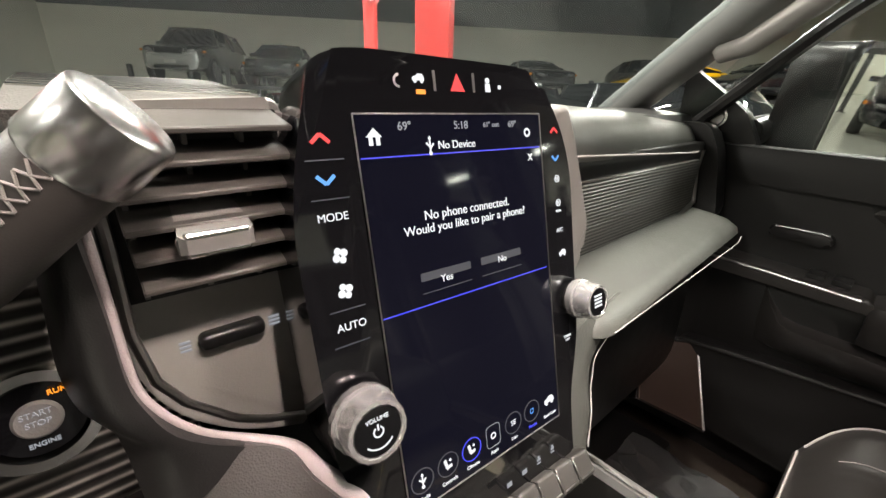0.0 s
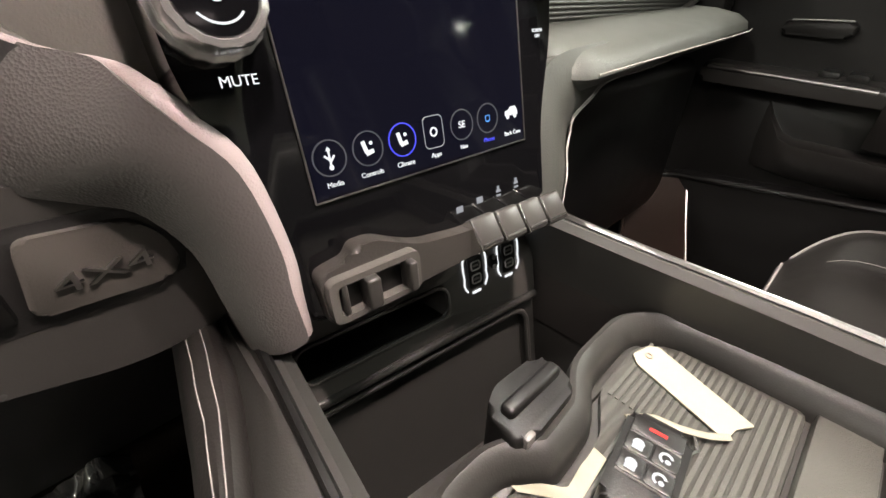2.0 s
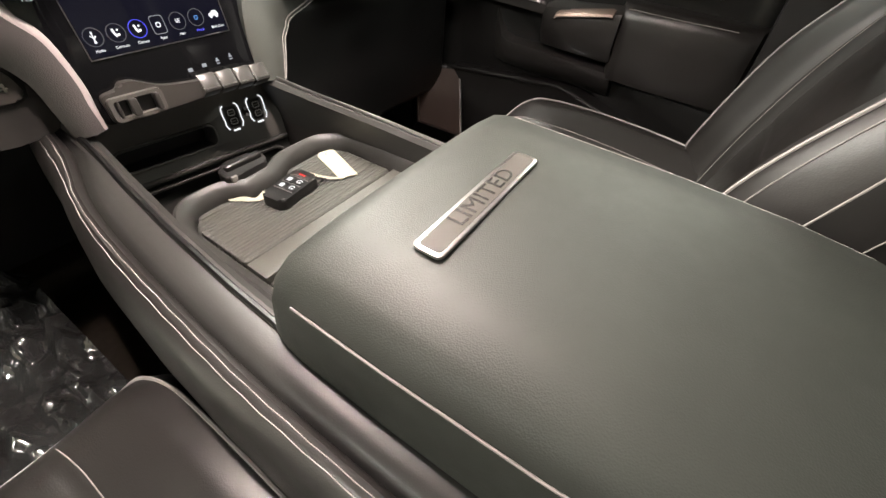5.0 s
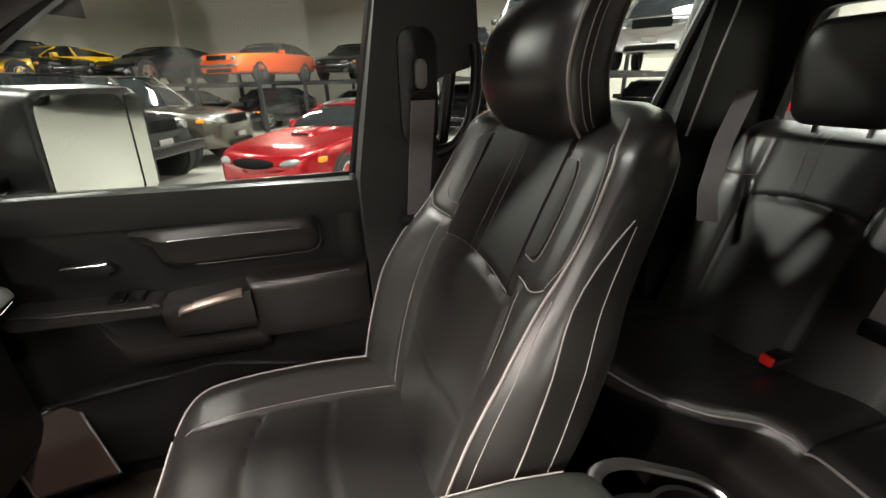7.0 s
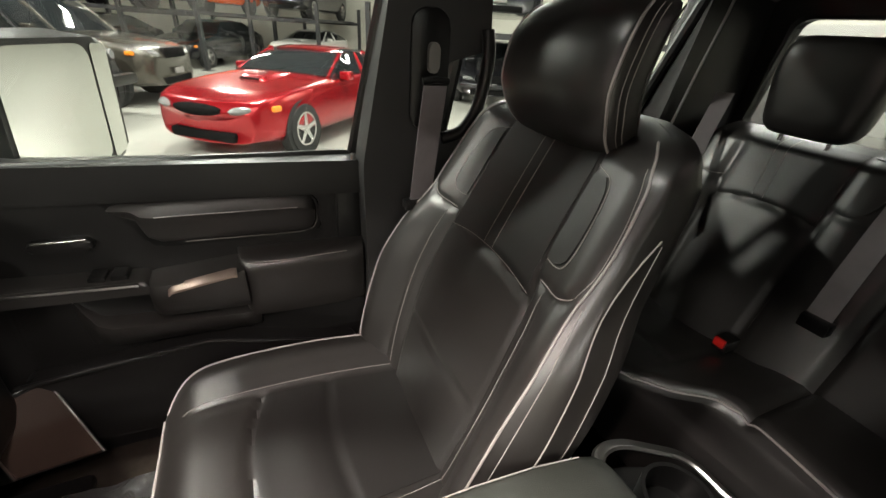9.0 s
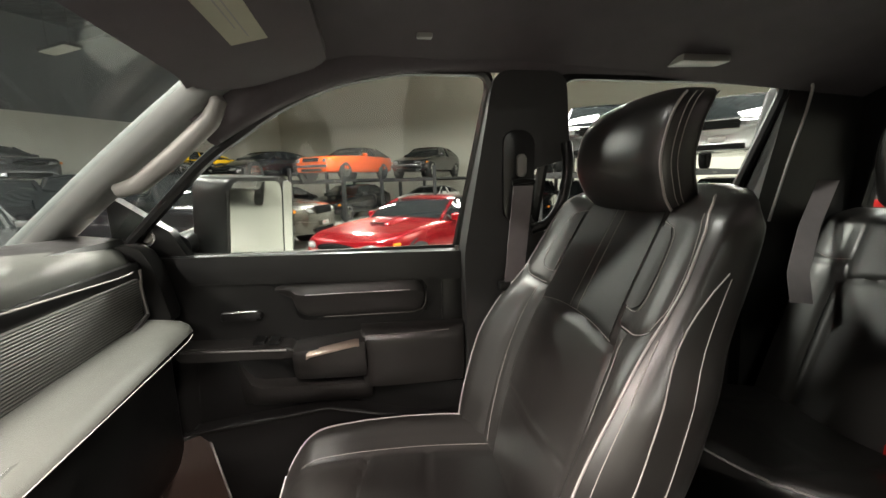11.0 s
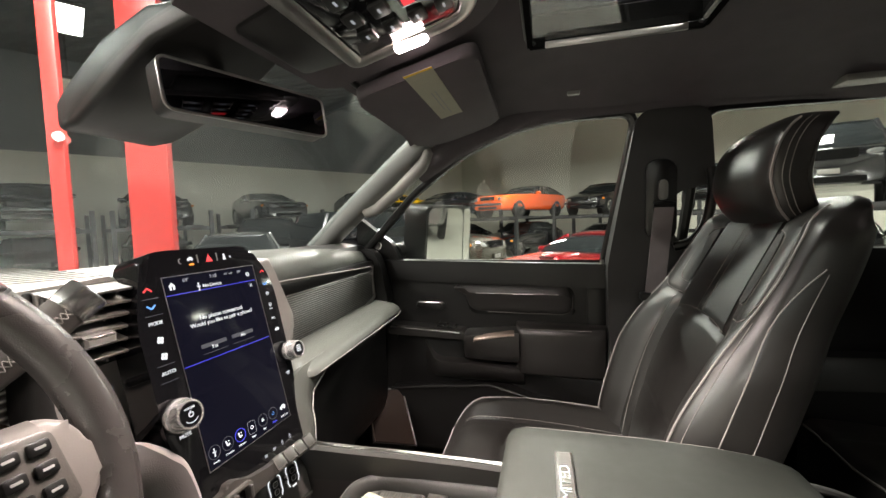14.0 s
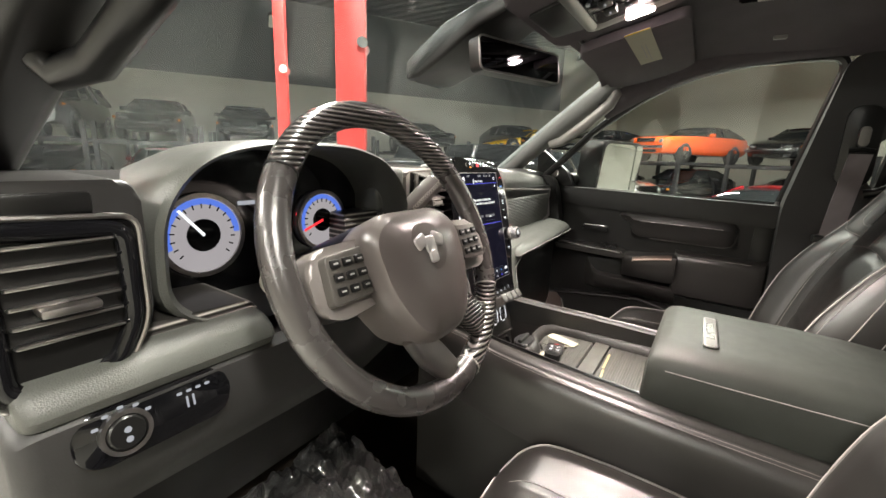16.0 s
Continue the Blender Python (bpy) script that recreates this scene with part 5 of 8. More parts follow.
def lid_ring(y, k, dz=0.0):
    w0, w1 = 0.160 * k, 0.152 * k
    pts = [(-w0, 1.105), (-w0 - 0.003, 1.14), (-w0 + 0.001, 1.180), (-w0 + 0.008, 1.200), (-w0 + 0.022, 1.212), (-0.09, 1.2165), (0, 1.218), (0.09, 1.2165), (w1 - 0.022, 1.212), (w1 - 0.008, 1.200), (w1 - 0.001, 1.180), (w1 + 0.002, 1.14), (w1, 1.105)]
    return [Vector((x, y, lerp(1.105, z, 1.0) + dz * ((z - 1.105) / 0.11))) for x, z in pts]


bm = BM()
st = [(-0.418, 0.90, -0.075), (-0.414, 0.95, -0.040), (-0.418, 0.975, -0.014), (-0.428, 0.99, -0.004), (-0.445, 1.0, 0.0), (-0.52, 1.0, 0.0), (-0.62, 0.985, 0.0), (-0.70, 0.95, -0.001), (-0.76, 0.90, -0.004), (-0.785, 0.87, -0.010), (-0.797, 0.85, -0.024), (-0.800, 0.83, -0.07)]
loft(bm, [lid_ring(y, k, dz) for y, k, dz in st])
part("pad", bm, LID_SHEEN, lid)
for s in (-1, 1):
    bm = BM()
    tube(bm, [(s * ((0.160 if s < 0 else 0.152) * k - (0.002 if s < 0 else 0.012)), y, (1.186 if s < 0 else 1.2065) + dz) for y, k, dz in st[4:9]], 0.0010, 6)
    part("stitching", bm, THREAD, lid)
BD = frame_at((-0.018, -0.500, 1.2185), (1, 0.02, 0), (0, 1, 0))
bm = BM()
prism(bm, rrect(0.150, 0.023, 0.005, 4), 0, 0.0022, BD, 0.0008)
bg = part("badge", bm, SATIN, lid, "satin metal badge plate")
bm = BM()
prism(bm, rrect(0.143, 0.0170, 0.003, 3), 0.002, 0.0026, BD)
part("badge_field", bm, VENTG, bg)
text("LIMITED", 0.0185, BD @ Matrix.Translation((0, 0, 0.0028)) @ Matrix.Diagonal((1.25, 1, 1, 1)), CHROME, bg, "lettering")

# cup holders behind the armrest
cup = thing("cup_holder", (0, -0.88, 1.0), "black twin cup holder with a satin metal surround", "cup holder")
outl = rounded([(-0.130, -0.80), (0.135, -0.80), (0.150, -0.86), (0.105, -0.965), (-0.105, -0.965), (-0.145, -0.86)], 0.03, 5)
bm = BM()
tube(bm, [(x, y, 1.165 - 0.25 * (-0.80 - y)) for x, y in outl], 0.009, 8, True, 0.005)
part("surround", bm, SATIN, cup)
bm = BM()
prism(bm, [(x * 0.97, y) for x, y in outl], 1.02, 1.10)
part("tray", bm, HARD, cup)
for x in (-0.062, 0.062):
    bm = BM()
    ring_band(bm, Matrix.Translation((x, -0.885, 1.10)), 0.046, 0.040, 0.0, 0.045, 28)
    part("cup_ring", bm, HARD, cup)
    bm = BM()
    box(bm, x - 0.008, x + 0.008, -0.845, -0.832, 1.135, 1.150, 0.003)
    part("spring_tab", bm, GREY, cup)

# things lying in the tray
fob = thing("key_fob", (0.011, -0.219, 1.0745), "black car key fob with pale button marks lying on the mat", "key fob")
FM = frame_at((0.011, -0.2185, 1.0745), (0.15, -0.99, 0.0), (0.99, 0.15, 0.0))
bm = BM()
prism(bm, rounded([(-0.0175, -0.030), (-0.013, -0.035), (0.013, -0.035), (0.0175, -0.030), (0.0185, 0.028), (0.014, 0.033), (-0.014, 0.033), (-0.0185, 0.028)], 0.004, 4), 0.0, 0.014, FM, 0.0045, 3)
part("case", bm, HARD, fob)
for k, (x, y, w_, h_) in enumerate(((0.0, 0.0225, 0.029, 0.0125), (-0.0075, 0.0085, 0.014, 0.013), (0.0075, 0.0085, 0.014, 0.013), (-0.0075, -0.0060, 0.014, 0.013), (0.0075, -0.0060, 0.014, 0.013))):
    bm = BM()
    prism(bm, rrect(w_, h_, 0.0022, 3, x, y), 0.0136, 0.0148, FM, 0.0006)
    bt = part("button", bm, SOFT, fob)
    bm = BM()
    for poly in ([[(-0.005, -0.0012), (0.005, -0.0012), (0.005, 0.0012), (-0.005, 0.0012)]] if k == 0 else loop(0.0040, 0.0016, 8, 20, 250) + [circle(0.0016, 8, 0.0012, -0.0018)] if k % 2 == 0 else [circle(0.0034, 10), [(-0.003, -0.0042), (0.003, -0.0042), (0.003, 0), (-0.003, 0)]]):
        prism(bm, [(a + x, b + y) for a, b in poly], 0.0149, 0.0151, FM)
    # fob print is no lamp; the glow only makes it read white
    part("mark", bm, WHITE if k else REDP, bt)
for y in (0.0155, 0.0012, -0.0135):
    bm = BM()
    tube(bm, [FM @ Vector((-0.014, y, 0.0142)), FM @ Vector((0.014, y, 0.0142))], 0.0007, 6)
    part("trim_line", bm, SATIN, fob)
bm = BM()
tube(bm, [FM @ Vector(p) for p in ((0.010, 0.031, 0.006), (0.012, 0.040, 0.005), (0.019, 0.044, 0.003), (0.022, 0.034, 0.004), (0.0175, 0.026, 0.006))], 0.0012, 6)
part("ring", bm, CHROME, fob)
tag = thing("paper_tag", (0.093, -0.215, 1.0750), "pale paper key tag lying on the mat", "tag")
TM = frame_at((0.0935, -0.2145, 1.0755), (-0.31, -0.95, 0.0), (0.95, -0.31, 0.04))
bm = BM()
prism(bm, rounded([(-0.041, -0.009), (-0.033, -0.014), (0.036, -0.0125), (0.034, 0.000), (0.038, 0.013), (-0.036, 0.0135), (-0.041, 0.008)], 0.002, 3), 0.0, 0.0012, TM)
cd = part("card", bm, PAPER, tag)
bm = BM()
ring_band(bm, TM @ Matrix.Translation((-0.034, 0.0, 0.0011)), 0.0030, 0.0016, 0.0, 0.0006, 16)
part("eyelet", bm, BRONZE, cd, "small brass eyelet")
bm = BM()
tube(bm, smooth([(0.038, -0.195, 1.0790), (0.050, -0.207, 1.0800), (0.056, -0.222, 1.0790), (0.064, -0.236, 1.0782), (0.074, -0.246, 1.0775)], 4), 0.0024, 8, r2=0.0008)
part("strip", bm, PAPER, tag)
sw = thing("paper_strip", (-0.02, -0.190, 1.0745), "torn white paper strip lying by the tray rim", "paper")
bm = BM()
sheet(bm, lambda u, v: Vector((lerp(-0.048, 0.006, u), ramp(u, [(0, -0.170), (0.4, -0.192), (1.0, -0.190)]) - lerp(0.001, 0.010, v) * ramp(u, [(0, 0.5), (0.3, 1), (1, 1)]), 1.0752 + 0.004 * math.sin(u * 7) ** 2 * (1 - v))), 14, 4, 0.0006)
part("strip", bm, PAPER, sw)

# ---- steering wheel ----
ST = radians(24)
WC = Vector((-0.450, -0.147, 1.387))
WM = frame_at(WC, (1, 0, 0), (0, math.sin(ST), math.cos(ST)))
wheel = thing("steering_wheel", tuple(WC), "black leather and carbon-look steering wheel with satin spokes", "steering wheel")
RR = 0.183
RIML = material("rim_leather", (0.044, 0.039, 0.038), 0.27, grain=0.10, grain_scale=900, var=0.15, rvar=0.06, spec=1.0, kind="voronoi")
HUBM = material("soft_grey_airbag_skin", (0.125, 0.107, 0.103), 0.31, grain=0.06, grain_scale=800, rvar=0.04, spec=0.9)


def rim_arc(a0, a1, n, r=0.0165):
    bm = BM()
    pts = [WM @ Vector((RR * math.cos(radians(a0 + (a1 - a0) * i / n)), RR * math.sin(radians(a0 + (a1 - a0) * i / n)), 0)) for i in range(n + 1)]
    return tube(bm, pts, r, 12)


part("upper_rim", rim_arc(36, 144, 24, 0.0168), CARBON, wheel, "glossy ribbed carbon-look rim section")
part("lower_rim", rim_arc(-74, -28, 14, 0.0168), CARBON, wheel)
for a0, a1 in ((144, 286), (-28, 36)):
    part("leather_rim", rim_arc(a0, a1, 24), RIML, wheel)
for a in (36, 144, 286, 332):
    bm = BM()
    p = WM @ Vector((RR * math.cos(radians(a)), RR * math.sin(radians(a)), 0))
    t = WM.to_3x3() @ Vector((-math.sin(radians(a)), math.cos(radians(a)), 0))
    tube(bm, [p - t * 0.0012, p + t * 0.0012], 0.0172, 14)
    part("seam", bm, THREAD if a > 180 else HARD, wheel)
bm = BM()
hub = rounded([(-0.092, 0.022), (-0.058, 0.046), (0.048, 0.046), (0.086, 0.026), (0.082, -0.040), (0.046, -0.112), (-0.048, -0.116), (-0.088, -0.048)], 0.03, 5)
n = len(hub)
lean = lambda x, y, z: WM @ Vector((x - 0.5 * max(0.0, z), y, z))
loft(bm, [[lean(x * k, -0.034 + (y + 0.034) * k, z) for x, y in hub] for k, z in ((0.90, -0.045), (1.0, -0.02), (1.0, 0.020), (0.96, 0.040), (0.85, 0.053), (0.6, 0.0605), (0.3, 0.0625), (0.1, 0.063))])
airbag = part("airbag_cover", bm, HUBM, wheel, "soft dark grey airbag cover")
EM = WM @ Matrix.Translation((-0.033, -0.006, 0.0605)) @ pose(0, 0, 0, 0, -3, 0)
bm = BM()
prism(bm, [(0.029 * x, 0.029 * y) for x, y in circle(1, 28)], -0.004, 0.0026, EM, 0.0015)
em = part("emblem_field", bm, HUBM, airbag)
for x, y, w_, h_, a_ in ((-0.0145, 0.007, 0.020, 0.015, 22), (0.0145, 0.007, 0.020, 0.015, -22), (0.0, 0.002, 0.017, 0.020, 0), (0.0, -0.012, 0.013, 0.015, 0)):
    bm = BM()
    prism(bm, rrect(w_, h_, 0.004, 4), 0.0, 0.0052 + 0.0006 * (a_ == 0) + 0.0004 * (y < 0), EM @ Matrix.Translation((x, y, 0)) @ pose(0, 0, 0, 0, 0, a_), 0.0022, 3)
    part("emblem_piece", bm, PALE, em, "plain pale metal emblem piece")
for s in (1, -1):
    bm = BM()
    sp = rounded([(s * 0.070, 0.026), (s * 0.150, 0.022), (s * 0.166, 0.004), (s * 0.166, -0.040), (s * 0.140, -0.054), (s * 0.070, -0.046)], 0.012, 4)
    prism(bm, sp, -0.014, 0.014, WM, 0.006, 3)
    spoke = part("spoke", bm, material("warm_grey_spoke", (0.20, 0.18, 0.172), 0.32, 0.2, grain=0.1, grain_scale=800, rvar=0.04), wheel, "warm grey spoke with keys")
    bm = BM()
    prism(bm, rounded([(s * 0.092, 0.016), (s * 0.146, 0.012), (s * 0.150, -0.038), (s * 0.092, -0.036)], 0.006, 3), 0.013, 0.025, WM @ Matrix.Translation((-0.004, 0, 0)), 0.002)
    part("key_pad", bm, VENTG, spoke)
    for kx in (0.101, 0.117, 0.133):
        for ky in (0.003, -0.011, -0.025):
            bm = BM()
            prism(bm, rrect(0.012, 0.009, 0.002, 2, s * (kx + 0.003) - 0.004, ky), 0.024, 0.0275, WM, 0.001)
            part("key", bm, HARD, spoke)
            bm = BM()
            prism(bm, rrect(0.006, 0.0018, 0.0004, 1, s * (kx + 0.003) - 0.004, ky), 0.0275, 0.0278, WM)
            part("key_mark", bm, PALE, spoke)
for path, w0, w1, mat, lb in (([(-0.045, -0.095), (-0.030, -0.125), (-0.006, -0.150), (0.012, -0.168)], 0.026, 0.020, SATIN, "satin metal lower spoke"), ([(0.050, -0.075), (0.072, -0.100), (0.098, -0.124), (0.120, -0.138)], 0.022, 0.036, CARBON, "ribbed carbon-look lower spoke")):
    bm = BM()
    rings = []
    for k in range(10):
        q = k / 9 * 3
        i = min(2, int(q))
        c = Vector((*path[i], 0)).lerp(Vector((*path[i + 1], 0)), q - i)
        d_ = Vector((path[i + 1][0] - path[i][0], path[i + 1][1] - path[i][1], 0)).normalized()
        o = Vector((-d_.y, d_.x, 0))
        rings.append([WM @ (c + o * x + Vector((0, 0, lerp(0.012, 0.0, k / 9) + z))) for x, z in rrect(2 * lerp(w0, w1, k / 9) * 0.9, 0.018, 0.007, 3)])
    loft(bm, rings)
    part("lower_spoke", bm, mat, wheel, lb)
bm = BM()
tube(bm, [WM @ Vector((0, 0, -0.03)), WM @ Vector((0, -0.01, -0.14)), WM @ Vector((0, -0.02, -0.30))], [0.055, 0.062, 0.065], 20)
part("column_shroud", bm, HARD, wheel)
# column shift lever with stitched leather and a metal cap
lever = thing("shift_lever", (-0.30, 0.0, 1.40), "leather-wrapped column shift lever with a satin metal cap", "lever")
L0, L1 = Vector((-0.325, 0.036, 1.340)), Vector((-0.180, -0.022, 1.474))
d = (L1 - L0).normalized()
bm = BM()
tube(bm, [L0, L0.lerp(L1, 0.35), L0.lerp(L1, 0.6), L0.lerp(L1, 0.9)], [0.009, 0.014, 0.0180, 0.0184], 22)
part("grip", bm, material("smooth_brown_grey_leather", (0.060, 0.053, 0.050), 0.36, grain=0.06, grain_scale=900, rvar=0.03, spec=0.7, kind="voronoi"), lever)
bm = BM()
tube(bm, [L1 - d * 0.026, L1 - d * 0.024, L1 - d * 0.003, L1 - d * 0.0012, L1], [0.0184, 0.0194, 0.0194, 0.0190, 0.0174], 32)
part("cap", bm, material("satin_bright_cap", (0.56, 0.55, 0.545), 0.24, 1.0, var=0.05, rvar=0.06), lever, "bright satin metal cap")
bm = BM()
s1 = d.cross(Vector((0, 0, 1))).normalized()
u1 = s1.cross(d)
nrm = Vector((-0.25, -1.0, 0.25))
nrm = (nrm - d * nrm.dot(d)).normalized()
tan = d.cross(nrm).normalized()
for i in range(14):
    k = 0.52 + 0.026 * i
    rr = ramp(k, [(0.35, 0.0140), (0.60, 0.0180), (0.90, 0.0184)])
    p = L0.lerp(L1, k) + nrm * (rr + 0.0002)
    for sgn in (-1, 1):
        tube(bm, [p - tan * 0.0042 * sgn - d * 0.002 - nrm * 0.0004, p + nrm * 0.0004, p + tan * 0.0042 * sgn + d * 0.003 - nrm * 0.0004], 0.0006, 5)
part("stitching", bm, THREAD, lever)
stalk = thing("turn_signal_stalk", (-0.55, -0.06, 1.36), "black turn signal stalk on the steering column", "stalk")
bm = BM()
tube(bm, [(-0.50, -0.05, 1.365), (-0.55, -0.075, 1.365), (-0.60, -0.095, 1.372)], [0.010, 0.010, 0.014], 12)
part("arm", bm, HARD, stalk)
bm = BM()
tube(bm, [(-0.60, -0.095, 1.372), (-0.615, -0.10, 1.374)], [0.015, 0.013], 12)
part("tip", bm, SATIN, stalk)

# ---- instrument cluster ----
clu = thing("instrument_cluster", (-0.48, 0.1, 1.3), "hooded instrument cluster with two blue-ringed white dials", "instruments")
arch = rounded([(-0.672, 1.335), (-0.668, 1.44), (-0.625, 1.492), (-0.55, 1.512), (-0.41, 1.512), (-0.335, 1.492), (-0.285, 1.44), (-0.275, 1.335), (-0.34, 1.300), (-0.60, 1.300)], 0.035, 5)
cx, cz = -0.475, 1.40


def arch_ring(y, k, dz=0.0, j=1.0):
    return [Vector((cx + (x - cx) * k, y, cz + (z - cz) * k * j + dz)) for x, z in arch]


bm = BM()
loft(bm, [arch_ring(0.30, 0.98, -0.03), arch_ring(0.12, 1.03), arch_ring(0.02, 1.06), arch_ring(-0.008, 1.05), arch_ring(-0.014, 1.02), arch_ring(-0.006, 0.985), arch_ring(0.06, 0.97), arch_ring(0.098, 0.94)], False)
part("hood", bm, PAD, clu, "black leather instrument hood, paled for light")
bm = BM()
loft(bm, [arch_ring(0.098, 0.95), arch_ring(0.108, 0.95)])
part("face", bm, GLOSS, clu)
DIALG = glow("dial_light", (0.75, 0.70, 0.72), 0.35)
BLUER = glow("blue_dial_ring", (0.10, 0.20, 0.75), 0.7)
for x, r in ((-0.583, 0.052), (-0.385, 0.047)):
    DM = frame_at((x, 0.094, 1.392), (1, 0, 0), (0, 0, 1))
    bm = BM()
    disc(bm, DM, r, r, -0.004, 0.003, 40, 0.001)
    dl = part("dial", bm, DIALG, clu, "softly lit pale dial")
    bm = BM()
    ring_band(bm, DM, r + 0.004, r - 0.002, 0.0, 0.006, 40)
    part("dial_rim", bm, SATIN, dl)
    bm = BM()
    loft(bm, [[DM @ Vector((q * math.cos(radians(200 * i / 32)), q * math.sin(radians(200 * i / 32)), h_)) for q, h_ in ((r - 0.011, 0.003), (r - 0.003, 0.003), (r - 0.003, 0.0036), (r - 0.011, 0.0036))] for i in range(33)])
    part("blue_arc", bm, BLUER, dl)
    bm = BM()
    for i in range(17):
        a = radians(-40 + 260 * i / 16)
        prism(bm, bar((r - 0.016) * math.cos(a), (r - 0.016) * math.sin(a), (r - 0.010) * math.cos(a), (r - 0.010) * math.sin(a), 0.0009), 0.0036, 0.0040, DM)
    part("tick_marks", bm, GLOSS, dl)
    bm = BM()
    prism(bm, circle(r * 0.42, 20), 0.0036, 0.0048, DM)
    part("dial_core", bm, GLOSS, dl)
    bm = BM()
    a = radians(130 if x < -0.5 else 200)
    prism(bm, bar(0, 0, (r - 0.006) * math.cos(a), (r - 0.006) * math.sin(a), 0.0018), 0.0050, 0.0062, DM)
    part("needle", bm, WHITE if x < -0.5 else REDMARK, dl)
for dx, dz, w, h, mat in ((-0.02, 0.045, 0.05, 0.006, DIMWHITE), (0.0, 0.010, 0.024, 0.012, WHITE), (0.0, -0.010, 0.02, 0.004, DIMWHITE), (0.055, 0.005, 0.006, 0.006, REDMARK), (0.055, 0.02, 0.006, 0.004, REDMARK), (-0.05, -0.02, 0.012, 0.004, DIMWHITE)):
    bm = BM()
    box(bm, -0.485 + dx - w / 2, -0.485 + dx + w / 2, 0.0965, 0.0975, 1.385 + dz - h / 2, 1.385 + dz + h / 2)
    part("readout", bm, mat, clu)

# driver's outer vent and headlamp switch panel
bm = BM()
VM = Matrix(((1, 0, 0, 0), (0, 0, -1, 0), (0, 1, 0, 0), (0, 0, 0, 1)))
prism(bm, rounded([(-0.815, 1.475), (-0.690, 1.475), (-0.690, 1.34), (-0.715, 1.295), (-0.780, 1.285), (-0.815, 1.29)], 0.02, 5), -0.12, 0.02, VM, 0.006)
part("outer_vent_pod", bm, VENTRIM, dash)
bm = BM()
tube(bm, [(x, -0.024, z) for x, z in rounded([(-0.800, 1.438), (-0.708, 1.432), (-0.708, 1.345), (-0.726, 1.306), (-0.785, 1.300), (-0.800, 1.31)], 0.014, 5)], 0.0085, 10, True)
part("vent_frame", bm, GLOSS, dash, "dark gloss vent frame")
bm = BM()
tube(bm, [(x, -0.0255, z) for x, z in rounded([(-0.811, 1.449), (-0.697, 1.443), (-0.697, 1.342), (-0.719, 1.297), (-0.788, 1.289), (-0.811, 1.300)], 0.016, 5)], 0.0028, 8, True)
part("frame_edge", bm, SATIN, dash, "satin outer edge of the vent")
# black plate set proud of the pod, for the shade inside this vent
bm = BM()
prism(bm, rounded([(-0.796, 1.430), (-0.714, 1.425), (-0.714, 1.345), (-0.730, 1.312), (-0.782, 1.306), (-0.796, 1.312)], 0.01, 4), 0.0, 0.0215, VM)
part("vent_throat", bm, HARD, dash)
for i in range(6):
    z = 1.418 - i * 0.016
    bm = BM()
    box(bm, -0.790, -0.718, -0.034, -0.012, -0.0016, 0.0016, 0.0008, 1, Matrix.Translation((0, 0, z)) @ pose(0, 0, 0, -14, 0, 0))
    part("slat", bm, SATIN, dash)
bm = BM()
box(bm, -0.775, -0.735, -0.044, -0.020, 1.368, 1.376, 0.003)
part("vent_tab", bm, SATIN, dash)
bm = BM()
box(bm, -0.792, -0.726, -0.023, -0.010, 1.447, 1.466, 0.004)
part("demister_vent", bm, HARD, dash)
bm = BM()
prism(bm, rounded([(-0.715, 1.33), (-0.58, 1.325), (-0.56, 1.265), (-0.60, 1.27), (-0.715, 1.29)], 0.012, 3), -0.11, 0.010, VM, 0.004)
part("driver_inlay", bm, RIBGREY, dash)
bm = BM()
across(bm, [(0.10, 1.318), (0.0, 1.318), (-0.030, 1.312), (-0.046, 1.300), (-0.050, 1.288), (-0.045, 1.278), (0.10, 1.26)], -0.80, -0.575, 0.012, 4)
part("driver_shelf_pad", bm, PAD, dash)
bm = BM()
across(bm, [(0.10, 1.280), (-0.035, 1.282), (-0.046, 1.272), (-0.048, 1.245), (-0.036, 1.200), (0.0, 1.155), (0.05, 1.10), (0.10, 1.08)], -0.81, -0.31, 0.02, 4)
part("knee_panel", bm, POST, dash)
KP = frame_at((-0.706, -0.0470, 1.250), (1, 0, 0), (0, 0.20, 1))
bm = BM()
prism(bm, rrect(0.135, 0.052, 0.022, 6), -0.006, 0.003, KP, 0.002)
lp = part("lamp_switch_panel", bm, GLOSS, dash, "gloss black headlamp switch panel")
bm = BM()
ring_band(bm, KP @ Matrix.Translation((-0.03, 0, 0)), 0.0205, 0.0165, 0.003, 0.010, 28)
part("knob_ring", bm, SATIN, lp)
bm = BM()
disc(bm, KP @ Matrix.Translation((-0.03, 0, 0)), 0.0165, 0.0155, 0.002, 0.012, 24, 0.002)
part("lamp_knob", bm, HARD, lp)
marks = [circle(0.003, 8, -0.03, 0.003), circle(0.003, 8, -0.03, -0.006)]
marks += [rrect(0.005, 0.003, 0.001, 2, -0.03 + 0.0235 * math.cos(radians(a)), 0.0223 * math.sin(radians(a))) for a in (30, 60, 90, 120, 150)]
marks += [rrect(0.005, 0.0028, 0.001, 2, 0.018 + i * 0.009, 0.012) for i in range(4)] + [rrect(0.002, 0.012, 0.0008, 2, x, 0.001) for x in (0.024, 0.030)]
for i, p in enumerate(marks):
    bm = BM()
    z = 0.0121 if i < 2 else 0.003
    prism(bm, p, z, z + 0.0004, KP)
    part("switch_mark", bm, DIMWHITE, lp)

# ---- seats ----


def dent(x, w):
    """A narrow groove of depth one at x = 0."""
    return math.exp(-(x / w) ** 2)


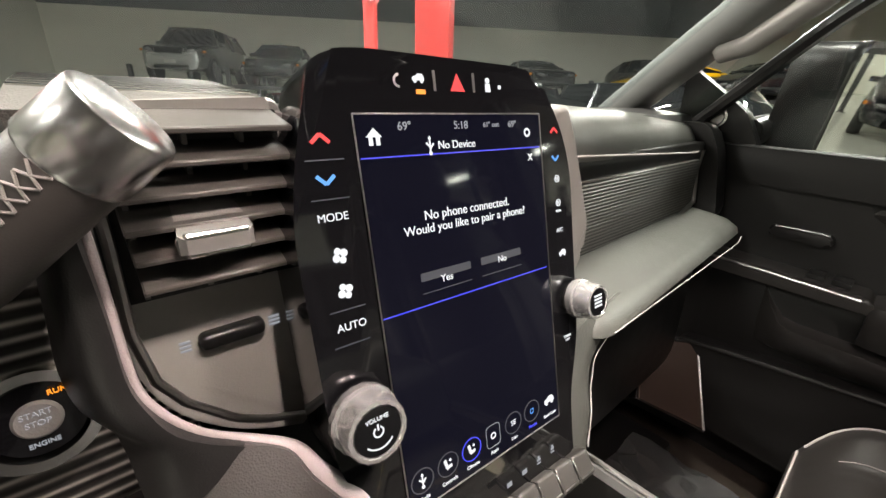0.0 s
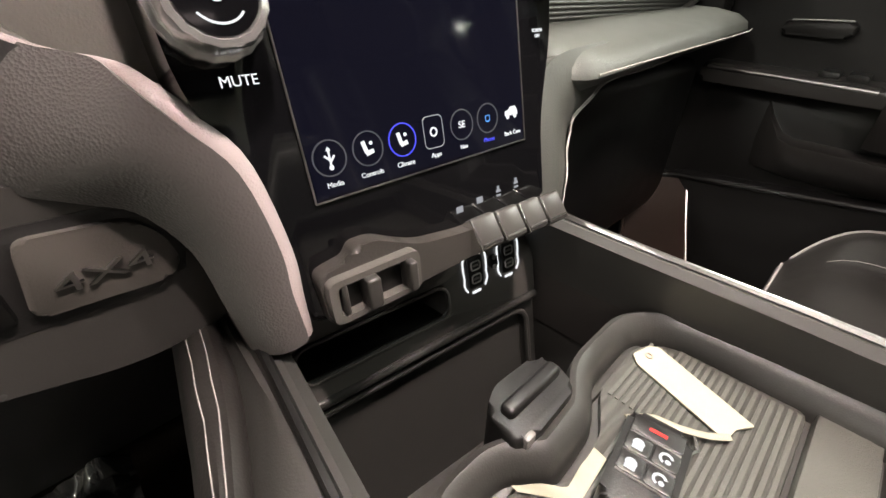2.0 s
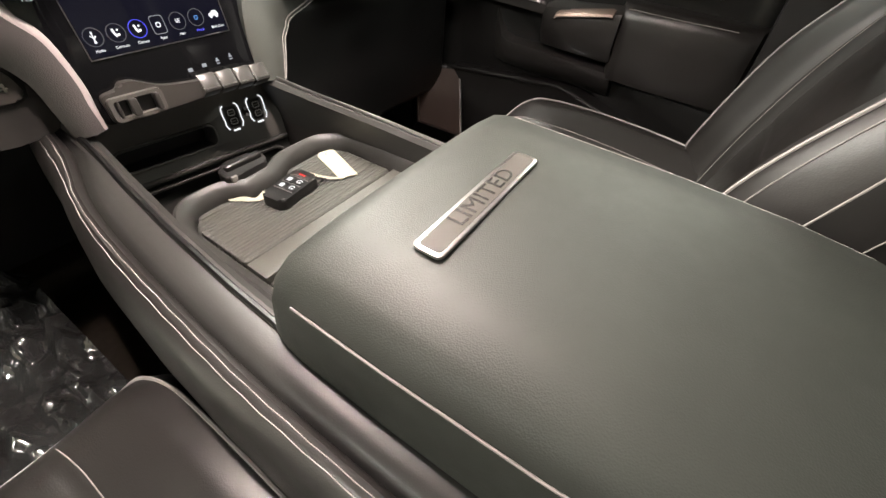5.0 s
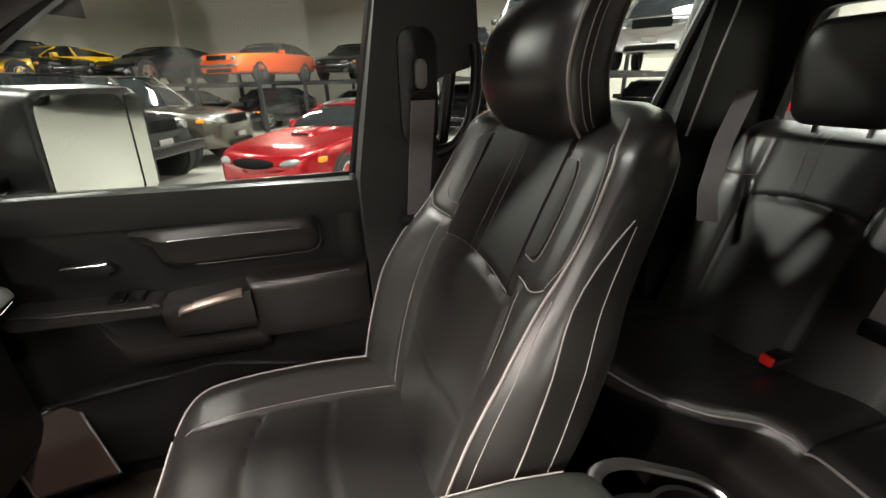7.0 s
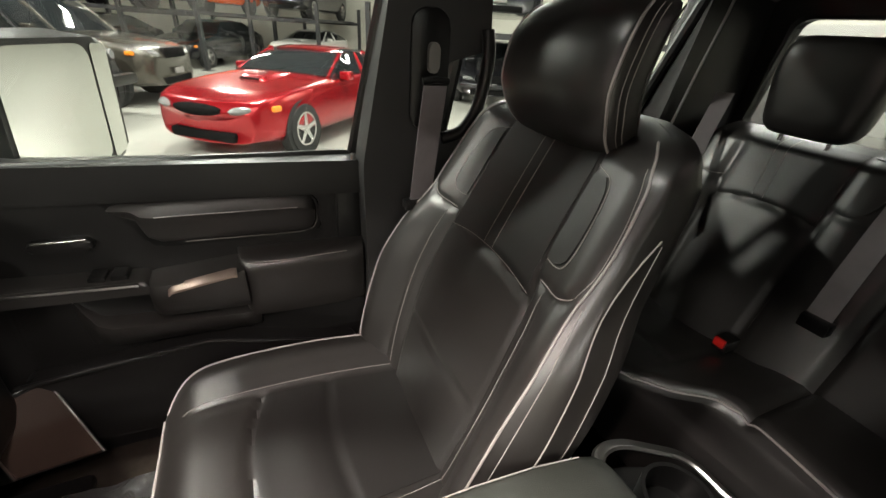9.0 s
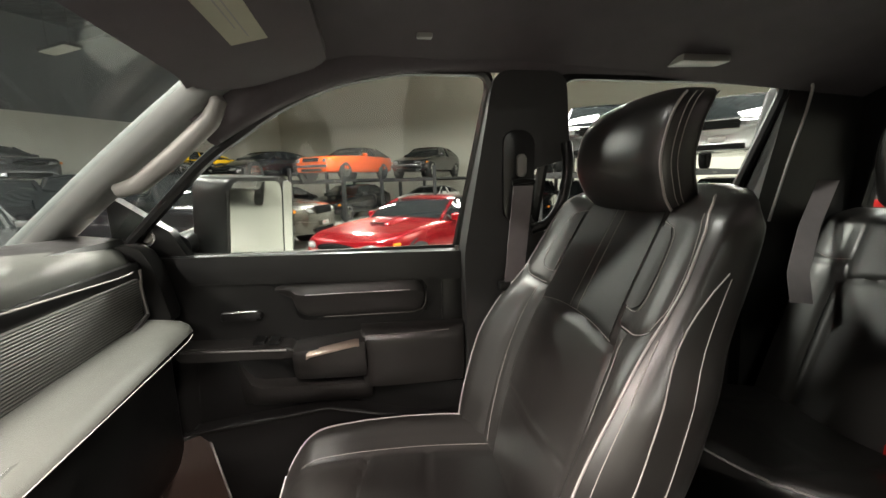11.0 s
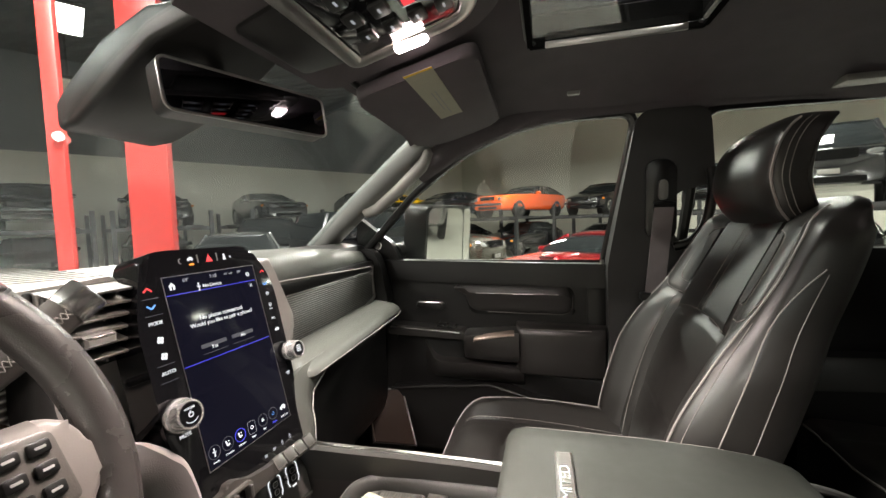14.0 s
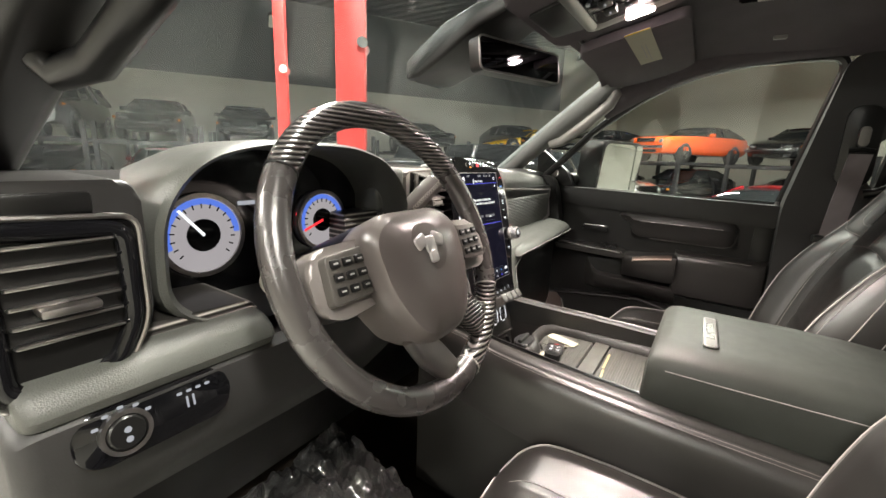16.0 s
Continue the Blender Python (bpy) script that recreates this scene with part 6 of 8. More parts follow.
def back_y(z):
    return soft(z, [(0.93, -0.645), (1.10, -0.690), (1.25, -0.740), (1.35, -0.782), (1.45, -0.832), (1.56, -0.890)])


def back_w(z):
    return soft(z, [(0.93, 0.225), (1.05, 0.258), (1.20, 0.270), (1.29, 0.262), (1.36, 0.242), (1.44, 0.229), (1.50, 0.221), (1.53, 0.205), (1.548, 0.170), (1.557, 0.115)])


def back_b(z):
    return soft(z, [(0.93, 0.045), (1.05, 0.060), (1.20, 0.062), (1.30, 0.046), (1.37, 0.024), (1.45, 0.017), (1.53, 0.013), (1.557, 0.0)])


def arch_z(s):
    """The cross seam under the backrest's insert."""
    return 1.322 + 0.014 * (1 - min(1.0, abs(s) / 0.5) ** 2)


def patch_z(a):
    """The lower seam of the shoulder patch."""
    return soft(a, [(0.50, 1.348), (0.62, 1.352), (0.74, 1.357), (0.84, 1.368), (0.91, 1.395), (0.96, 1.43)])


def back_front(s, z):
    """The front skin of a backrest: s runs across from -1 to 1."""
    a = abs(s)
    h = soft(a, [(0, 0.03), (0.35, 0.0), (0.50, 0.0), (0.60, 0.16), (0.72, 0.62), (0.82, 0.95), (0.89, 1.0), (0.95, 0.74), (1.0, 0.25)]) * back_b(z)
    g = 0.0
    if z < 1.34:
        g += 0.0060 * dent(a - soft(z, [(1.0, 0.50), (1.2, 0.53), (1.34, 0.52)]), 0.020)
        g += 0.0050 * dent(a - 0.635, 0.016) * min(1.0, (1.34 - z) / 0.05)
    else:
        g += 0.0035 * dent(a - 0.495, 0.014)
    if a < 0.52:
        g += 0.0060 * dent(z - arch_z(s), 0.006) + 0.0035 * dent(z - 1.128 - 0.010 * a, 0.006)
        g -= 0.006 * math.cos(a * 3.0) * dent(z - 1.23, 0.07)
    elif a < 0.88:
        g += 0.0050 * dent(z - patch_z(a), 0.006)
    g += 0.0016 * dent(a - 0.915, 0.010)
    top_ = 0.06 * max(0.0, (z - 1.51) / 0.047) ** 2
    return Vector((s * back_w(z), back_y(z) + h - g - top_, z))


def cush_top(s, y):
    a = abs(s)
    h = soft(a, [(0, 0.002), (0.45, 0.002), (0.58, 0.008), (0.72, 0.021), (0.84, 0.031), (0.92, 0.030), (1.0, 0.0)])
    f = max(0.0, (y + 0.30) / 0.085)
    z = 0.980 + 0.018 * soft(y, [(-0.70, 0), (-0.35, 1.0), (-0.2, 1.0)]) - 0.062 * f ** 2.2
    w = soft(y, [(-0.72, 0.225), (-0.5, 0.250), (-0.32, 0.252), (-0.25, 0.236), (-0.212, 0.200)])
    g = 0.0025 * dent(a - 0.56, 0.024) * min(1.0, max(0.0, (-0.25 - y) / 0.05))
    if a < 0.56:
        g += 0.0055 * dent(y + 0.400 - 0.030 * math.cos(s * 2.6), 0.007) + 0.004 * dent(y + 0.525 - 0.02 * math.cos(s * 2.6), 0.007)
        g -= 0.005 * math.cos(a * 2.8) * (dent(y + 0.33, 0.04) + dent(y + 0.46, 0.04))
    return Vector((s * w, y, z - g + h * soft(y, [(-0.7, 1.3), (-0.4, 1.0), (-0.27, 0.6), (-0.21, 0.1)])))


def head_ring(z, k=1.0, drop=0.0):
    """One level of a headrest: a rounded D, flat to the front."""
    yf = soft(z, [(1.500, -0.886), (1.520, -0.866), (1.560, -0.836), (1.610, -0.823), (1.660, -0.831), (1.700, -0.852), (1.728, -0.885)])
    hw = soft(z, [(1.500, 0.104), (1.530, 0.118), (1.600, 0.131), (1.660, 0.131), (1.700, 0.123), (1.728, 0.108)])
    dp = soft(z, [(1.500, 0.070), (1.600, 0.108), (1.680, 0.100), (1.728, 0.062)])
    half = [(0.0, 0.004), (0.35, 0.003), (0.65, 0.001), (0.86, -0.004), (0.95, -0.011), (0.99, -0.020), (1.0, -0.032), (0.985, -0.050), (0.95, -0.068)]
    tail = [(0.86, 0.85), (0.70, 0.96), (0.40, 1.0), (0.0, 1.0)]
    yf, hw, dp = yf - 0.006, hw * 0.95, dp * 0.82
    pts = [(x * hw, y) for x, y in half] + [(x * hw, -dp * y) for x, y in tail]
    cy = -dp * 0.45
    ring = pts + [(-x, y) for x, y in reversed(pts[1:-1])]
    return [Vector((x * k, yf + cy + (y - cy) * k, 1.490 + (z - 1.5) * 0.925 - drop)) for x, y in ring], yf, hw


def seat_things(xc, label):
    t = thing("front_seat", (xc, -0.5, FLOOR), label, "seat", "front seats")
    off = Matrix.Translation((xc, 0, 0))
    SS = [-1 + 2 * i / 100 for i in range(101)]
    # cushion
    bm = BM()
    rings = []
    for i in range(58):
        y = lerp(-0.72, -0.30, i / 45) if i < 46 else lerp(-0.30, -0.212, (i - 45) / 12)
        top_ = [cush_top(s, y) for s in SS]
        w = top_[-1].x
        rings.append(top_ + [Vector((w * 1.005, y, top_[-1].z - 0.012)), Vector((w, y, 0.90)), Vector((w * 0.93, y, 0.83)), Vector((-w * 0.93, y, 0.83)), Vector((-w, y, 0.90)), Vector((-w * 1.005, y, top_[0].z - 0.012))])
    loft(bm, rings)
    bm.transform(off)
    part("cushion", bm, LEATHER, t)
    # backrest
    bm = BM()
    rings = []
    for i in range(103):
        z = lerp(0.93, 1.50, i / 84) if i < 85 else lerp(1.50, 1.557, (i - 84) / 18)
        fr = [back_front(s, z) for s in SS]
        w, yc = back_w(z), back_y(z) - 0.06 * max(0.0, (z - 1.51) / 0.047) ** 2
        d = soft(z, [(0.93, 0.085), (1.2, 0.100), (1.40, 0.095), (1.50, 0.080), (1.557, 0.02)])
        side = [(1.006, -0.004), (1.012, -0.22), (1.010, -0.45), (0.995, -0.68), (0.95, -0.86), (0.84, -1.0)]
        rings.append(fr + [Vector((w * k, yc + d * q, z)) for k, q in side] + [Vector((-w * k, yc + d * q, z)) for k, q in reversed(side)])
    loft(bm, rings)
    bm.transform(off)
    back = part("backrest", bm, LEATHER, t)
    # darker perforated insert, a thin skin over the middle
    bm = BM()
    sheet(bm, lambda u, v: (lambda s: back_front(s, lerp(arch_z(s) + 0.006, 1.520, v)))(lerp(-0.475, 0.475, u)) + Vector((xc, 0.0018, 0)), 24, 24, 0.003)
    part("insert", bm, PERF, back, "perforated black leather insert")
    bm = BM()
    sheet(bm, lambda u, v: (lambda s: cush_top(s, lerp(-0.66, -0.408 + 0.030 * math.cos(s * 2.6), v)))(lerp(-0.535, 0.535, u)) + Vector((xc, 0, 0.0014)), 24, 30, 0.002)
    part("insert", bm, PERF, t)

    def line(f, n, r, mat, name, parent=back):
        bm = BM()
        tube(bm, [f(i / n) + Vector((xc, 0, 0)) for i in range(n + 1)], r, 6)
        part(name, bm, mat, parent)

    def stitched(pts, r, mat, name):
        q = smooth([Vector((a, 0, b)) for a, b in pts], 7)
        line(lambda k: (lambda p: back_front(p.x, p.z))(q[min(len(q) - 1, int(k * (len(q) - 1) + 0.5))]) + Vector((0, 0.0010, 0)), len(q) - 1, r, mat, name)

    for s in (-1, 1):
        # the welt along the bolster's ridge, with its stitches
        stitched([(s * a, z) for a, z in ((0.88, 0.97), (0.895, 1.06), (0.90, 1.20), (0.905, 1.30), (0.907, 1.366), (0.93, 1.40), (0.942, 1.44), (0.925, 1.49), (0.90, 1.525), (0.84, 1.543))], 0.0018, PIPING, "piping")
        stitched([(s * a, z) for a, z in ((0.925, 0.97), (0.94, 1.06), (0.945, 1.20), (0.945, 1.30), (0.94, 1.372))], 0.0007, THREAD, "stitching")
        stitched([(s * a, z) for a, z in ((0.875, 1.376), (0.915, 1.405), (0.922, 1.44), (0.90, 1.49), (0.875, 1.522))], 0.0006, THREAD, "stitching")
        # the shoulder patch and the small perforated panel inside it
        stitched([(s * a, z) for a, z in ((0.545, 1.356), (0.62, 1.357), (0.74, 1.362), (0.83, 1.370), (0.875, 1.378))], 0.0008, PIPING, "stitching")
        stitched([(s * a, z) for a, z in ((0.52, 1.382), (0.60, 1.382), (0.67, 1.388), (0.71, 1.405), (0.715, 1.44), (0.69, 1.48), (0.64, 1.497), (0.50, 1.505))], 0.0008, THREAD, "stitching")
        bm = BM()
        sheet(bm, lambda u, v: (lambda z: back_front(s * lerp(0.512, soft(z, [(1.385, 0.60), (1.395, 0.68), (1.41, 0.70), (1.44, 0.705), (1.48, 0.68), (1.497, 0.62)]), u), z))(lerp(1.385, 1.497, v)) + Vector((xc, 0.0012, 0)), 8, 18, 0.002)
        part("insert", bm, PERF, back)
        stitched([(s * 0.475, 1.34), (s * 0.478, 1.43), (s * 0.475, 1.515)], 0.0008, LEATHER, "seam")
        stitched([(s * 0.052, 1.345), (s * 0.052, 1.43), (s * 0.052, 1.515)], 0.0013, THREAD, "stitching")
        stitched([(s * 0.615, 1.345), (s * 0.612, 1.25), (s * 0.60, 1.12), (s * 0.58, 1.00)], 0.0006, THREAD, "stitching")
        # two lines down the side panel
        for q0, q1, z1, r in ((0.012, 0.004, 1.452, 0.0011), (-0.040, -0.032, 1.445, 0.0007)):
            line(lambda k: (lambda z: Vector((s * (back_w(z) * 1.011 + 0.0008), back_y(z) + lerp(q0, q1, k) - (0.030 * max(0.0, (k - 0.8) / 0.2) ** 2 if q0 > 0 else 0.0), z)))(lerp(0.99, z1, k)), 22, r, THREAD, "piping")
        line(lambda k: cush_top(s * soft(k, [(0, 0.93), (0.7, 0.935), (1, 0.92)]), lerp(-0.665, -0.222, k)) + Vector((0, 0, 0.0015)), 40, 0.0020, PIPING, "piping", t)
        line(lambda k: cush_top(s * 0.60, lerp(-0.66, -0.26, k)) + Vector((0, 0, 0.0006)), 30, 0.0006, THREAD, "stitching", t)
    line(lambda k: cush_top(lerp(-0.91, 0.91, k), -0.2175) + Vector((0, 0.0015, 0.0005)), 24, 0.0018, PIPING, "piping", t)
    line(lambda k: (lambda s: back_front(s, arch_z(s) + 0.007))(lerp(-0.49, 0.49, k)) + Vector((0, 0.0022, 0)), 24, 0.0006, THREAD, "stitching")
    # headrest
    bm = BM()
    levels = [(1.500, 0.50, 0), (1.500, 0.80, 0), (1.503, 0.93, 0), (1.510, 0.985, 0)] + [(1.52 + 0.0112 * i, 1.0, 0) for i in range(17)] + [(1.708, 0.985, 0), (1.718, 0.94, 0), (1.725, 0.86, 0), (1.7275, 0.74, -0.0005), (1.728, 0.50, -0.003), (1.728, 0.20, -0.004)]
    loft(bm, [head_ring(z, k, dz)[0] for z, k, dz in levels])
    bm.transform(off)
    hr = part("headrest", bm, LEATHER, t)
    for s in (-1, 1):
        for kx, dy, mat, r, nm in ((0.962, -0.0105, PIPING, 0.0022, "piping"), (1.0, -0.024, THREAD, 0.0007, "stitching"), (1.004, -0.034, THREAD, 0.0007, "stitching"), (0.975, -0.062, LEATHER, 0.0012, "seam")):
            def edge_at(k):
                z = lerp(1.512, 1.716, k)
                _, yf, hw = head_ring(z)
                return Vector((s * hw * kx, yf + dy, 1.490 + (z - 1.5) * 0.925))
            line(edge_at, 26, r, mat, nm, hr)
    for x in (-0.06, 0.06):
        bm = BM()
        tube(bm, [(xc + x, -0.915, 1.50), (xc + x, -0.905, 1.535)], 0.007, 10)
        part("headrest_post", bm, CHROME, t)
    for x0, x1 in ((-0.22, -0.16), (0.16, 0.22)):
        bm = BM()
        box(bm, xc + x0, xc + x1, -0.70, -0.26, FLOOR, 0.84, 0.01)
        part("seat_rail", bm, HARD, t)
    return t


seat_things(0.415, "black leather front seat with pale piping and stitching")
seat_things(-0.455, "black leather driver seat with pale piping behind the wheel")

bench = thing("rear_bench", (0, -1.4, FLOOR), "black leather rear bench seat with pale front piping", "seat")


def bench_edge(x):
    """How far forward the bench cushion reaches."""
    return soft(abs(x), [(0, -1.232), (0.10, -1.246), (0.16, -1.250), (0.205, -1.238), (0.265, -1.162), (0.36, -1.100), (0.50, -1.075), (0.66, -1.075)])


def rb_front(x, z):
    a = abs(x)
    s = (a - 0.45) / 0.125
    y = -1.575 - 0.33 * (z - 1.299) - 0.08 * max(0.0, (z - 1.44) / 0.03) ** 2
    if a > 0.152:
        y += 0.020 * soft(abs(s), [(0, 0.1), (0.9, 0.0), (1.0, 0.0), (1.15, 0.5), (1.5, 1.0), (2.2, 0.5), (2.4, 0.0)]) * soft(z, [(0.95, 1.0), (1.3, 1.0), (1.40, 0.5), (1.47, 0.2)])
        y -= 0.006 * dent(abs(s) - 1.0, 0.06)
        if abs(s) < 1.02:
            y -= 0.006 * dent(z - 1.300 - 0.018 * (1 - s * s), 0.007)
        elif abs(s) < 1.8:
            y -= 0.005 * dent(z - 1.345, 0.006)
    else:
        y += 0.006
    return Vector((x, y - 0.012 * dent(a - 0.152, 0.008), z))


def rb_top(x, y):
    a = abs(x)
    s = (a - 0.45) / 0.13
    e = bench_edge(x)
    f = max(0.0, (y - e + 0.035) / 0.035)
    z = 1.030 - 0.05 * soft((e - y), [(0, 0), (0.12, 0.1), (0.40, 1.0)]) - 0.030 * f ** 2.2
    g = 0.0
    if a > 0.16:
        g = 0.010 * max(0.0, 1 - s * s) + 0.005 * dent(abs(s) - 1.0, 0.07)
        if abs(s) < 1.05:
            g += 0.005 * dent(y + 1.235 + 0.03 * (1 - s * s), 0.008)
    return Vector((x, y, z - g - 0.010 * dent(a - 0.152, 0.010)))


XS = [-0.66 + 1.32 * i / 132 for i in range(133)]
bm = BM()
loft(bm, [[rb_top(x, lerp(-1.53, bench_edge(x), k)) for x in XS] + [Vector((0.66, lerp(-1.53, bench_edge(0.66), k), 0.86)), Vector((-0.66, lerp(-1.53, bench_edge(-0.66), k), 0.86))] for k in [i / 40 for i in range(37)] + [0.92, 0.94, 0.96, 0.975, 0.99, 1.0]])
part("cushion", bm, LEATHER, bench)
bm = BM()
loft(bm, [[rb_front(x, z) for x in XS] + [Vector((0.66, -1.73, z)), Vector((-0.66, -1.73, z))] for z in [0.93 + 0.0075 * i for i in range(69)] + [1.452, 1.460, 1.466, 1.470]])
rbk = part("backrest", bm, LEATHER, bench)
bm = BM()
tube(bm, [rb_top(x, bench_edge(x) - 0.009) + Vector((0, 0.002, 0.001)) for x in XS[1:-1]], 0.0026, 6)
part("piping", bm, PIPING, bench)
for sg in (1, -1):
    def bench_line(pts, r, mat, name, parent=rbk):
        q = smooth([Vector((sg * a, 0, b)) for a, b in pts], 8)
        bm = BM()
        tube(bm, [rb_front(p.x, p.z) + Vector((0, 0.0014, 0)) for p in q], r, 5)
        part(name, bm, mat, parent)

    bm = BM()
    sheet(bm, lambda u, v: (lambda x: rb_front(sg * x, lerp(1.306 + 0.018 * (1 - ((x - 0.45) / 0.125) ** 2), 1.462, v)))(lerp(0.332, 0.568, u)) + Vector((0, 0.0015, 0)), 20, 20, 0.002)
    part("insert", bm, PERF, rbk, "perforated black leather insert")
    for dx in (-0.013, 0.013):
        bench_line([(0.47 + dx, 1.328), (0.477 + dx, 1.40), (0.484 + dx, 1.462)], 0.0008, THREAD, "stitching")
    bench_line([(0.325, 1.348), (0.29, 1.350), (0.262, 1.366), (0.250, 1.400), (0.258, 1.440), (0.285, 1.458), (0.325, 1.460)], 0.0008, LEATHER, "seam")
    bench_line([(0.575, 1.352), (0.61, 1.350), (0.64, 1.360)], 0.0008, THREAD, "stitching")
    bench_line([(0.318, 1.30), (0.316, 1.20), (0.318, 1.05)], 0.0008, LEATHER, "seam")
    bench_line([(0.582, 1.30), (0.584, 1.20), (0.582, 1.05)], 0.0008, LEATHER, "seam")
for xm, hh in ((0.445, 0.0), (-0.445, 0.0), (0.0, -0.10)):
    bm = BM()
    o = rounded([(-0.092, -0.104), (0.092, -0.104), (0.112, 0.03), (0.098, 0.106), (-0.098, 0.106), (-0.112, 0.03)], 0.038, 5)
    loft(bm, [[Vector((xm + x * k, -1.575 - w_, 1.580 + hh + y * k)) for x, y in o] for k, w_ in ((0.2, -0.003), (0.6, -0.001), (0.85, 0.003), (0.94, 0.010), (0.985, 0.022), (1.0, 0.04), (0.985, 0.062), (0.95, 0.078), (0.85, 0.09), (0.2, 0.096))])
    part("headrest", bm, LEATHER, bench)
    if hh == 0:
        for x in (-0.05, 0.05):
            bm = BM()
            tube(bm, [(xm + x, -1.62, 1.46), (xm + x, -1.62, 1.52)], 0.006, 8)
            part("headrest_post", bm, CHROME, bench)


def webbing(name, pts, width, along, label):
    t = thing(name, pts[0], label, "seat belt", "seat belts")
    bm = BM()
    al = Vector(along).normalized() * width / 2
    rings = []
    for i, p in enumerate(pts):
        p = Vector(p)
        tt = (Vector(pts[min(i + 1, len(pts) - 1)]) - Vector(pts[max(i - 1, 0)])).normalized()
        nn = tt.cross(al).normalized() * 0.0012
        rings.append([p - al - nn, p + al - nn, p + al + nn, p - al + nn])
    loft(bm, rings)
    part("webbing", bm, BELT, t)
    return t


fb = webbing("seat_belt", [(0.648, -0.770, 1.555), (0.650, -0.760, 1.45), (0.652, -0.750, 1.335), (0.655, -0.742, 1.20), (0.66, -0.735, 0.95)], 0.046, (0, 1, 0), "grey front seat belt hanging down the door pillar")
bm = BM()
tube(bm, [(0.650, -0.795, 1.562), (0.645, -0.770, 1.566), (0.650, -0.745, 1.562)], 0.007, 8)
part("guide_loop", bm, HARD, fb)
bm = BM()
prism(bm, rrect(0.022, 0.052, 0.01, 5, -0.772, 1.60), 0, 0.010, Matrix(((0, 0, -1, 0.672), (1, 0, 0, 0), (0, 1, 0, 0), (0, 0, 0, 1))), 0.004)
part("height_adjuster", bm, GREY, fb)
bm = BM()
box(bm, 0.640, 0.668, -0.775, -0.715, 1.315, 1.335, 0.004)
part("belt_stop", bm, HARD, fb)
bm = BM()
prism(bm, rrect(0.075, 0.21, 0.03, 6, -0.770, 1.575), 0, 0.006, Matrix(((0, 0, -1, 0.684), (1, 0, 0, 0), (0, 1, 0, 0), (0, 0, 0, 1))), 0.003)
part("pillar_plate", bm, HARD, fb)
webbing("seat_belt", [(0.660, -1.610, 1.545), (0.630, -1.53, 1.43), (0.595, -1.47, 1.32), (0.57, -1.46, 1.25)], 0.045, (0.5, 0.8, 0), "grey rear shoulder belt at the corner pillar")
rb2 = webbing("seat_belt", [(0.210, -1.640, 1.476), (0.218, -1.606, 1.455), (0.218, -1.560, 1.36), (0.215, -1.515, 1.25), (0.210, -1.478, 1.165)], 0.046, (1, 0, 0.1), "grey rear centre belt lying down the bench back")
bm = BM()
box(bm, 0.180, 0.236, -1.490, -1.462, 1.135, 1.168, 0.005)
part("tongue", bm, HARD, rb2)
bk = thing("belt_buckle", (0.318, -1.407, 1.01), "black belt buckle with a red button on the bench", "buckle")
bm = BM()
box(bm, 0.300, 0.336, -1.45, -1.398, 1.008, 1.040, 0.006)
part("housing", bm, HARD, bk)
bm = BM()
box(bm, 0.305, 0.331, -1.400, -1.390, 1.022, 1.044, 0.003)
part("button", bm, REDP, bk, "red release button")

# loop handle on the rear edge of the door pillar
ph = thing("grab_handle", (0.68, -0.85, 1.55), "black loop grab handle on the door pillar", "handle")
bm = BM()
tube(bm, smooth([(0.676, -0.884, 1.650), (0.668, -0.886, 1.610), (0.664, -0.880, 1.560), (0.664, -0.866, 1.505), (0.668, -0.838, 1.466), (0.676, -0.800, 1.452)], 4), 0.0125, 12)
part("grip", bm, HARD, ph)

# ---- passenger doors ----


def door_x(y):
    return ramp(y, [(-1.6, 0.735), (-0.66, 0.742), (-0.54, 0.752), (-0.10, 0.788), (0.14, 0.800)])


def on_door(bm):
    for v in bm.verts:
        v.co.x = door_x(v.co.y) - v.co.x
    return bm


DOORM = Matrix(((0, 0, 1, 0), (1, 0, 0, 0), (0, 1, 0, 0), (0, 0, 0, 1)))      # local x, y, z to y, z, depth into the cab


def dprism(poly, d0, d1, r, bev=0.004, n=4, seg=2):
    bm = BM()
    prism(bm, rounded(poly, r, n), d0, d1, DOORM, bev, seg)
    return on_door(bm)


def dtube(pts, r, n=8, closed=False):
    bm = BM()
    tube(bm, [(d, y, z) for y, z, d in pts], r, n, closed)
    return on_door(bm)


door = thing("passenger_door", (0.78, -0.3, 0.72), "black front passenger door panel with a padded armrest", "door")
part("panel", dprism([(0.16, 0.76), (0.16, 1.385), (-0.655, 1.375), (-0.665, 0.76)], -0.06, 0.0, 0.01, 0.0), SOFT, door)
part("window_ledge", dprism([(0.15, 1.345), (0.15, 1.412), (-0.650, 1.400), (-0.655, 1.330)], -0.05, 0.014, 0.012, 0.01, 4, 3), SOFT, door, "padded ledge under the window")
part("rear_edge", dprism([(-0.588, 1.00), (-0.594, 1.385), (-0.645, 1.385), (-0.650, 1.00)], -0.02, 0.004, 0.008), HARD, door)


def dloft(stations):
    """Outlines of (depth, z) points set along the door, each at its y."""
    bm = BM()
    loft(bm, [[Vector((d, y, z)) for d, z in prof] for y, prof in stations])
    return on_door(bm)


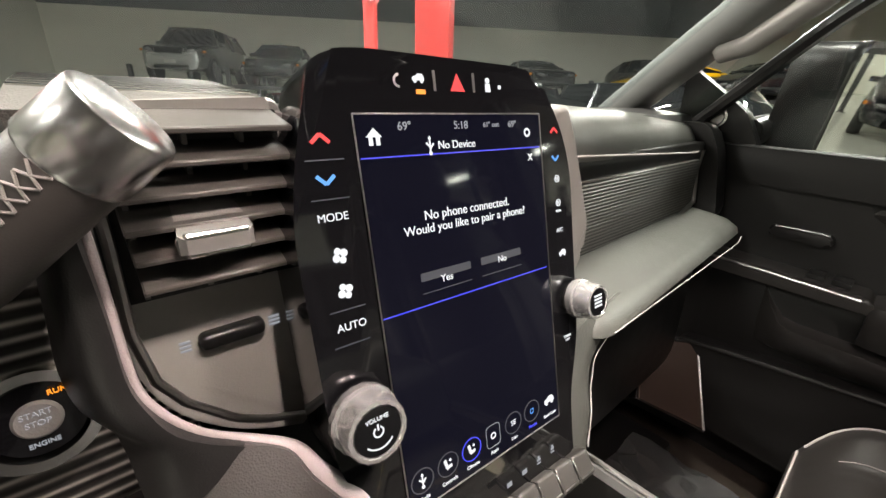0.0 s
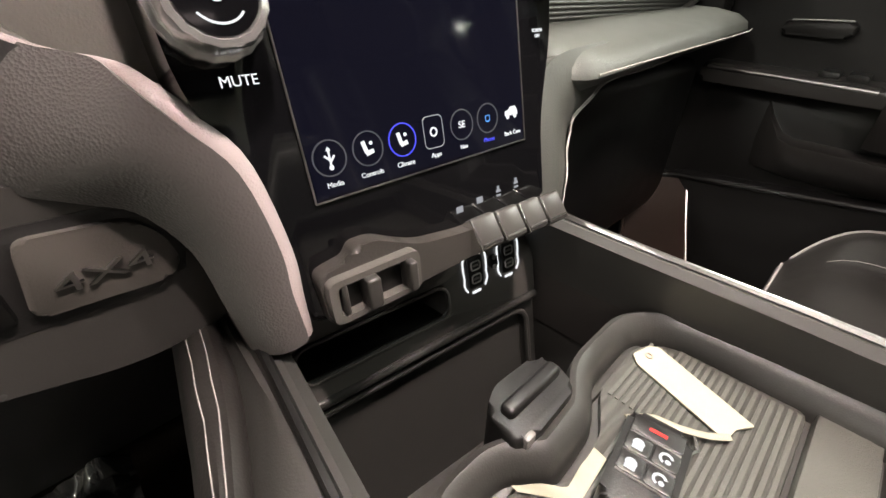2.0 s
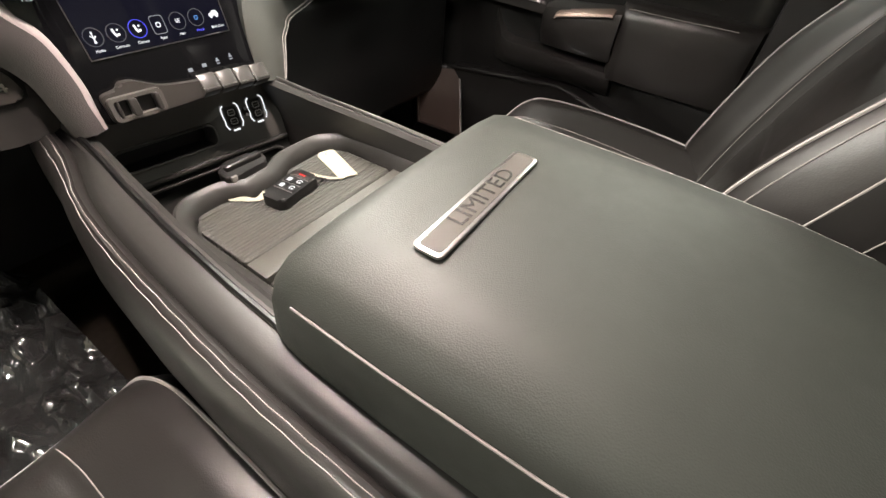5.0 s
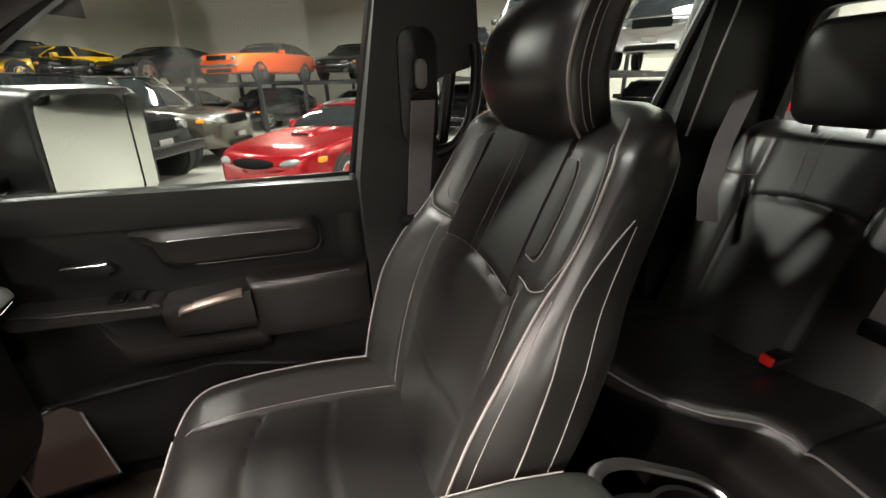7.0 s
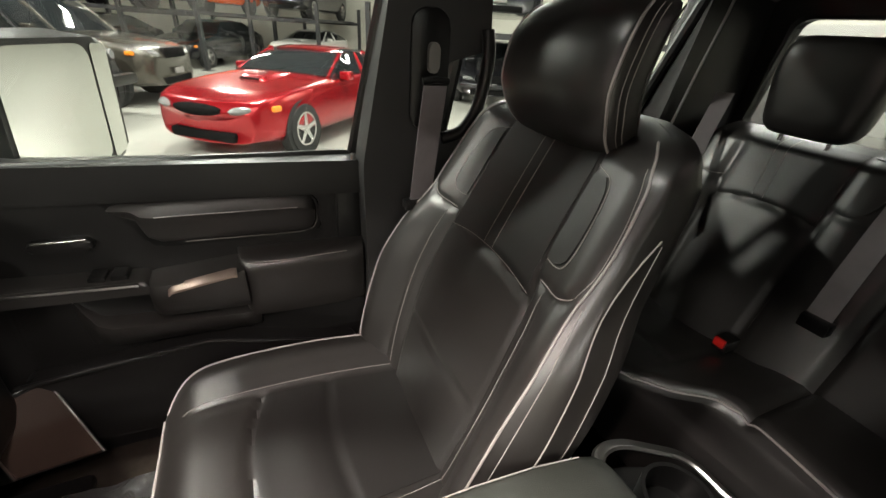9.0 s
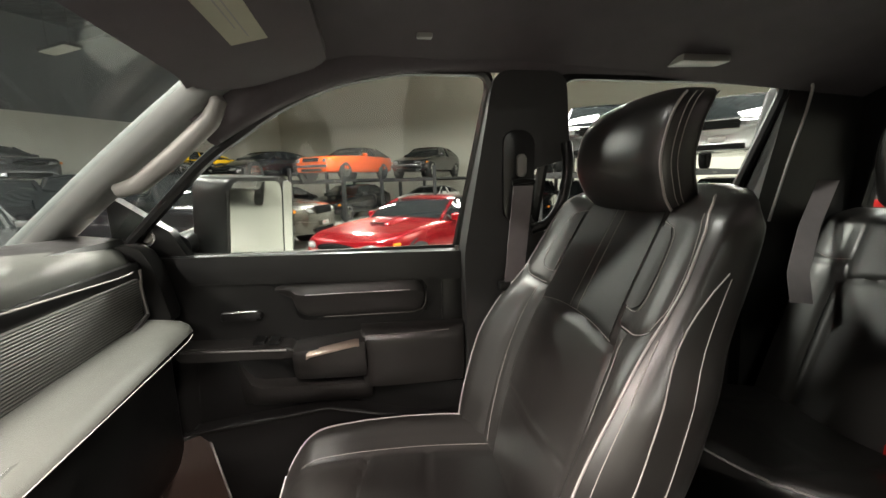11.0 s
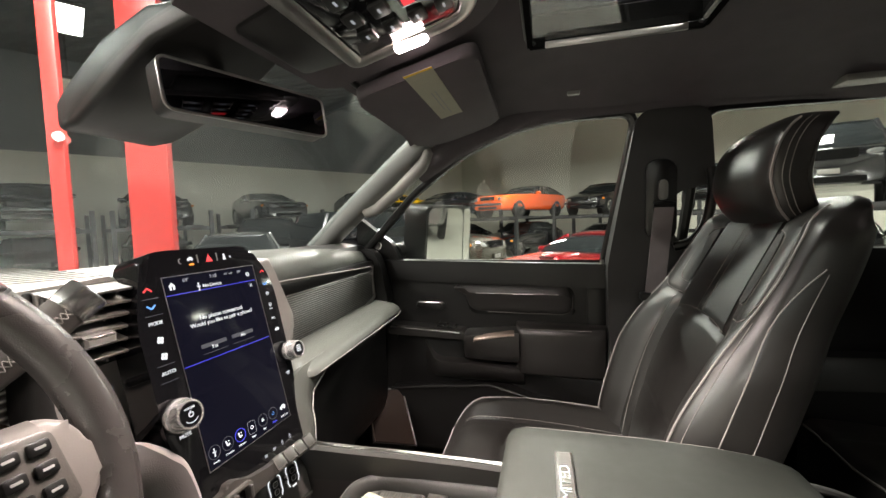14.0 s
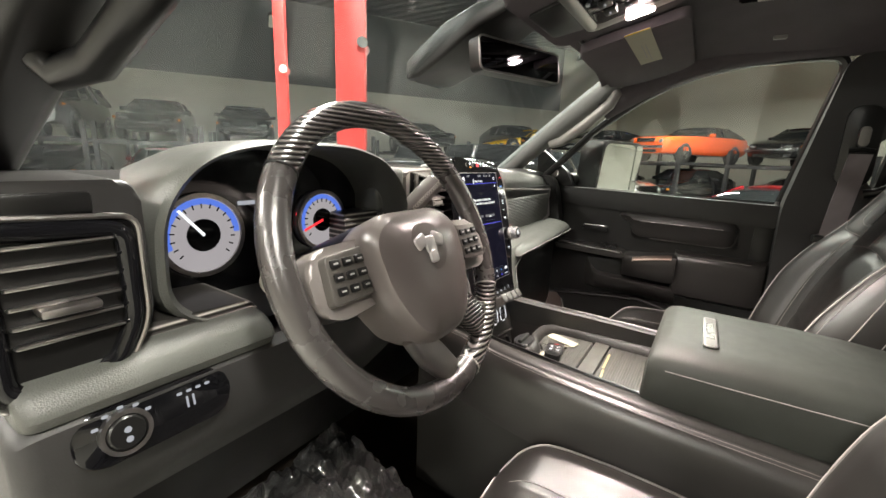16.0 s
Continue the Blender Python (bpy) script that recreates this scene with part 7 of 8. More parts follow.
def inset_profile(lo, hi, k=1.0):
    """The padded upper inset between two heights, creased at a third of its height."""
    h = hi - lo
    return [(0.0, hi + 0.003), (0.010 * k, hi), (0.0175 * k, hi - 0.10 * h), (0.0225 * k, hi - 0.27 * h), (0.0245 * k, hi - 0.33 * h), (0.0225 * k, hi - 0.37 * h), (0.0170 * k, hi - 0.55 * h), (0.0135 * k, hi - 0.80 * h), (0.0115 * k, lo + 0.005), (0.0080 * k, lo), (0.0, lo - 0.003)]


DOORG = material("satin_door_plastic", (0.026, 0.0242, 0.0232), 0.34, grain=0.08, grain_scale=700, rvar=0.03, spec=0.5)
part("upper_frame", dprism([(-0.170, 1.343), (-0.515, 1.347), (-0.556, 1.322), (-0.560, 1.250), (-0.528, 1.240), (-0.245, 1.238), (-0.215, 1.290)], 0.0, 0.006, 0.02, 0.003), HARD, door)
part("upper_inset", dloft([(-0.188, inset_profile(1.316, 1.322, 0.3)), (-0.194, inset_profile(1.312, 1.328, 0.6)), (-0.215, inset_profile(1.303, 1.333, 0.9)), (-0.228, inset_profile(1.298, 1.334)), (-0.240, inset_profile(1.262, 1.335)), (-0.262, inset_profile(1.251, 1.335)), (-0.35, inset_profile(1.250, 1.337)), (-0.45, inset_profile(1.250, 1.338)), (-0.510, inset_profile(1.250, 1.338)),
                             (-0.526, inset_profile(1.251, 1.335)), (-0.538, inset_profile(1.256, 1.328, 0.95)), (-0.546, inset_profile(1.264, 1.318, 0.8)), (-0.549, inset_profile(1.272, 1.310, 0.5))]), DOORG, door, "padded inset with its crease highlight laid on as a line")
# thin bars stand in for the highlights on the inset's lower edge and crease
part("inset_edge_highlight", dtube([(-0.30, 1.248, 0.010), (-0.42, 1.248, 0.010), (-0.522, 1.249, 0.010), (-0.542, 1.257, 0.010), (-0.551, 1.272, 0.008), (-0.552, 1.300, 0.008)], 0.0014), VENTG, door)
part("crest_highlight", dtube([(-0.262, 1.3085, 0.0248), (-0.35, 1.3095, 0.0248), (-0.45, 1.310, 0.0248), (-0.512, 1.310, 0.0246)], 0.0011), SATIN, door)
# door handle over a black plate that gives the recess its shade
part("handle_recess", dprism([(-0.030, 1.305), (-0.150, 1.310), (-0.195, 1.285), (-0.200, 1.235), (-0.160, 1.212), (-0.030, 1.215)], -0.002, 0.003, 0.02, 0.002), HARD, door)
hnd = part("handle", dprism([(-0.060, 1.272), (-0.150, 1.274), (-0.158, 1.262), (-0.150, 1.250), (-0.060, 1.252)], 0.003, 0.022, 0.008, 0.006, 4, 3), SOFT, door, "dark pull handle")
part("handle_edge", dtube([(-0.070, 1.273, 0.022), (-0.148, 1.274, 0.022)], 0.0025), CHROME, hnd)
# switch plate, armrest and pull
part("switch_shelf", dprism([(0.03, 1.205), (-0.225, 1.196), (-0.240, 1.168), (0.03, 1.172)], 0.0, 0.062, 0.010, 0.008, 4, 3), DOORG, door)
part("shelf_edge", dtube([(0.02, 1.197, 0.0615), (-0.215, 1.189, 0.0615)], 0.0028), SATIN, door, "satin edge of the switch shelf")
for y in (-0.150, -0.185):
    part("switch", dprism([(y + 0.013, 1.208), (y - 0.013, 1.207), (y - 0.013, 1.196), (y + 0.013, 1.196)], 0.014, 0.048, 0.003, 0.002), HARD, door)
part("pull", dloft([(y, [(0.0, t_), (0.05, t_), (0.072 * k, t_ - 0.006), (0.078 * k, t_ - 0.020), (0.074 * k, 1.135), (0.055 * k, 1.108), (0.0, 1.100)]) for y, t_, k in ((-0.228, 1.188, 0.82), (-0.240, 1.192, 0.95), (-0.30, 1.197, 1.0), (-0.38, 1.206, 1.0), (-0.398, 1.208, 0.95))]), DOORG, door)
part("pull_strip", dloft([(y, [(0.066, t_ - 0.002), (0.074, t_ - 0.004), (0.083, t_ - 0.010), (0.084, t_ - 0.014), (0.080, t_ - 0.016), (0.066, t_ - 0.012)]) for y, t_ in ((-0.262, 1.184), (-0.268, 1.189), (-0.32, 1.200), (-0.376, 1.211), (-0.384, 1.210))]), BRONZE, door, "bronze-tinted satin pull strip")
part("armrest", dloft([(y, [(0.0, 1.222), (0.40 * d_, 1.222), (0.75 * d_, 1.219), (0.93 * d_, 1.211), (d_, 1.197), (d_, 1.17), (0.92 * d_, 1.12), (0.70 * d_, 1.075), (0.0, 1.055)]) for y, d_ in ((-0.388, 0.040), (-0.392, 0.056), (-0.402, 0.066), (-0.42, 0.070), (-0.50, 0.068), (-0.58, 0.060), (-0.62, 0.052), (-0.638, 0.042), (-0.645, 0.026))]), LEATHER, door, "padded leather armrest")
part("armrest_seam", dtube([(-0.405, 1.2135, 0.062), (-0.43, 1.2145, 0.0655), (-0.50, 1.2145, 0.0635), (-0.60, 1.2145, 0.053)], 0.0009), THREAD, door)
part("lower_panel", dprism([(0.02, 1.165), (-0.375, 1.165), (-0.375, 1.06), (-0.645, 1.06), (-0.65, 0.98), (0.02, 0.95)], -0.005, 0.008, 0.02, 0.006), SOFT, door)
# black plate, the open pocket's shade put into its colour
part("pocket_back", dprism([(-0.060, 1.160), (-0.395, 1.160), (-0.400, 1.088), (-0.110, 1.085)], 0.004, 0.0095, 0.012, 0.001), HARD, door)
part("pocket_lip", dloft([(y, [(0.0, zz), (0.040 * k, zz), (0.050 * k, zz - 0.004), (0.052 * k, zz - 0.014), (0.030 * k, 1.035), (0.0, 1.02)]) for y, zz, k in ((-0.085, 1.150, 0.25), (-0.100, 1.125, 0.5), (-0.122, 1.100, 0.85), (-0.145, 1.094, 1.0), (-0.25, 1.093, 1.0), (-0.38, 1.090, 1.0), (-0.410, 1.085, 0.8))]), DOORG, door, "lip of the open door pocket")
part("map_pocket", dprism([(0.04, 0.985), (-0.32, 1.03), (-0.62, 0.96), (-0.62, 0.80), (0.04, 0.80)], 0.0, 0.05, 0.03, 0.012, 5, 3), SOFT, door)
part("pocket_lip", dtube([(0.04, 0.985, 0.052), (-0.30, 1.028, 0.052), (-0.60, 0.965, 0.052)], 0.005), SOFT, door)
# corner cover with the speaker ring
part("sail_cover", dprism([(0.155, 1.40), (-0.005, 1.402), (0.03, 1.47), (0.155, 1.56)], -0.03, 0.006, 0.01, 0.004), HARD, door)
SR = frame_at((door_x(0.08) - 0.008, 0.080, 1.460), (0, -1, 0), (0, 0, 1))
bm = BM()
ring_band(bm, SR, 0.0195, 0.0155, -0.004, 0.005, 28)
tw = part("tweeter_ring", bm, CHROME, door, "chrome speaker ring")
bm = BM()
disc(bm, SR, 0.0155, 0.013, -0.004, 0.002, 24, 0.001)
part("tweeter_grille", bm, SATIN, tw)
part("lock_knob", dtube([(-0.632, 1.40, 0.006), (-0.632, 1.412, 0.006)], 0.005), SATIN, door)


def side_glass(y0, y1, z0, z1, sx=1):
    bm = BM()
    sheet(bm, lambda u, v: Vector((sx * lerp(0.812, 0.727, v), lerp(lerp(y0[0], y0[1], v), lerp(y1[0], y1[1], v), u), lerp(z0, z1, v))), 4, 4, 0.004)
    return bm


part("window_pane", side_glass((0.22, -0.16), (-0.66, -0.73), 1.385, 1.825), GLASS, door)


def surround(pts, r, parent):
    bm = BM()
    P = rounded(pts, [0.05 if q[2] else 0.006 for q in [(a, b, z > 1.6) for a, b, z in [(p[0], p[1], p[1]) for p in pts]]], 6)
    tube(bm, [(lerp(0.806, 0.722, (z - 1.385) / 0.415) - 0.012, y, z) for y, z in P], r, 8, True)
    part("window_surround", bm, HARD, parent)


surround([(0.16, 1.402), (-0.642, 1.395), (-0.718, 1.812), (-0.50, 1.812), (-0.36, 1.785), (-0.24, 1.735), (-0.08, 1.63)], 0.013, door)
rdoor = thing("rear_door", (0.76, -1.2, 0.72), "black rear passenger door panel", "door")
part("panel", dprism([(-0.86, 0.76), (-0.86, 1.415), (-1.45, 1.420), (-1.45, 0.76)], -0.06, 0.0, 0.01, 0.0), SOFT, rdoor)
part("window_ledge", dprism([(-0.86, 1.38), (-0.86, 1.438), (-1.42, 1.440), (-1.42, 1.375)], -0.05, 0.012, 0.01, 0.008), SOFT, rdoor)
part("armrest", dprism([(-0.95, 1.17), (-1.35, 1.18), (-1.38, 1.10), (-0.95, 1.08)], 0.0, 0.055, 0.02, 0.012), LEATHER, rdoor)
part("window_pane", side_glass((-0.74, -0.74), (-1.46, -1.53), 1.41, 1.82), GLASS, rdoor)
surround([(-0.845, 1.430), (-1.415, 1.430), (-1.512, 1.803), (-0.875, 1.808)], 0.014, rdoor)
part("window_edge", dtube([(-1.475, 1.44, 0.045), (-1.510, 1.60, 0.050), (-1.540, 1.72, 0.055), (-1.545, 1.775, 0.060), (-1.535, 1.800, 0.062)], 0.0035), SATIN, rdoor, "pale weather strip behind the rear window")
bm = BM()
for s in (-1,):
    box(bm, -0.80, -0.745, -1.76, -0.86, 0.66, 1.42)
    box(bm, -0.80, -0.745, -1.76, -0.64, 0.62, 0.80)
solid("wall_left", bm, SOFT, "dark driver-side lower body behind the open door", smooth=False)
# out of view; added to hold back light from the cab's rear
solid("window_3", side_glass((-0.74, -0.74), (-1.46, -1.53), 1.40, 1.83, -1), REARG, "unseen driver-side rear pane, tinted to cut light into the cab")
bm = BM()
box(bm, 0.80, 0.86, -1.76, 0.40, 0.55, 1.37)
box(bm, -0.86, -0.80, -1.76, -0.64, 0.55, 1.40)
solid("body_side", bm, STEEL, "dark outer body side of the truck", smooth=False)

# fuse cover on the cowl side, beyond the passenger footwell
kick = thing("cowl_side_cover", (0.74, 0.05, 0.80), "brown-reflecting satin cover in the passenger footwell", "cover")
KICKM = material("brown_satin_cover", (0.030, 0.018, 0.014), 0.45, 0.0, var=0.1, rvar=0.06, spec=0.12)
KQ = [Vector(p) for p in ((0.674, 0.085, 0.989), (0.757, -0.004, 0.984), (0.672, -0.078, 0.838), (0.650, 0.055, 0.846))]
KC = sum(KQ, Vector()) / 4
KN = (KQ[1] - KQ[0]).cross(KQ[3] - KQ[0]).normalized()
if KN.x > 0:
    KN = -KN
bm = BM()
loft(bm, [[KC + (p - KC) * k + KN * d_ for p in KQ] for k, d_ in ((1.0, -0.012), (1.0, -0.003), (0.965, 0.0))])
part("face", bm, KICKM, kick, "brown satin face")
bm = BM()
loft(bm, [[KC + (p - KC) * k + KN * d_ + Vector(o) for p in KQ] for k, d_, o in ((1.04, -0.006, (0, 0, 0)), (1.10, -0.016, (0, 0, 0)), (1.12, -0.05, (0.02, 0.02, -0.04)), (1.0, -0.05, (0.08, 0.05, -0.10)))])
part("housing", bm, HARD, kick)
for a_, b_, m_ in ((1, 2, SATIN), (0, 3, BRONZE), (0, 1, HARD)):
    bm = BM()
    tube(bm, [KC + (KQ[a_] - KC) * 0.985, KC + (KQ[b_] - KC) * 0.985], 0.0026, 8)
    part("edge", bm, m_, kick)
bm = BM()
box(bm, 0.16, 0.72, -0.02, 0.30, FLOOR, FLOOR + 0.03, 0.01)
solid("floor_mat", bm, HARD, "black rubber floor mat in the passenger footwell", "mat", kind="")

# crumpled clear film over the driver's footwell
film = thing("floor_film", (-0.45, -0.05, FLOOR), "crumpled clear plastic film over the driver's carpet", "plastic film")
bm = BM()
noise.seed_set(4)


def crumple(u, v):
    x, y = lerp(-0.68, -0.24, u), lerp(-0.30, 0.22, v)
    n = noise.noise((x * 11, y * 11, 0.3)) * 0.6 + noise.noise((x * 27, y * 27, 2.1)) * 0.35 + abs(noise.noise((x * 18, y * 9, 5.0))) * 0.8 + abs(noise.noise((x * 48, y * 40, 1.0))) * 0.35
    return Vector((x, y, FLOOR + 0.075 + 0.055 * n + 0.30 * max(0, y - 0.02)))


sheet(bm, crumple, 70, 78, 0.001)
part("sheet", bm, FILM, film)
film2 = thing("floor_film", (0.45, 0.0, FLOOR), "dark shiny plastic film over the passenger's footwell floor", "plastic film")
bm = BM()
sheet(bm, lambda u, v: Vector((lerp(0.19, 0.66, u), lerp(-0.28, 0.05, v), FLOOR + 0.045 + 0.020 * noise.noise((u * 3, v * 3, 7)) + 0.010 * noise.noise((u * 9, v * 7, 3)))), 30, 24, 0.001)
part("sheet", bm, FILM, film2)

# ---- overhead ----
ohc = thing("overhead_console", (0, -0.27, 1.82), "dark overhead console with lit map lamps and a satin loop", "overhead console")


def oz(y):
    return ramp(y, [(-0.44, 1.858), (-0.38, 1.838), (-0.28, 1.812), (-0.16, 1.785), (-0.08, 1.770)])


def on_roof(bm):
    for v in bm.verts:
        v.co.z = oz(v.co.y) - v.co.z
    return bm


bm = BM()
prism(bm, rounded([(-0.125, -0.425), (0.125, -0.425), (0.155, -0.33), (0.160, -0.11), (-0.160, -0.11), (-0.155, -0.33)], [0.05, 0.05, 0.05, 0.02, 0.02, 0.05], 6), -0.06, 0.010, None, 0.008, 3)
part("housing", on_roof(bm), ROOF, ohc)
OC = -0.005
bm = BM()
loop_pts = rounded([(OC - 0.098, -0.385), (OC + 0.098, -0.385), (OC + 0.108, -0.20), (OC - 0.108, -0.20)], [0.045, 0.045, 0.01, 0.01], 6)
tube(bm, [(x, y, 0.012) for x, y in loop_pts], 0.012, 10, True, 0.0045)
part("loop", on_roof(bm), SATIN, ohc, "satin metal loop")
bm = BM()
prism(bm, rounded([(OC - 0.085, -0.372), (OC + 0.085, -0.372), (OC + 0.09, -0.215), (OC - 0.09, -0.215)], [0.035, 0.035, 0.006, 0.006], 5), 0.006, 0.013, None, 0.002)
part("key_field", on_roof(bm), GLOSS, ohc)
for s in (-1, 1):
    bm = BM()
    prism(bm, rrect(0.020, 0.052, 0.006, 3, OC + s * 0.103, -0.290), 0.010, 0.020, None, 0.005, 3)
    part("map_lamp", on_roof(bm), WARM, ohc, "lit map lamp lens")
    bm = BM()
    prism(bm, rrect(0.026, 0.072, 0.004, 3, OC + s * 0.102, -0.235), 0.008, 0.012, None, 0.002)
    part("lamp_bezel", on_roof(bm), GREY, ohc)
for i in range(3):
    for j in range(4):
        bm = BM()
        x, y = OC - 0.045 + i * 0.045, -0.355 + j * 0.036
        mat = BLUEMARK if (i, j) == (0, 1) else (REDMARK if (i, j) == (1, 1) else HARD)
        prism(bm, rrect(0.030, 0.022, 0.004, 3, x, y), 0.012, 0.0155, None, 0.001)
        ky = part("key", on_roof(bm), HARD, ohc)
        bm = BM()
        prism(bm, rrect(0.022 if mat is not HARD else 0.010, 0.014 if mat is not HARD else 0.003, 0.001, 2, x, y), 0.0155, 0.0160)
        part("key_mark", on_roof(bm), mat if mat is not HARD else DIMWHITE, ky)
bm = BM()
prism(bm, rounded([(-0.085, -0.195), (0.085, -0.195), (0.075, -0.125), (-0.075, -0.125)], 0.012, 3), 0.006, 0.014, None, 0.003)
part("glasses_lid", on_roof(bm), SOFT, ohc)


def on_visor(bm):
    for v in bm.verts:
        v.co.z = oz(v.co.y) - v.co.z - 0.0167 * max(0, (abs(v.co.x) - 0.185) / 0.415)
    return bm


def visor_(s, label):
    t = thing("sun_visor", (s * 0.40, -0.2, 1.80), label, "sun visor", "sun visors")
    bm = BM()
    prism(bm, rounded([(s * 0.185, -0.372), (s * 0.600, -0.366), (s * 0.625, -0.22), (s * 0.600, -0.145), (s * 0.190, -0.145)], 0.03, 5), 0.004, 0.026, None, 0.009, 3)
    for v in bm.verts:
        v.co.z = oz(v.co.y) - v.co.z - 0.0167 * max(0, (abs(v.co.x) - 0.185) / 0.415)
    part("board", bm, ROOF, t)
    bm = BM()
    tube(bm, [(s * 0.62, -0.16, 1.775), (s * 0.40, -0.150, 1.780), (s * 0.17, -0.152, 1.785)], 0.006, 8)
    part("rod", bm, HARD, t)
    bm = BM()
    x0, x1, y1 = (0.170, 0.425, -0.250) if s > 0 else (-0.50, -0.288, -0.238)
    prism(bm, [(x0, -0.300), (x1, -0.300), (x1, y1), (x0, y1)], 0.026, 0.0268)
    for v in bm.verts:
        v.co.z = oz(v.co.y) - v.co.z - 0.0167 * max(0, (abs(v.co.x) - 0.185) / 0.415)
    lb = part("warning_label", bm, PAPER, t, "pale printed warning label")
    bm = BM()
    prism(bm, [(x0, -0.300), (x1, -0.300), (x1, -0.288), (x0, -0.288)] if s < 0 else [(x0, -0.300), (x0 + 0.007, -0.300), (x0 + 0.007, y1), (x0, y1)], 0.0269, 0.0272)
    part("label_band", on_visor(bm), YELLOW, lb)
    for i in range(5 if s < 0 else 2):
        x2 = x1 - 0.02 - 0.03 * (i % 2)
        bm = BM()
        prism(bm, [(x0 + 0.10, -0.280 + i * 0.008), (x2, -0.280 + i * 0.008), (x2, -0.278 + i * 0.008), (x0 + 0.10, -0.278 + i * 0.008)], 0.0269, 0.0270)
        part("print_line", on_visor(bm), GREY, lb)
    return t


visor_(1, "dark cloth sun visor with a pale warning label, folded up")
dv = visor_(-1, "dark cloth driver's sun visor folded up with a yellow-edged label")


bm = BM()
prism(bm, [(-0.268 + 0.038 * x + 0.012 * y, -0.316 + 0.020 * y) for x, y in circle(1, 28)], 0.022, 0.031, None, 0.003, 3)
pod_ = part("button_pod", on_visor(bm), HARD, dv, "dark oval remote button pod")
for x, w_ in ((-0.281, 0.003), (-0.268, 0.005), (-0.254, 0.007)):
    bm = BM()
    prism(bm, rrect(w_, 0.0022, 0.0006, 2, x, -0.314), 0.031, 0.0314)
    part("button_mark", on_visor(bm), DIMWHITE, pod_)
for x, y in ((0.64, -1.18), (0.60, -0.55)):
    t = thing("roof_lamp", (x, y, 1.84), "unlit pale lamp lens at the roof's side", "lamp")
    bm = BM()
    box(bm, x - 0.03, x + 0.03, y - 0.06, y + 0.06, roof_z(x, y) - 0.010, roof_z(x, y) + 0.006, 0.004) if y < -1 else box(bm, x - 0.008, x + 0.008, y - 0.015, y + 0.015, roof_z(x, y) - 0.008, roof_z(x, y) + 0.006, 0.003)
    part("lens", bm, GREY, t)
t = thing("dome_lamp", (0.06, -1.36, 1.85), "lit pale dome lamp strip in the rear headliner", "lamp")
bm = BM()
box(bm, -0.10, 0.125, -1.375, -1.345, 1.838, 1.856, 0.004)
part("lens", bm, glow("dome_glow", (1.0, 0.82, 0.78), 1.6), t)

mir = thing("rear_view_mirror", (0.07, -0.03, 1.73), "black frameless rear view mirror on the windshield", "mirror")
MM = frame_at((0.012, -0.083, 1.712), (0.93, -0.36, -0.03), (0.02, 0.12, 1))
bm = BM()
prism(bm, rounded([(-0.122, 0.028), (0.118, 0.034), (0.122, -0.030), (-0.116, -0.038)], 0.012, 4), -0.03, 0.0, MM, 0.004, 3)
part("housing", bm, HARD, mir)
bm = BM()
prism(bm, rounded([(-0.119, 0.025), (0.115, 0.031), (0.119, -0.027), (-0.113, -0.035)], 0.010, 4), 0.0, 0.001, MM)
part("mirror_glass", bm, material("dim_mirror", (0.10, 0.10, 0.11), 0.03, 1.0, var=0.02), mir, "dimmed mirror glass")
bm = BM()
tube(bm, [MM @ Vector((x, y, 0.0005)) for x, y in rounded([(-0.121, 0.027), (0.117, 0.033), (0.121, -0.029), (-0.115, -0.037)], 0.012, 4)], 0.0022, 6, True)
part("mirror_edge", bm, SATIN, mir, "thin bright edge")
bm = BM()
tube(bm, [MM @ Vector((-0.01, 0, -0.02)), Vector((0.012, -0.03, 1.742)), Vector((0.01, 0.01, 1.770))], [0.014, 0.012, 0.02], 10)
part("stem", bm, HARD, mir)
bm = BM()
loft(bm, [[Vector((x0 + x, y, z + zz)) for x, zz in rrect(w, h, 0.008, 4)] for x0, y, z, w, h in ((-0.01, -0.09, 1.796, 0.15, 0.024), (-0.01, -0.03, 1.778, 0.18, 0.046), (-0.01, 0.05, 1.742, 0.17, 0.066), (-0.01, 0.12, 1.708, 0.15, 0.060), (-0.01, 0.155, 1.694, 0.14, 0.040))])
part("sensor_housing", bm, SOFT, mir, "ribbed black sensor housing")

# outside mirror beyond the passenger window
om = thing("door_mirror", (0.98, -0.02, 1.40), "large black door mirror with a pale reflection", "mirror")
OMM = frame_at((0.945, -0.135, 1.452), (0.91, -0.41, 0), (0, -0.10, 1))
bm = BM()
prism(bm, rounded([(-0.130, 0.140), (0.130, 0.140), (0.136, -0.115), (-0.136, -0.115)], 0.035, 5), -0.10, 0.0, OMM, 0.015, 4)
part("housing", bm, HARD, om)
bm = BM()
prism(bm, rounded([(-0.122, 0.130), (0.074, 0.130), (0.082, -0.104), (-0.128, -0.104)], 0.036, 6), 0.0, 0.002, OMM)
part("mirror_glass", bm, MIRROR, om)
bm = BM()
prism(bm, rounded([(0.080, 0.130), (0.122, 0.126), (0.127, -0.090), (0.088, -0.104)], 0.012, 5), 0.0, 0.002, OMM)
part("wide_mirror", bm, MIRROR, om)
bm = BM()
tube(bm, [(0.82, 0.03, 1.43), (0.93, 0.02, 1.44)], 0.03, 10)
part("arm", bm, HARD, om)

# ---- cars and lifts in the hall ----
TYRE = material("black_tyre", (0.012, 0.012, 0.012), 0.8, grain=0.3, grain_scale=80)
RIM = material("alloy_rim", (0.55, 0.55, 0.55), 0.25, 1.0, var=0.05)
DARKRIM = material("dark_alloy_rim", (0.05, 0.05, 0.05), 0.3, 0.8, var=0.05)
CARGLASS = material("dark_car_glass", (0.012, 0.014, 0.015), 0.04, spec=0.8, var=0.05)
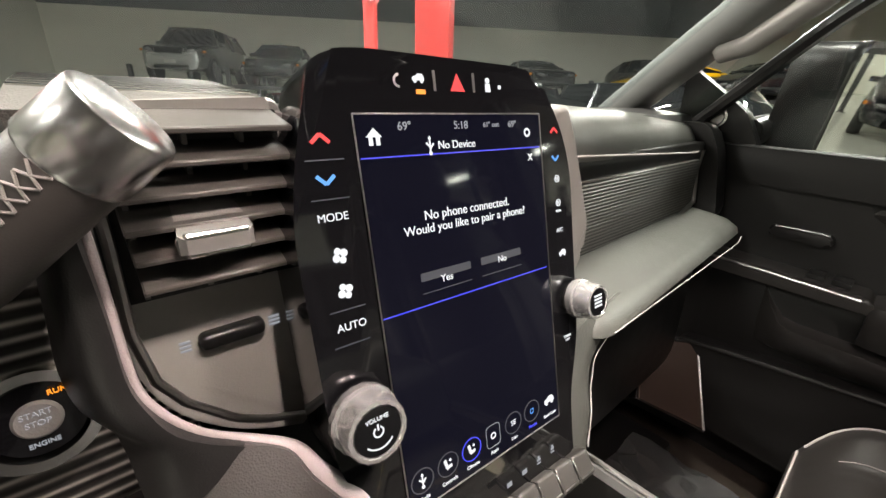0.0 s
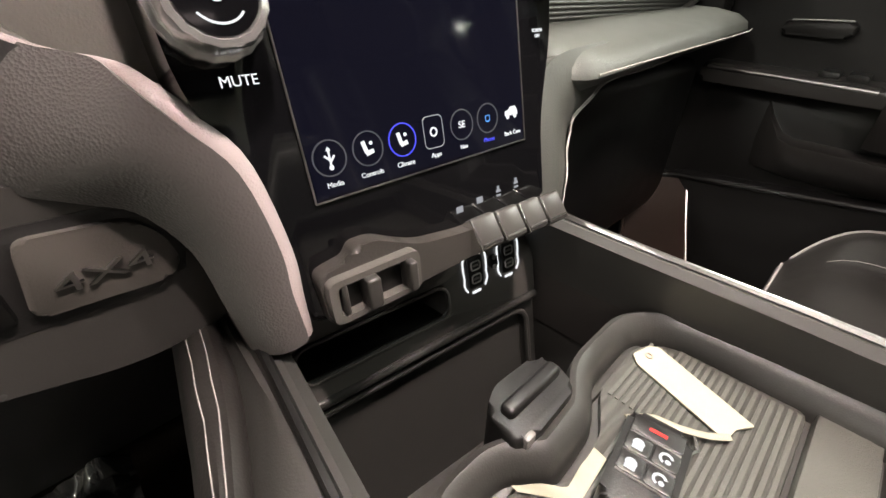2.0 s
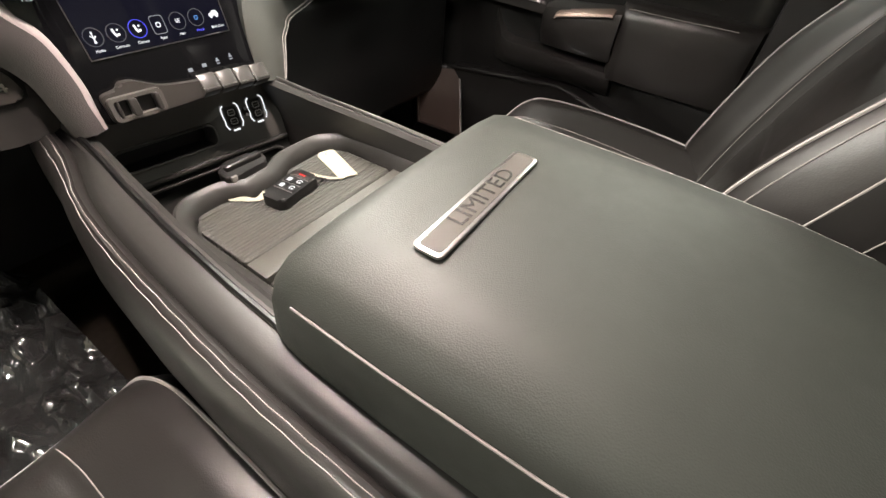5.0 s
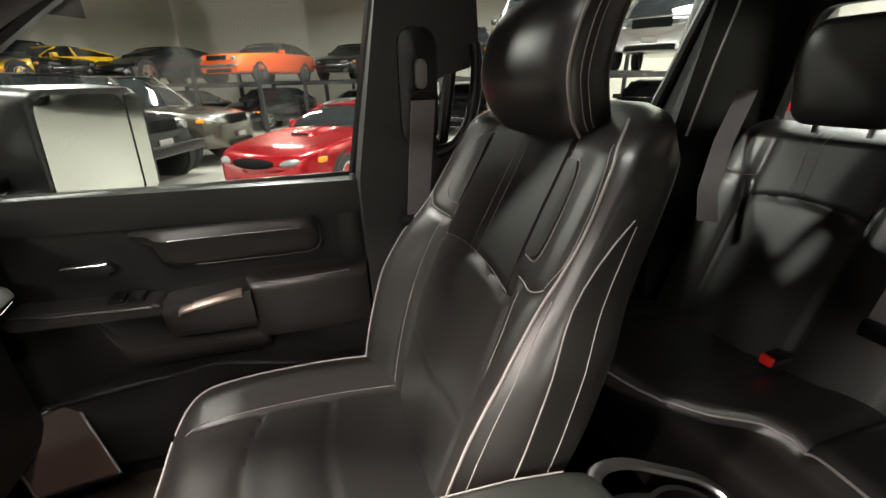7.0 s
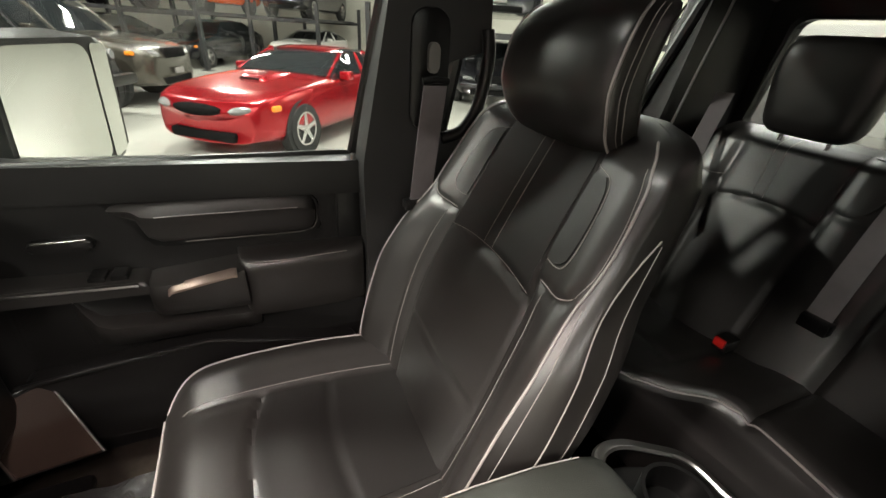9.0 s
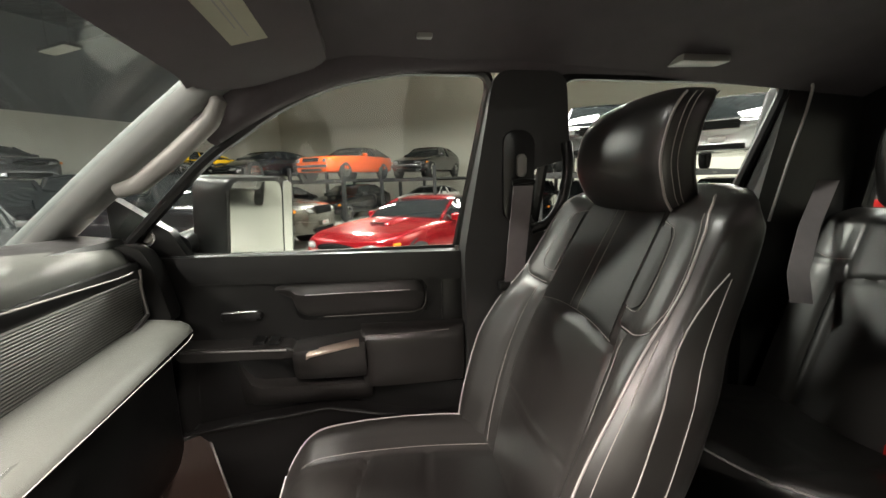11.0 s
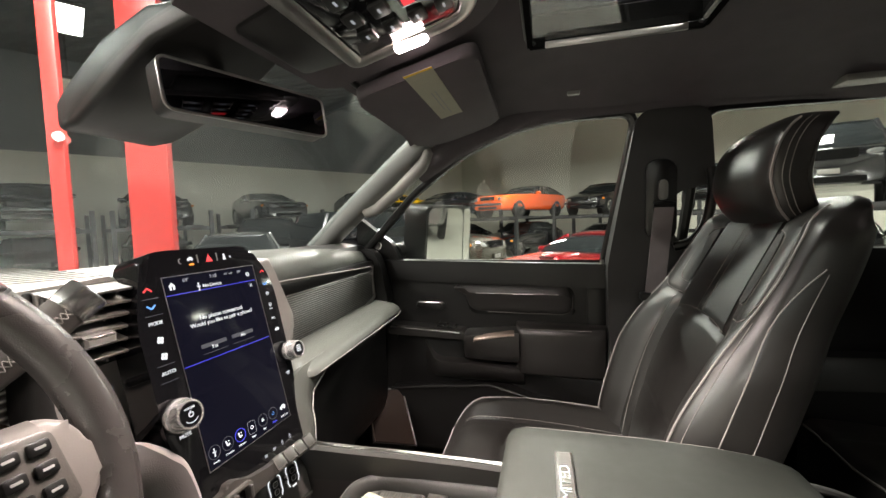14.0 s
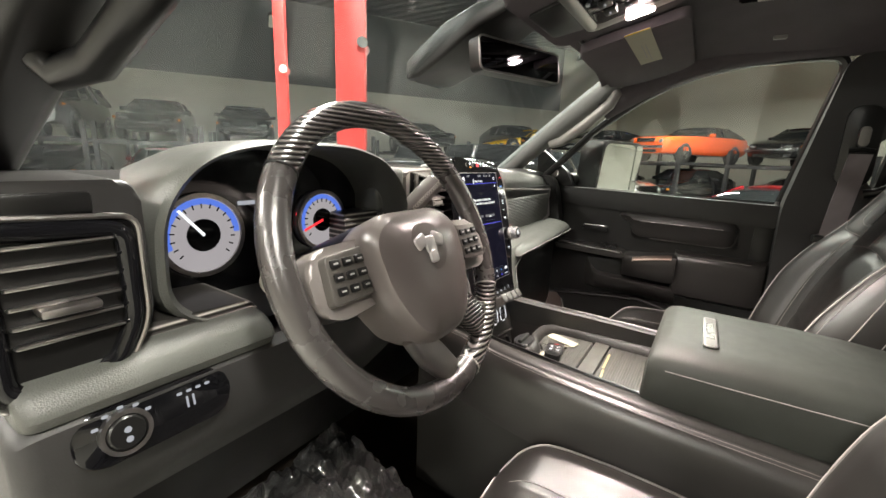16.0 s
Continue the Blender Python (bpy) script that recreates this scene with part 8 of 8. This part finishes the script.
LENS = material("headlamp_lens", (0.22, 0.22, 0.22), 0.12, 0.4, var=0.1, var_scale=30)
AMBER = material("amber_lens", (0.70, 0.22, 0.02), 0.2)
REDLENS = material("red_lens", (0.40, 0.01, 0.01), 0.2)


def paint(name, color, rough=0.22, metal=0.25):
    return material(name, color, rough, metal, var=0.05, var_scale=2, coat=0.55, rvar=0.03)


STYLES = {
    # length, width, height, belt, hood front, hood rear, deck, cowl, roof front, roof rear, glass rear, wheel radius, underside, front axle, rear axle
    "coupe": (4.60, 1.84, 1.25, 0.86, 0.78, 0.92, 0.97, 0.55, -0.10, -0.85, -1.65, 0.33, 0.17, 1.36, -1.28),
    "muscle": (4.90, 1.92, 1.36, 0.94, 0.88, 0.98, 1.00, 0.40, -0.20, -1.15, -1.95, 0.34, 0.22, 1.45, -1.35),
    "sedan": (4.70, 1.85, 1.42, 0.95, 0.78, 1.00, 1.05, 0.75, 0.15, -1.00, -1.75, 0.34, 0.20, 1.45, -1.35),
    "suv": (4.90, 2.00, 1.82, 1.18, 1.05, 1.20, 1.22, 0.95, 0.35, -2.00, -2.30, 0.40, 0.30, 1.50, -1.45),
    "jeep": (4.40, 1.90, 1.85, 1.22, 1.12, 1.20, 1.22, 0.75, 0.50, -1.85, -2.05, 0.42, 0.42, 1.55, -1.40),
    "sport": (4.40, 1.92, 1.20, 0.84, 0.58, 0.88, 0.98, 0.65, 0.05, -0.70, -1.60, 0.34, 0.14, 1.35, -1.30),
}


def egg(bm, c, r, n=14, k=8):
    """A rounded lens or opening of radii r about c."""
    rings = []
    for i in range(1, k):
        a = math.pi * i / k
        rings.append([Vector((c[0] + r[0] * math.sin(a) * math.cos(2 * math.pi * j / n), c[1] + r[1] * math.cos(a), c[2] + r[2] * math.sin(a) * math.sin(2 * math.pi * j / n))) for j in range(n)])
    return loft(bm, rings)


def car(style, mat, at, heading, label, group="", roof_mat=None, rims=RIM, grille=None):
    L, W, H, belt, hf, hr_, deck, cowl, rf, rr, gr, R, und, fa, ra = STYLES[style]
    t = thing("car", (0, 0, 0), label, "car", group)
    h = L / 2
    w = W / 2
    rnd = {"coupe": 0.26, "sport": 0.30, "sedan": 0.22, "suv": 0.14, "jeep": 0.05, "muscle": 0.08}[style]

    def bend(bm):
        """Rounds nose and tail in plan."""
        for v in bm.verts:
            k = max(0.0, (abs(v.co.x) - (h - 0.9)) / 0.9)
            v.co.x -= math.copysign(rnd * (v.co.y / w) ** 2 * k, v.co.x)
        return bm

    def top(x):
        return ramp(x, [(-h, deck - 0.10), (-h + 0.12, deck), (gr, deck + 0.01), (cowl, hr_), (h - 0.35, hf + 0.02), (h - 0.08, hf - 0.06), (h, hf - 0.20)])

    def wid(x):
        return w * ramp(x, [(-h, 0.84), (-h + 0.25, 0.95), (-h + 0.8, 1.0), (h - 1.0, 1.0), (h - 0.35, 0.95), (h - 0.10, 0.86), (h, 0.76)])

    st = sorted(set([-h, -h + 0.06, -h + 0.15, -h + 0.4, gr, -1.3, -0.9, -0.4, 0.0, 0.4, cowl, 1.0, 1.4, h - 0.6, h - 0.35, h - 0.18, h - 0.08, h - 0.02, h]))
    bm = BM()
    rings = []
    for x in st:
        ww, tz = wid(x), top(x)
        lo = und + ramp(x, [(-h, 0.14), (-h + 0.4, 0.03), (h - 0.5, 0.03), (h, 0.06)])
        sh = min(belt, tz - 0.03)
        half = [(0.0, lo), (ww * 0.86, lo), (ww * 0.97, lo + 0.07), (ww, lerp(lo, sh, 0.45)), (ww * 0.985, lerp(lo, sh, 0.75)), (ww * 0.955, sh), (ww * 0.90, lerp(sh, tz, 0.7)), (ww * 0.60, tz - 0.004), (0.0, tz + 0.012)]
        rings.append([Vector((x, y, z)) for y, z in half] + [Vector((x, -y, z)) for y, z in reversed(half[1:-1])])
    loft(bm, rings)
    body = part("body", bend(bm), mat, t)
    sub = body.modifiers.new("round", "SUBSURF")
    sub.levels = sub.render_levels = 2
    # glasshouse
    bm = BM()
    rings = []
    for x, zt, k in ((gr, deck + 0.005, 0.70), (lerp(gr, rr, 0.6), lerp(deck, H, 0.72), 0.70), (rr, H - 0.02, 0.66), ((rr + rf) / 2, H, 0.68), (rf, H - 0.03, 0.67), (lerp(rf, cowl, 0.55), lerp(H, hr_, 0.50), 0.74), (cowl, hr_ + 0.005, 0.80)):
        b0 = min(belt + 0.02, zt - 0.002)
        half = [(w * 0.93, b0 - 0.03), (w * lerp(0.92, k, min(1, (zt - b0) / (H - belt))) + 0.02, lerp(b0, zt, 0.85)), (w * k * 0.92, zt), (0, zt + 0.006)]
        rings.append([Vector((x, y, z)) for y, z in half] + [Vector((x, -y, z)) for y, z in reversed(half[:-1])])
    loft(bm, rings)
    part("glasshouse", bm, CARGLASS, t, "dark car windows")
    bm = BM()
    sheet(bm, lambda u, v: Vector((lerp(rr - 0.06, rf + 0.04, u), lerp(-1, 1, v) * w * 0.67, H + 0.012 - 0.05 * (2 * v - 1) ** 4 - 0.03 * (2 * u - 1) ** 4)), 8, 10, 0.02)
    part("roof", bm, roof_mat or mat, t)
    for s in (1, -1):
        for pts in ([(cowl, s * w * 0.86, hr_ - 0.02), (rf, s * w * 0.68, H - 0.02)], [(gr + 0.05, s * w * 0.84, deck), (rr, s * w * 0.68, H - 0.02)], [((rf + rr) / 2, s * w * 0.95, belt), ((rf + rr) / 2 - 0.05, s * w * 0.70, H - 0.03)]):
            bm = BM()
            tube(bm, [Vector(pts[0]), Vector(pts[1]) - Vector((0, 0, 0.03))], 0.034 if style not in ("suv", "jeep") else 0.045, 8)
            part("pillar", bm, roof_mat or mat, t)
        bm = BM()
        box(bm, cowl - 0.35, cowl - 0.20, s * (w + 0.02) - 0.09, s * (w + 0.02) + 0.09, belt + 0.01, belt + 0.13, 0.03, 3)
        part("wing_mirror", bm, mat, t)
        # lamps
        bm = BM()
        y0 = s * w * 0.60
        if style in ("muscle", "jeep"):
            disc(bm, frame_at((h - 0.03, s * w * 0.66, hf - 0.16), (0, 1, 0), (0, 0, 1)), 0.085, 0.075, -0.03, 0.035, 18, 0.01)
        else:
            egg(bm, (h - 0.16 if style != "suv" else h - 0.20, y0, hf - 0.15), (0.20, 0.165, 0.060) if style != "suv" else (0.20, 0.20, 0.10))
            for v in bm.verts:
                v.co.z += 0.12 * (abs(v.co.y) - w * 0.60)
        part("headlight", bend(bm), LENS, t)
        bm = BM()
        box(bm, h - 0.36, h - 0.20, s * w * 0.93 - 0.03, s * w * 0.93 + 0.03, hf - 0.16, hf - 0.09, 0.02)
        part("marker_light", bend(bm), AMBER, t)
        bm = BM()
        box(bm, -h - 0.004, -h + 0.1, s * w * 0.62 - 0.15, s * w * 0.62 + 0.15, deck - 0.24, deck - 0.12, 0.02)
        part("tail_light", bend(bm), REDLENS, t)
        for ax in (fa, ra):
            WM_ = frame_at((ax, s * (w - 0.120), R), (1, 0, 0), (0, 0, 1)) if s < 0 else frame_at((ax, s * (w - 0.120), R), (-1, 0, 0), (0, 0, 1))
            bm = BM()
            disc(bm, WM_, R + 0.055, R + 0.055, -0.05, 0.088, 28)
            part("wheel_arch", bm, TYRE, t)
            bm = BM()
            rings = []
            for r, z in ((R * 0.66, -0.10), (R * 0.97, -0.10), (R, -0.06), (R, 0.075), (R * 0.97, 0.110), (R * 0.70, 0.115), (R * 0.66, 0.10)):
                rings.append([WM_ @ Vector((r * math.cos(2 * math.pi * i / 28), r * math.sin(2 * math.pi * i / 28), z)) for i in range(28)])
            loft(bm, rings, False)
            wh = part("wheel", bm, TYRE, t)
            bm = BM()
            disc(bm, WM_, R * 0.64, R * 0.62, 0.0, 0.06, 24)
            part("brake", bm, DARKRIM, wh)
            bm = BM()
            ring_band(bm, WM_, R * 0.68, R * 0.60, 0.06, 0.112, 28)
            for i in range(5):
                a = 2 * math.pi * i / 5 + 0.3
                c, s_ = math.cos(a), math.sin(a)
                prism(bm, [(c * R * 0.10 - s_ * 0.035, s_ * R * 0.10 + c * 0.035), (c * R * 0.10 + s_ * 0.035, s_ * R * 0.10 - c * 0.035), (c * R * 0.63 + s_ * 0.024, s_ * R * 0.63 - c * 0.024), (c * R * 0.63 - s_ * 0.024, s_ * R * 0.63 + c * 0.024)], 0.07, 0.108, WM_)
            disc(bm, WM_, R * 0.16, R * 0.13, 0.07, 0.112, 14)
            part("rim", bm, rims, wh)
    # front openings
    bm = BM()
    gz = hf - 0.115
    gh = 0.05 if style in ("coupe", "sport") else (0.09 if style in ("muscle", "sedan") else 0.11)
    box(bm, h - 0.10, h + 0.004, -w * 0.40, w * 0.40, gz - gh, gz + gh * 0.7, 0.02)
    if style in ("coupe", "sport"):
        bm.free()
        bm = BM()
        egg(bm, (h - 0.045, 0, gz - 0.045), (0.090, w * 0.40, 0.072))
    gl = part("grille", bend(bm), grille or LINER, t)
    for i in range(4 if style not in ("coupe", "sport") else 0):
        bm = BM()
        z = gz - gh + (i + 0.5) * gh * 1.7 / 4
        box(bm, h - 0.05, h + 0.002, -w * 0.38, w * 0.38, z - 0.005, z + 0.005)
        part("grille_bar", bend(bm), DARKRIM if style != "suv" else SATIN, gl)
    bm = BM()
    box(bm, h - 0.10, h + 0.012, -w * 0.52, w * 0.52, und + 0.08, und + 0.20, 0.03)
    part("air_intake", bend(bm), LINER, t)
    if style in ("muscle", "sedan"):
        bm = BM()
        box(bm, h - 0.06, h + 0.03, -w * 0.80, w * 0.80, und + 0.24, und + 0.34, 0.02)
        part("bumper", bm, CHROME if style == "muscle" else mat, t)
    else:
        for s in (1, -1):
            bm = BM()
            disc(bm, frame_at((h - 0.13, s * w * 0.68, und + 0.18), (0, 1, 0), (0, 0, 1)), 0.06, 0.05, 0.0, 0.06, 14)
            part("fog_lamp", bend(bm), HARD, t)
    if style == "coupe":
        bm = BM()
        loft(bm, [[Vector((x, y, top(x) + zz)) for y, zz in ((-0.22, 0.0), (-0.17, hh), (0.17, hh), (0.22, 0.0))] for x, hh in ((0.62, 0.012), (0.80, 0.045), (1.15, 0.050), (1.24, 0.030), (1.26, 0.008))])
        part("hood_scoop", bm, mat, t)
        bm = BM()
        box(bm, 1.25, 1.265, -0.15, 0.15, top(1.25) + 0.010, top(1.25) + 0.036)
        part("scoop_mouth", bm, HARD, t)
    if style not in ("coupe", "sport"):
        bm = BM()
        box(bm, h - 0.02, h + 0.008, -0.16, 0.16, und + 0.25, und + 0.35, 0.004)
        part("number_plate", bend(bm), GREY, t)
    if style in ("jeep",):
        bm = BM()
        box(bm, h - 0.02, h + 0.14, -w * 0.92, w * 0.92, 0.52, 0.68, 0.03)
        part("bumper", bm, HARD, t)
    t.matrix_basis = Matrix.Translation(at) @ pose(0, 0, 0, 0, 0, heading)
    return t


def lift(at, heading, label="dark four-post parking lift with a raised platform"):
    t = thing("parking_lift", (0, 0, 0), label, "car lift", "parking lifts")
    for s in (1, -1):
        bm = BM()
        box(bm, -2.35, 2.35, s * 0.78 - 0.25, s * 0.78 + 0.25, 1.56, 1.665)
        part("runway", bm, STEEL, t)
        for x in (-2.2, 2.2):
            bm = BM()
            box(bm, x - 0.06, x + 0.06, s * 1.32 - 0.06, s * 1.32 + 0.06, 0.0, 2.15)
            box(bm, x - 0.14, x + 0.14, s * 1.32 - 0.14, s * 1.32 + 0.14, 0.0, 0.02)
            part("post", bm, STEEL, t)
    for x in (-2.2, 2.2):
        bm = BM()
        box(bm, x - 0.08, x + 0.08, -1.26, 1.26, 1.50, 1.62)
        part("cross_beam", bm, STEEL, t)
        for y in (-0.95, 0.0, 0.95):
            bm = BM()
            box(bm, x + 0.08 * (1 if x > 0 else -1) - 0.01, x + 0.08 * (1 if x > 0 else -1) + 0.01, y - 0.04, y + 0.04, 1.53, 1.59, 0.004)
            part("reflector", bm, LENS, t)
    t.matrix_basis = Matrix.Translation(at) @ pose(0, 0, 0, 0, 0, heading)
    return t


RED = paint("bright_red_paint", (0.30, 0.005, 0.010), 0.22, 0.55)
ORNG = paint("bright_orange_paint", (0.80, 0.10, 0.012), 0.25, 0.0)
BLK = paint("black_car_paint", (0.010, 0.010, 0.012))
GRYB = paint("brown_grey_paint", (0.075, 0.068, 0.055), 0.25, 0.6)
YEL = paint("yellow_paint", (0.85, 0.50, 0.01), 0.25, 0.0)
WHT = paint("white_paint", (0.75, 0.74, 0.70), 0.25, 0.0)
SLV = paint("silver_grey_paint", (0.22, 0.22, 0.22), 0.25, 0.7)

HD = 147.0
car("coupe", RED, (7.45, -1.30, 0), 139, "bright red two-door coupe parked on the pale floor")
car("suv", GRYB, (10.9, 3.1, 0), 252, "brown-grey luxury off-roader parked beside other cars")
car("jeep", BLK, (8.75, 3.75, 0), 250, "black boxy off-roader parked by the truck", rims=DARKRIM)
# stacked rows: upper car, its lift, and the car below
rows = [
    ((14.4, 0.35), "muscle", ORNG, "bright orange classic coupe with a black roof on the lift", BLK, "sedan", BLK),
    ((15.4, -2.55), "sedan", BLK, "black saloon with a chrome-barred grille on the lift", None, "coupe", WHT),
    ((13.9, 2.95), "sport", BLK, "black open sports car on the lift", None, "sedan", BLK),
    ((13.6, 5.35), "sport", YEL, "yellow sports car on the lift", None, "sedan", BLK),
]
for (x, y), style, mat, label, roofm, low_style, low_mat in rows:
    x, y = -0.1 + (x + 0.1) * 1.28, -0.54 + (y + 0.54) * 1.28
    lift((x, y, 0), HD)
    car(style, mat, (x, y, 1.665), HD, label, roof_mat=roofm)
    car(low_style, low_mat, (x, y, 0), HD, "white coupe with dark windows under the lift" if low_mat is WHT else "black saloon under the lift")
for (x, y), hd, up_style, up_mat in (((11.0, -6.9), 150, "suv", BLK), ((13.6, -5.9), 150, "sedan", BLK), ((9.4, -9.9), 128, "suv", SLV)):
    lift((x, y, 0), hd)
    car(up_style, up_mat, (x, y, 1.665), hd, "black off-roader on a raised lift" if up_mat is BLK and up_style == "suv" else ("black saloon on a raised lift" if up_mat is BLK else "silver-grey off-roader on a raised lift"))
    car("sedan", BLK, (x, y, 0), hd, "black saloon under the lift")
# the far row beyond the windshield
for a, b, style, mat, low_mat in ((-6.6, 17.2, "suv", SLV, BLK), (-3.7, 17.2, "sedan", BLK, RED), (-0.9, 17.2, "sedan", BLK, BLK), (2.2, 17.2, "coupe", BLK, BLK), (6.0, 16.6, "coupe", BLK, SLV), (10.7, 16.2, "sedan", BLK, BLK)):
    p = hall(a, b)
    lift(tuple(p), HALL - 90)
    car(style, mat, (p.x, p.y, 1.665), HALL - 90, "black car on the far lift" if mat is BLK else "silver-grey off-roader on the far lift")
    car("sedan", low_mat, tuple(p), HALL - 90, {id(BLK): "black saloon under the far lift", id(RED): "red saloon under the far lift", id(SLV): "silver saloon under the far lift"}[id(low_mat)])
for (x, y), hd, st_, m_, lb in (((7.4, 6.4), 215, "sedan", SLV, "silver-grey saloon parked before the truck"), ((10.8, 8.2), 215, "suv", BLK, "black off-roader parked before the truck"), ((5.20, -10.3), -63, "suv", SLV, "silver-grey off-roader parked behind the truck")):
    car(st_, m_, (x, y, 0), hd, lb)


def lift_post(at, w, hgt, hd):
    t = thing("lift_column", (at[0], at[1], 0), "tall bright red two-post lift column", "lift column", "red columns")
    m = Matrix.Translation((at[0], at[1], 0)) @ pose(0, 0, 0, 0, 0, hd)
    bm = BM()
    box(bm, -w / 2, w / 2, -w / 2, w / 2, 0.02, hgt, 0.008, m=m)
    part("column", bm, POSTRED, t)
    bm = BM()
    box(bm, -w, w, -w, w, 0, 0.022, m=m)
    part("foot_plate", bm, POSTRED, t)
    for s in (-1, 1):
        bm = BM()
        disc(bm, m @ frame_at((s * (w / 2 + 0.02), -w / 2 + 0.02, 2.50), (0, 1, 0), (0, 0, 1)), 0.05, 0.04, -0.03, 0.03, 12)
        part("pulley", bm, CHROME, t)
    return t


lift_post((2.15, 2.62), 0.27, 3.9, 40)
lift_post((2.62, 4.35), 0.13, 3.9, 40)
lift_post((-1.2, 5.2), 0.27, 3.9, 40)
# dark roller doors and white posts behind the truck
for x0, x1 in ((1.75, 4.48), (4.96, 7.55)):
    dr = thing("roller_door", (x0, -14.0, 0), "dark ribbed roller door, shut, between white posts", "roller door", "roller doors")
    for k in range(15):
        bm = BM()
        z = 0.1375 * k
        across(bm, [(-14.05, z), (-13.99, z + 0.015), (-13.98, z + 0.07), (-13.99, z + 0.125), (-14.05, z + 0.1375)], x0, x1)
        part("slat", bm, STEEL, dr)
    for x in (x0 - 0.03, x1 - 0.01):
        bm = BM()
        box(bm, x, x + 0.04, -13.97, -13.90, 0, 2.06, 0.006)
        part("guide_rail", bm, STEEL, dr)
for x0 in (1.35, 4.53, 7.6):
    bm = BM()
    box(bm, x0, x0 + 0.38, -14.05, -13.92, 0, 2.06, 0.01)
    solid("pillar", bm, WHT, "white post between the roller doors", smooth=False)
bm = BM()
box(bm, 1.35, 7.98, -14.05, -13.90, 2.06, 2.34, 0.01)
solid("lintel", bm, WHT, "white lintel over the roller doors", smooth=False)
bm = BM()
box(bm, 1.35, 7.98, -14.08, -13.94, 2.34, 5.2)
box(bm, -9.0, 1.35, -14.08, -13.94, 0.0, 5.2)
solid("wall_back", bm, WALLP, "cream painted wall beside and over the roller doors", smooth=False)

# the truck's own bed and wheels
bed = thing("truck_bed", (0, -2.7, 0.6), "dark painted open cargo bed of the truck", "cargo bed")
for nm, x0, x1, y0, y1, z0, z1 in (("bed_floor", -0.92, 0.92, -3.55, -1.82, 0.60, 0.66), ("bed_side", -0.92, -0.85, -3.48, -1.82, 0.66, 1.14), ("bed_side", 0.85, 0.92, -3.48, -1.82, 0.66, 1.14), ("tailgate", -0.92, 0.92, -3.55, -3.48, 0.66, 1.14), ("bed_front", -0.85, 0.85, -1.88, -1.82, 0.66, 1.12)):
    bm = BM()
    box(bm, x0, x1, y0, y1, z0, z1, 0.012, 2)
    part(nm, bm, TPAINT, bed)
chassis = thing("truck_chassis", (0, -0.7, 0.4), "dark steel chassis of the truck on four alloy-rimmed wheels", "chassis")
for sx in (-1, 1):
    bm = BM()
    box(bm, sx * 0.45 - 0.05, sx * 0.45 + 0.05, -3.5, 1.95, 0.46, 0.60, 0.01)
    part("frame_rail", bm, STEEL, chassis)
    for yy in (1.30, -2.65):
        TW = frame_at((sx * 0.82, yy, 0.41), (0, sx, 0), (0, 0, 1))
        bm = BM()
        loft(bm, [[TW @ Vector((r * math.cos(2 * math.pi * i / 32), r * math.sin(2 * math.pi * i / 32), z)) for i in range(32)] for r, z in ((0.26, -0.13), (0.39, -0.13), (0.41, -0.09), (0.41, 0.09), (0.39, 0.13), (0.28, 0.135), (0.26, 0.11))], False)
        wt = part("wheel", bm, TYRE, chassis, "black truck tyre")
        bm = BM()
        disc(bm, TW, 0.262, 0.25, -0.10, 0.07, 28)
        ring_band(bm, TW, 0.265, 0.24, 0.07, 0.125, 32)
        for i in range(6):
            a = math.pi * i / 3
            c, s_ = math.cos(a), math.sin(a)
            prism(bm, [(c * 0.03 - s_ * 0.035, s_ * 0.03 + c * 0.035), (c * 0.03 + s_ * 0.035, s_ * 0.03 - c * 0.035), (c * 0.245 + s_ * 0.03, s_ * 0.245 - c * 0.03), (c * 0.245 - s_ * 0.03, s_ * 0.245 + c * 0.03)], 0.07, 0.115, TW)
        part("rim", bm, RIM, wt)
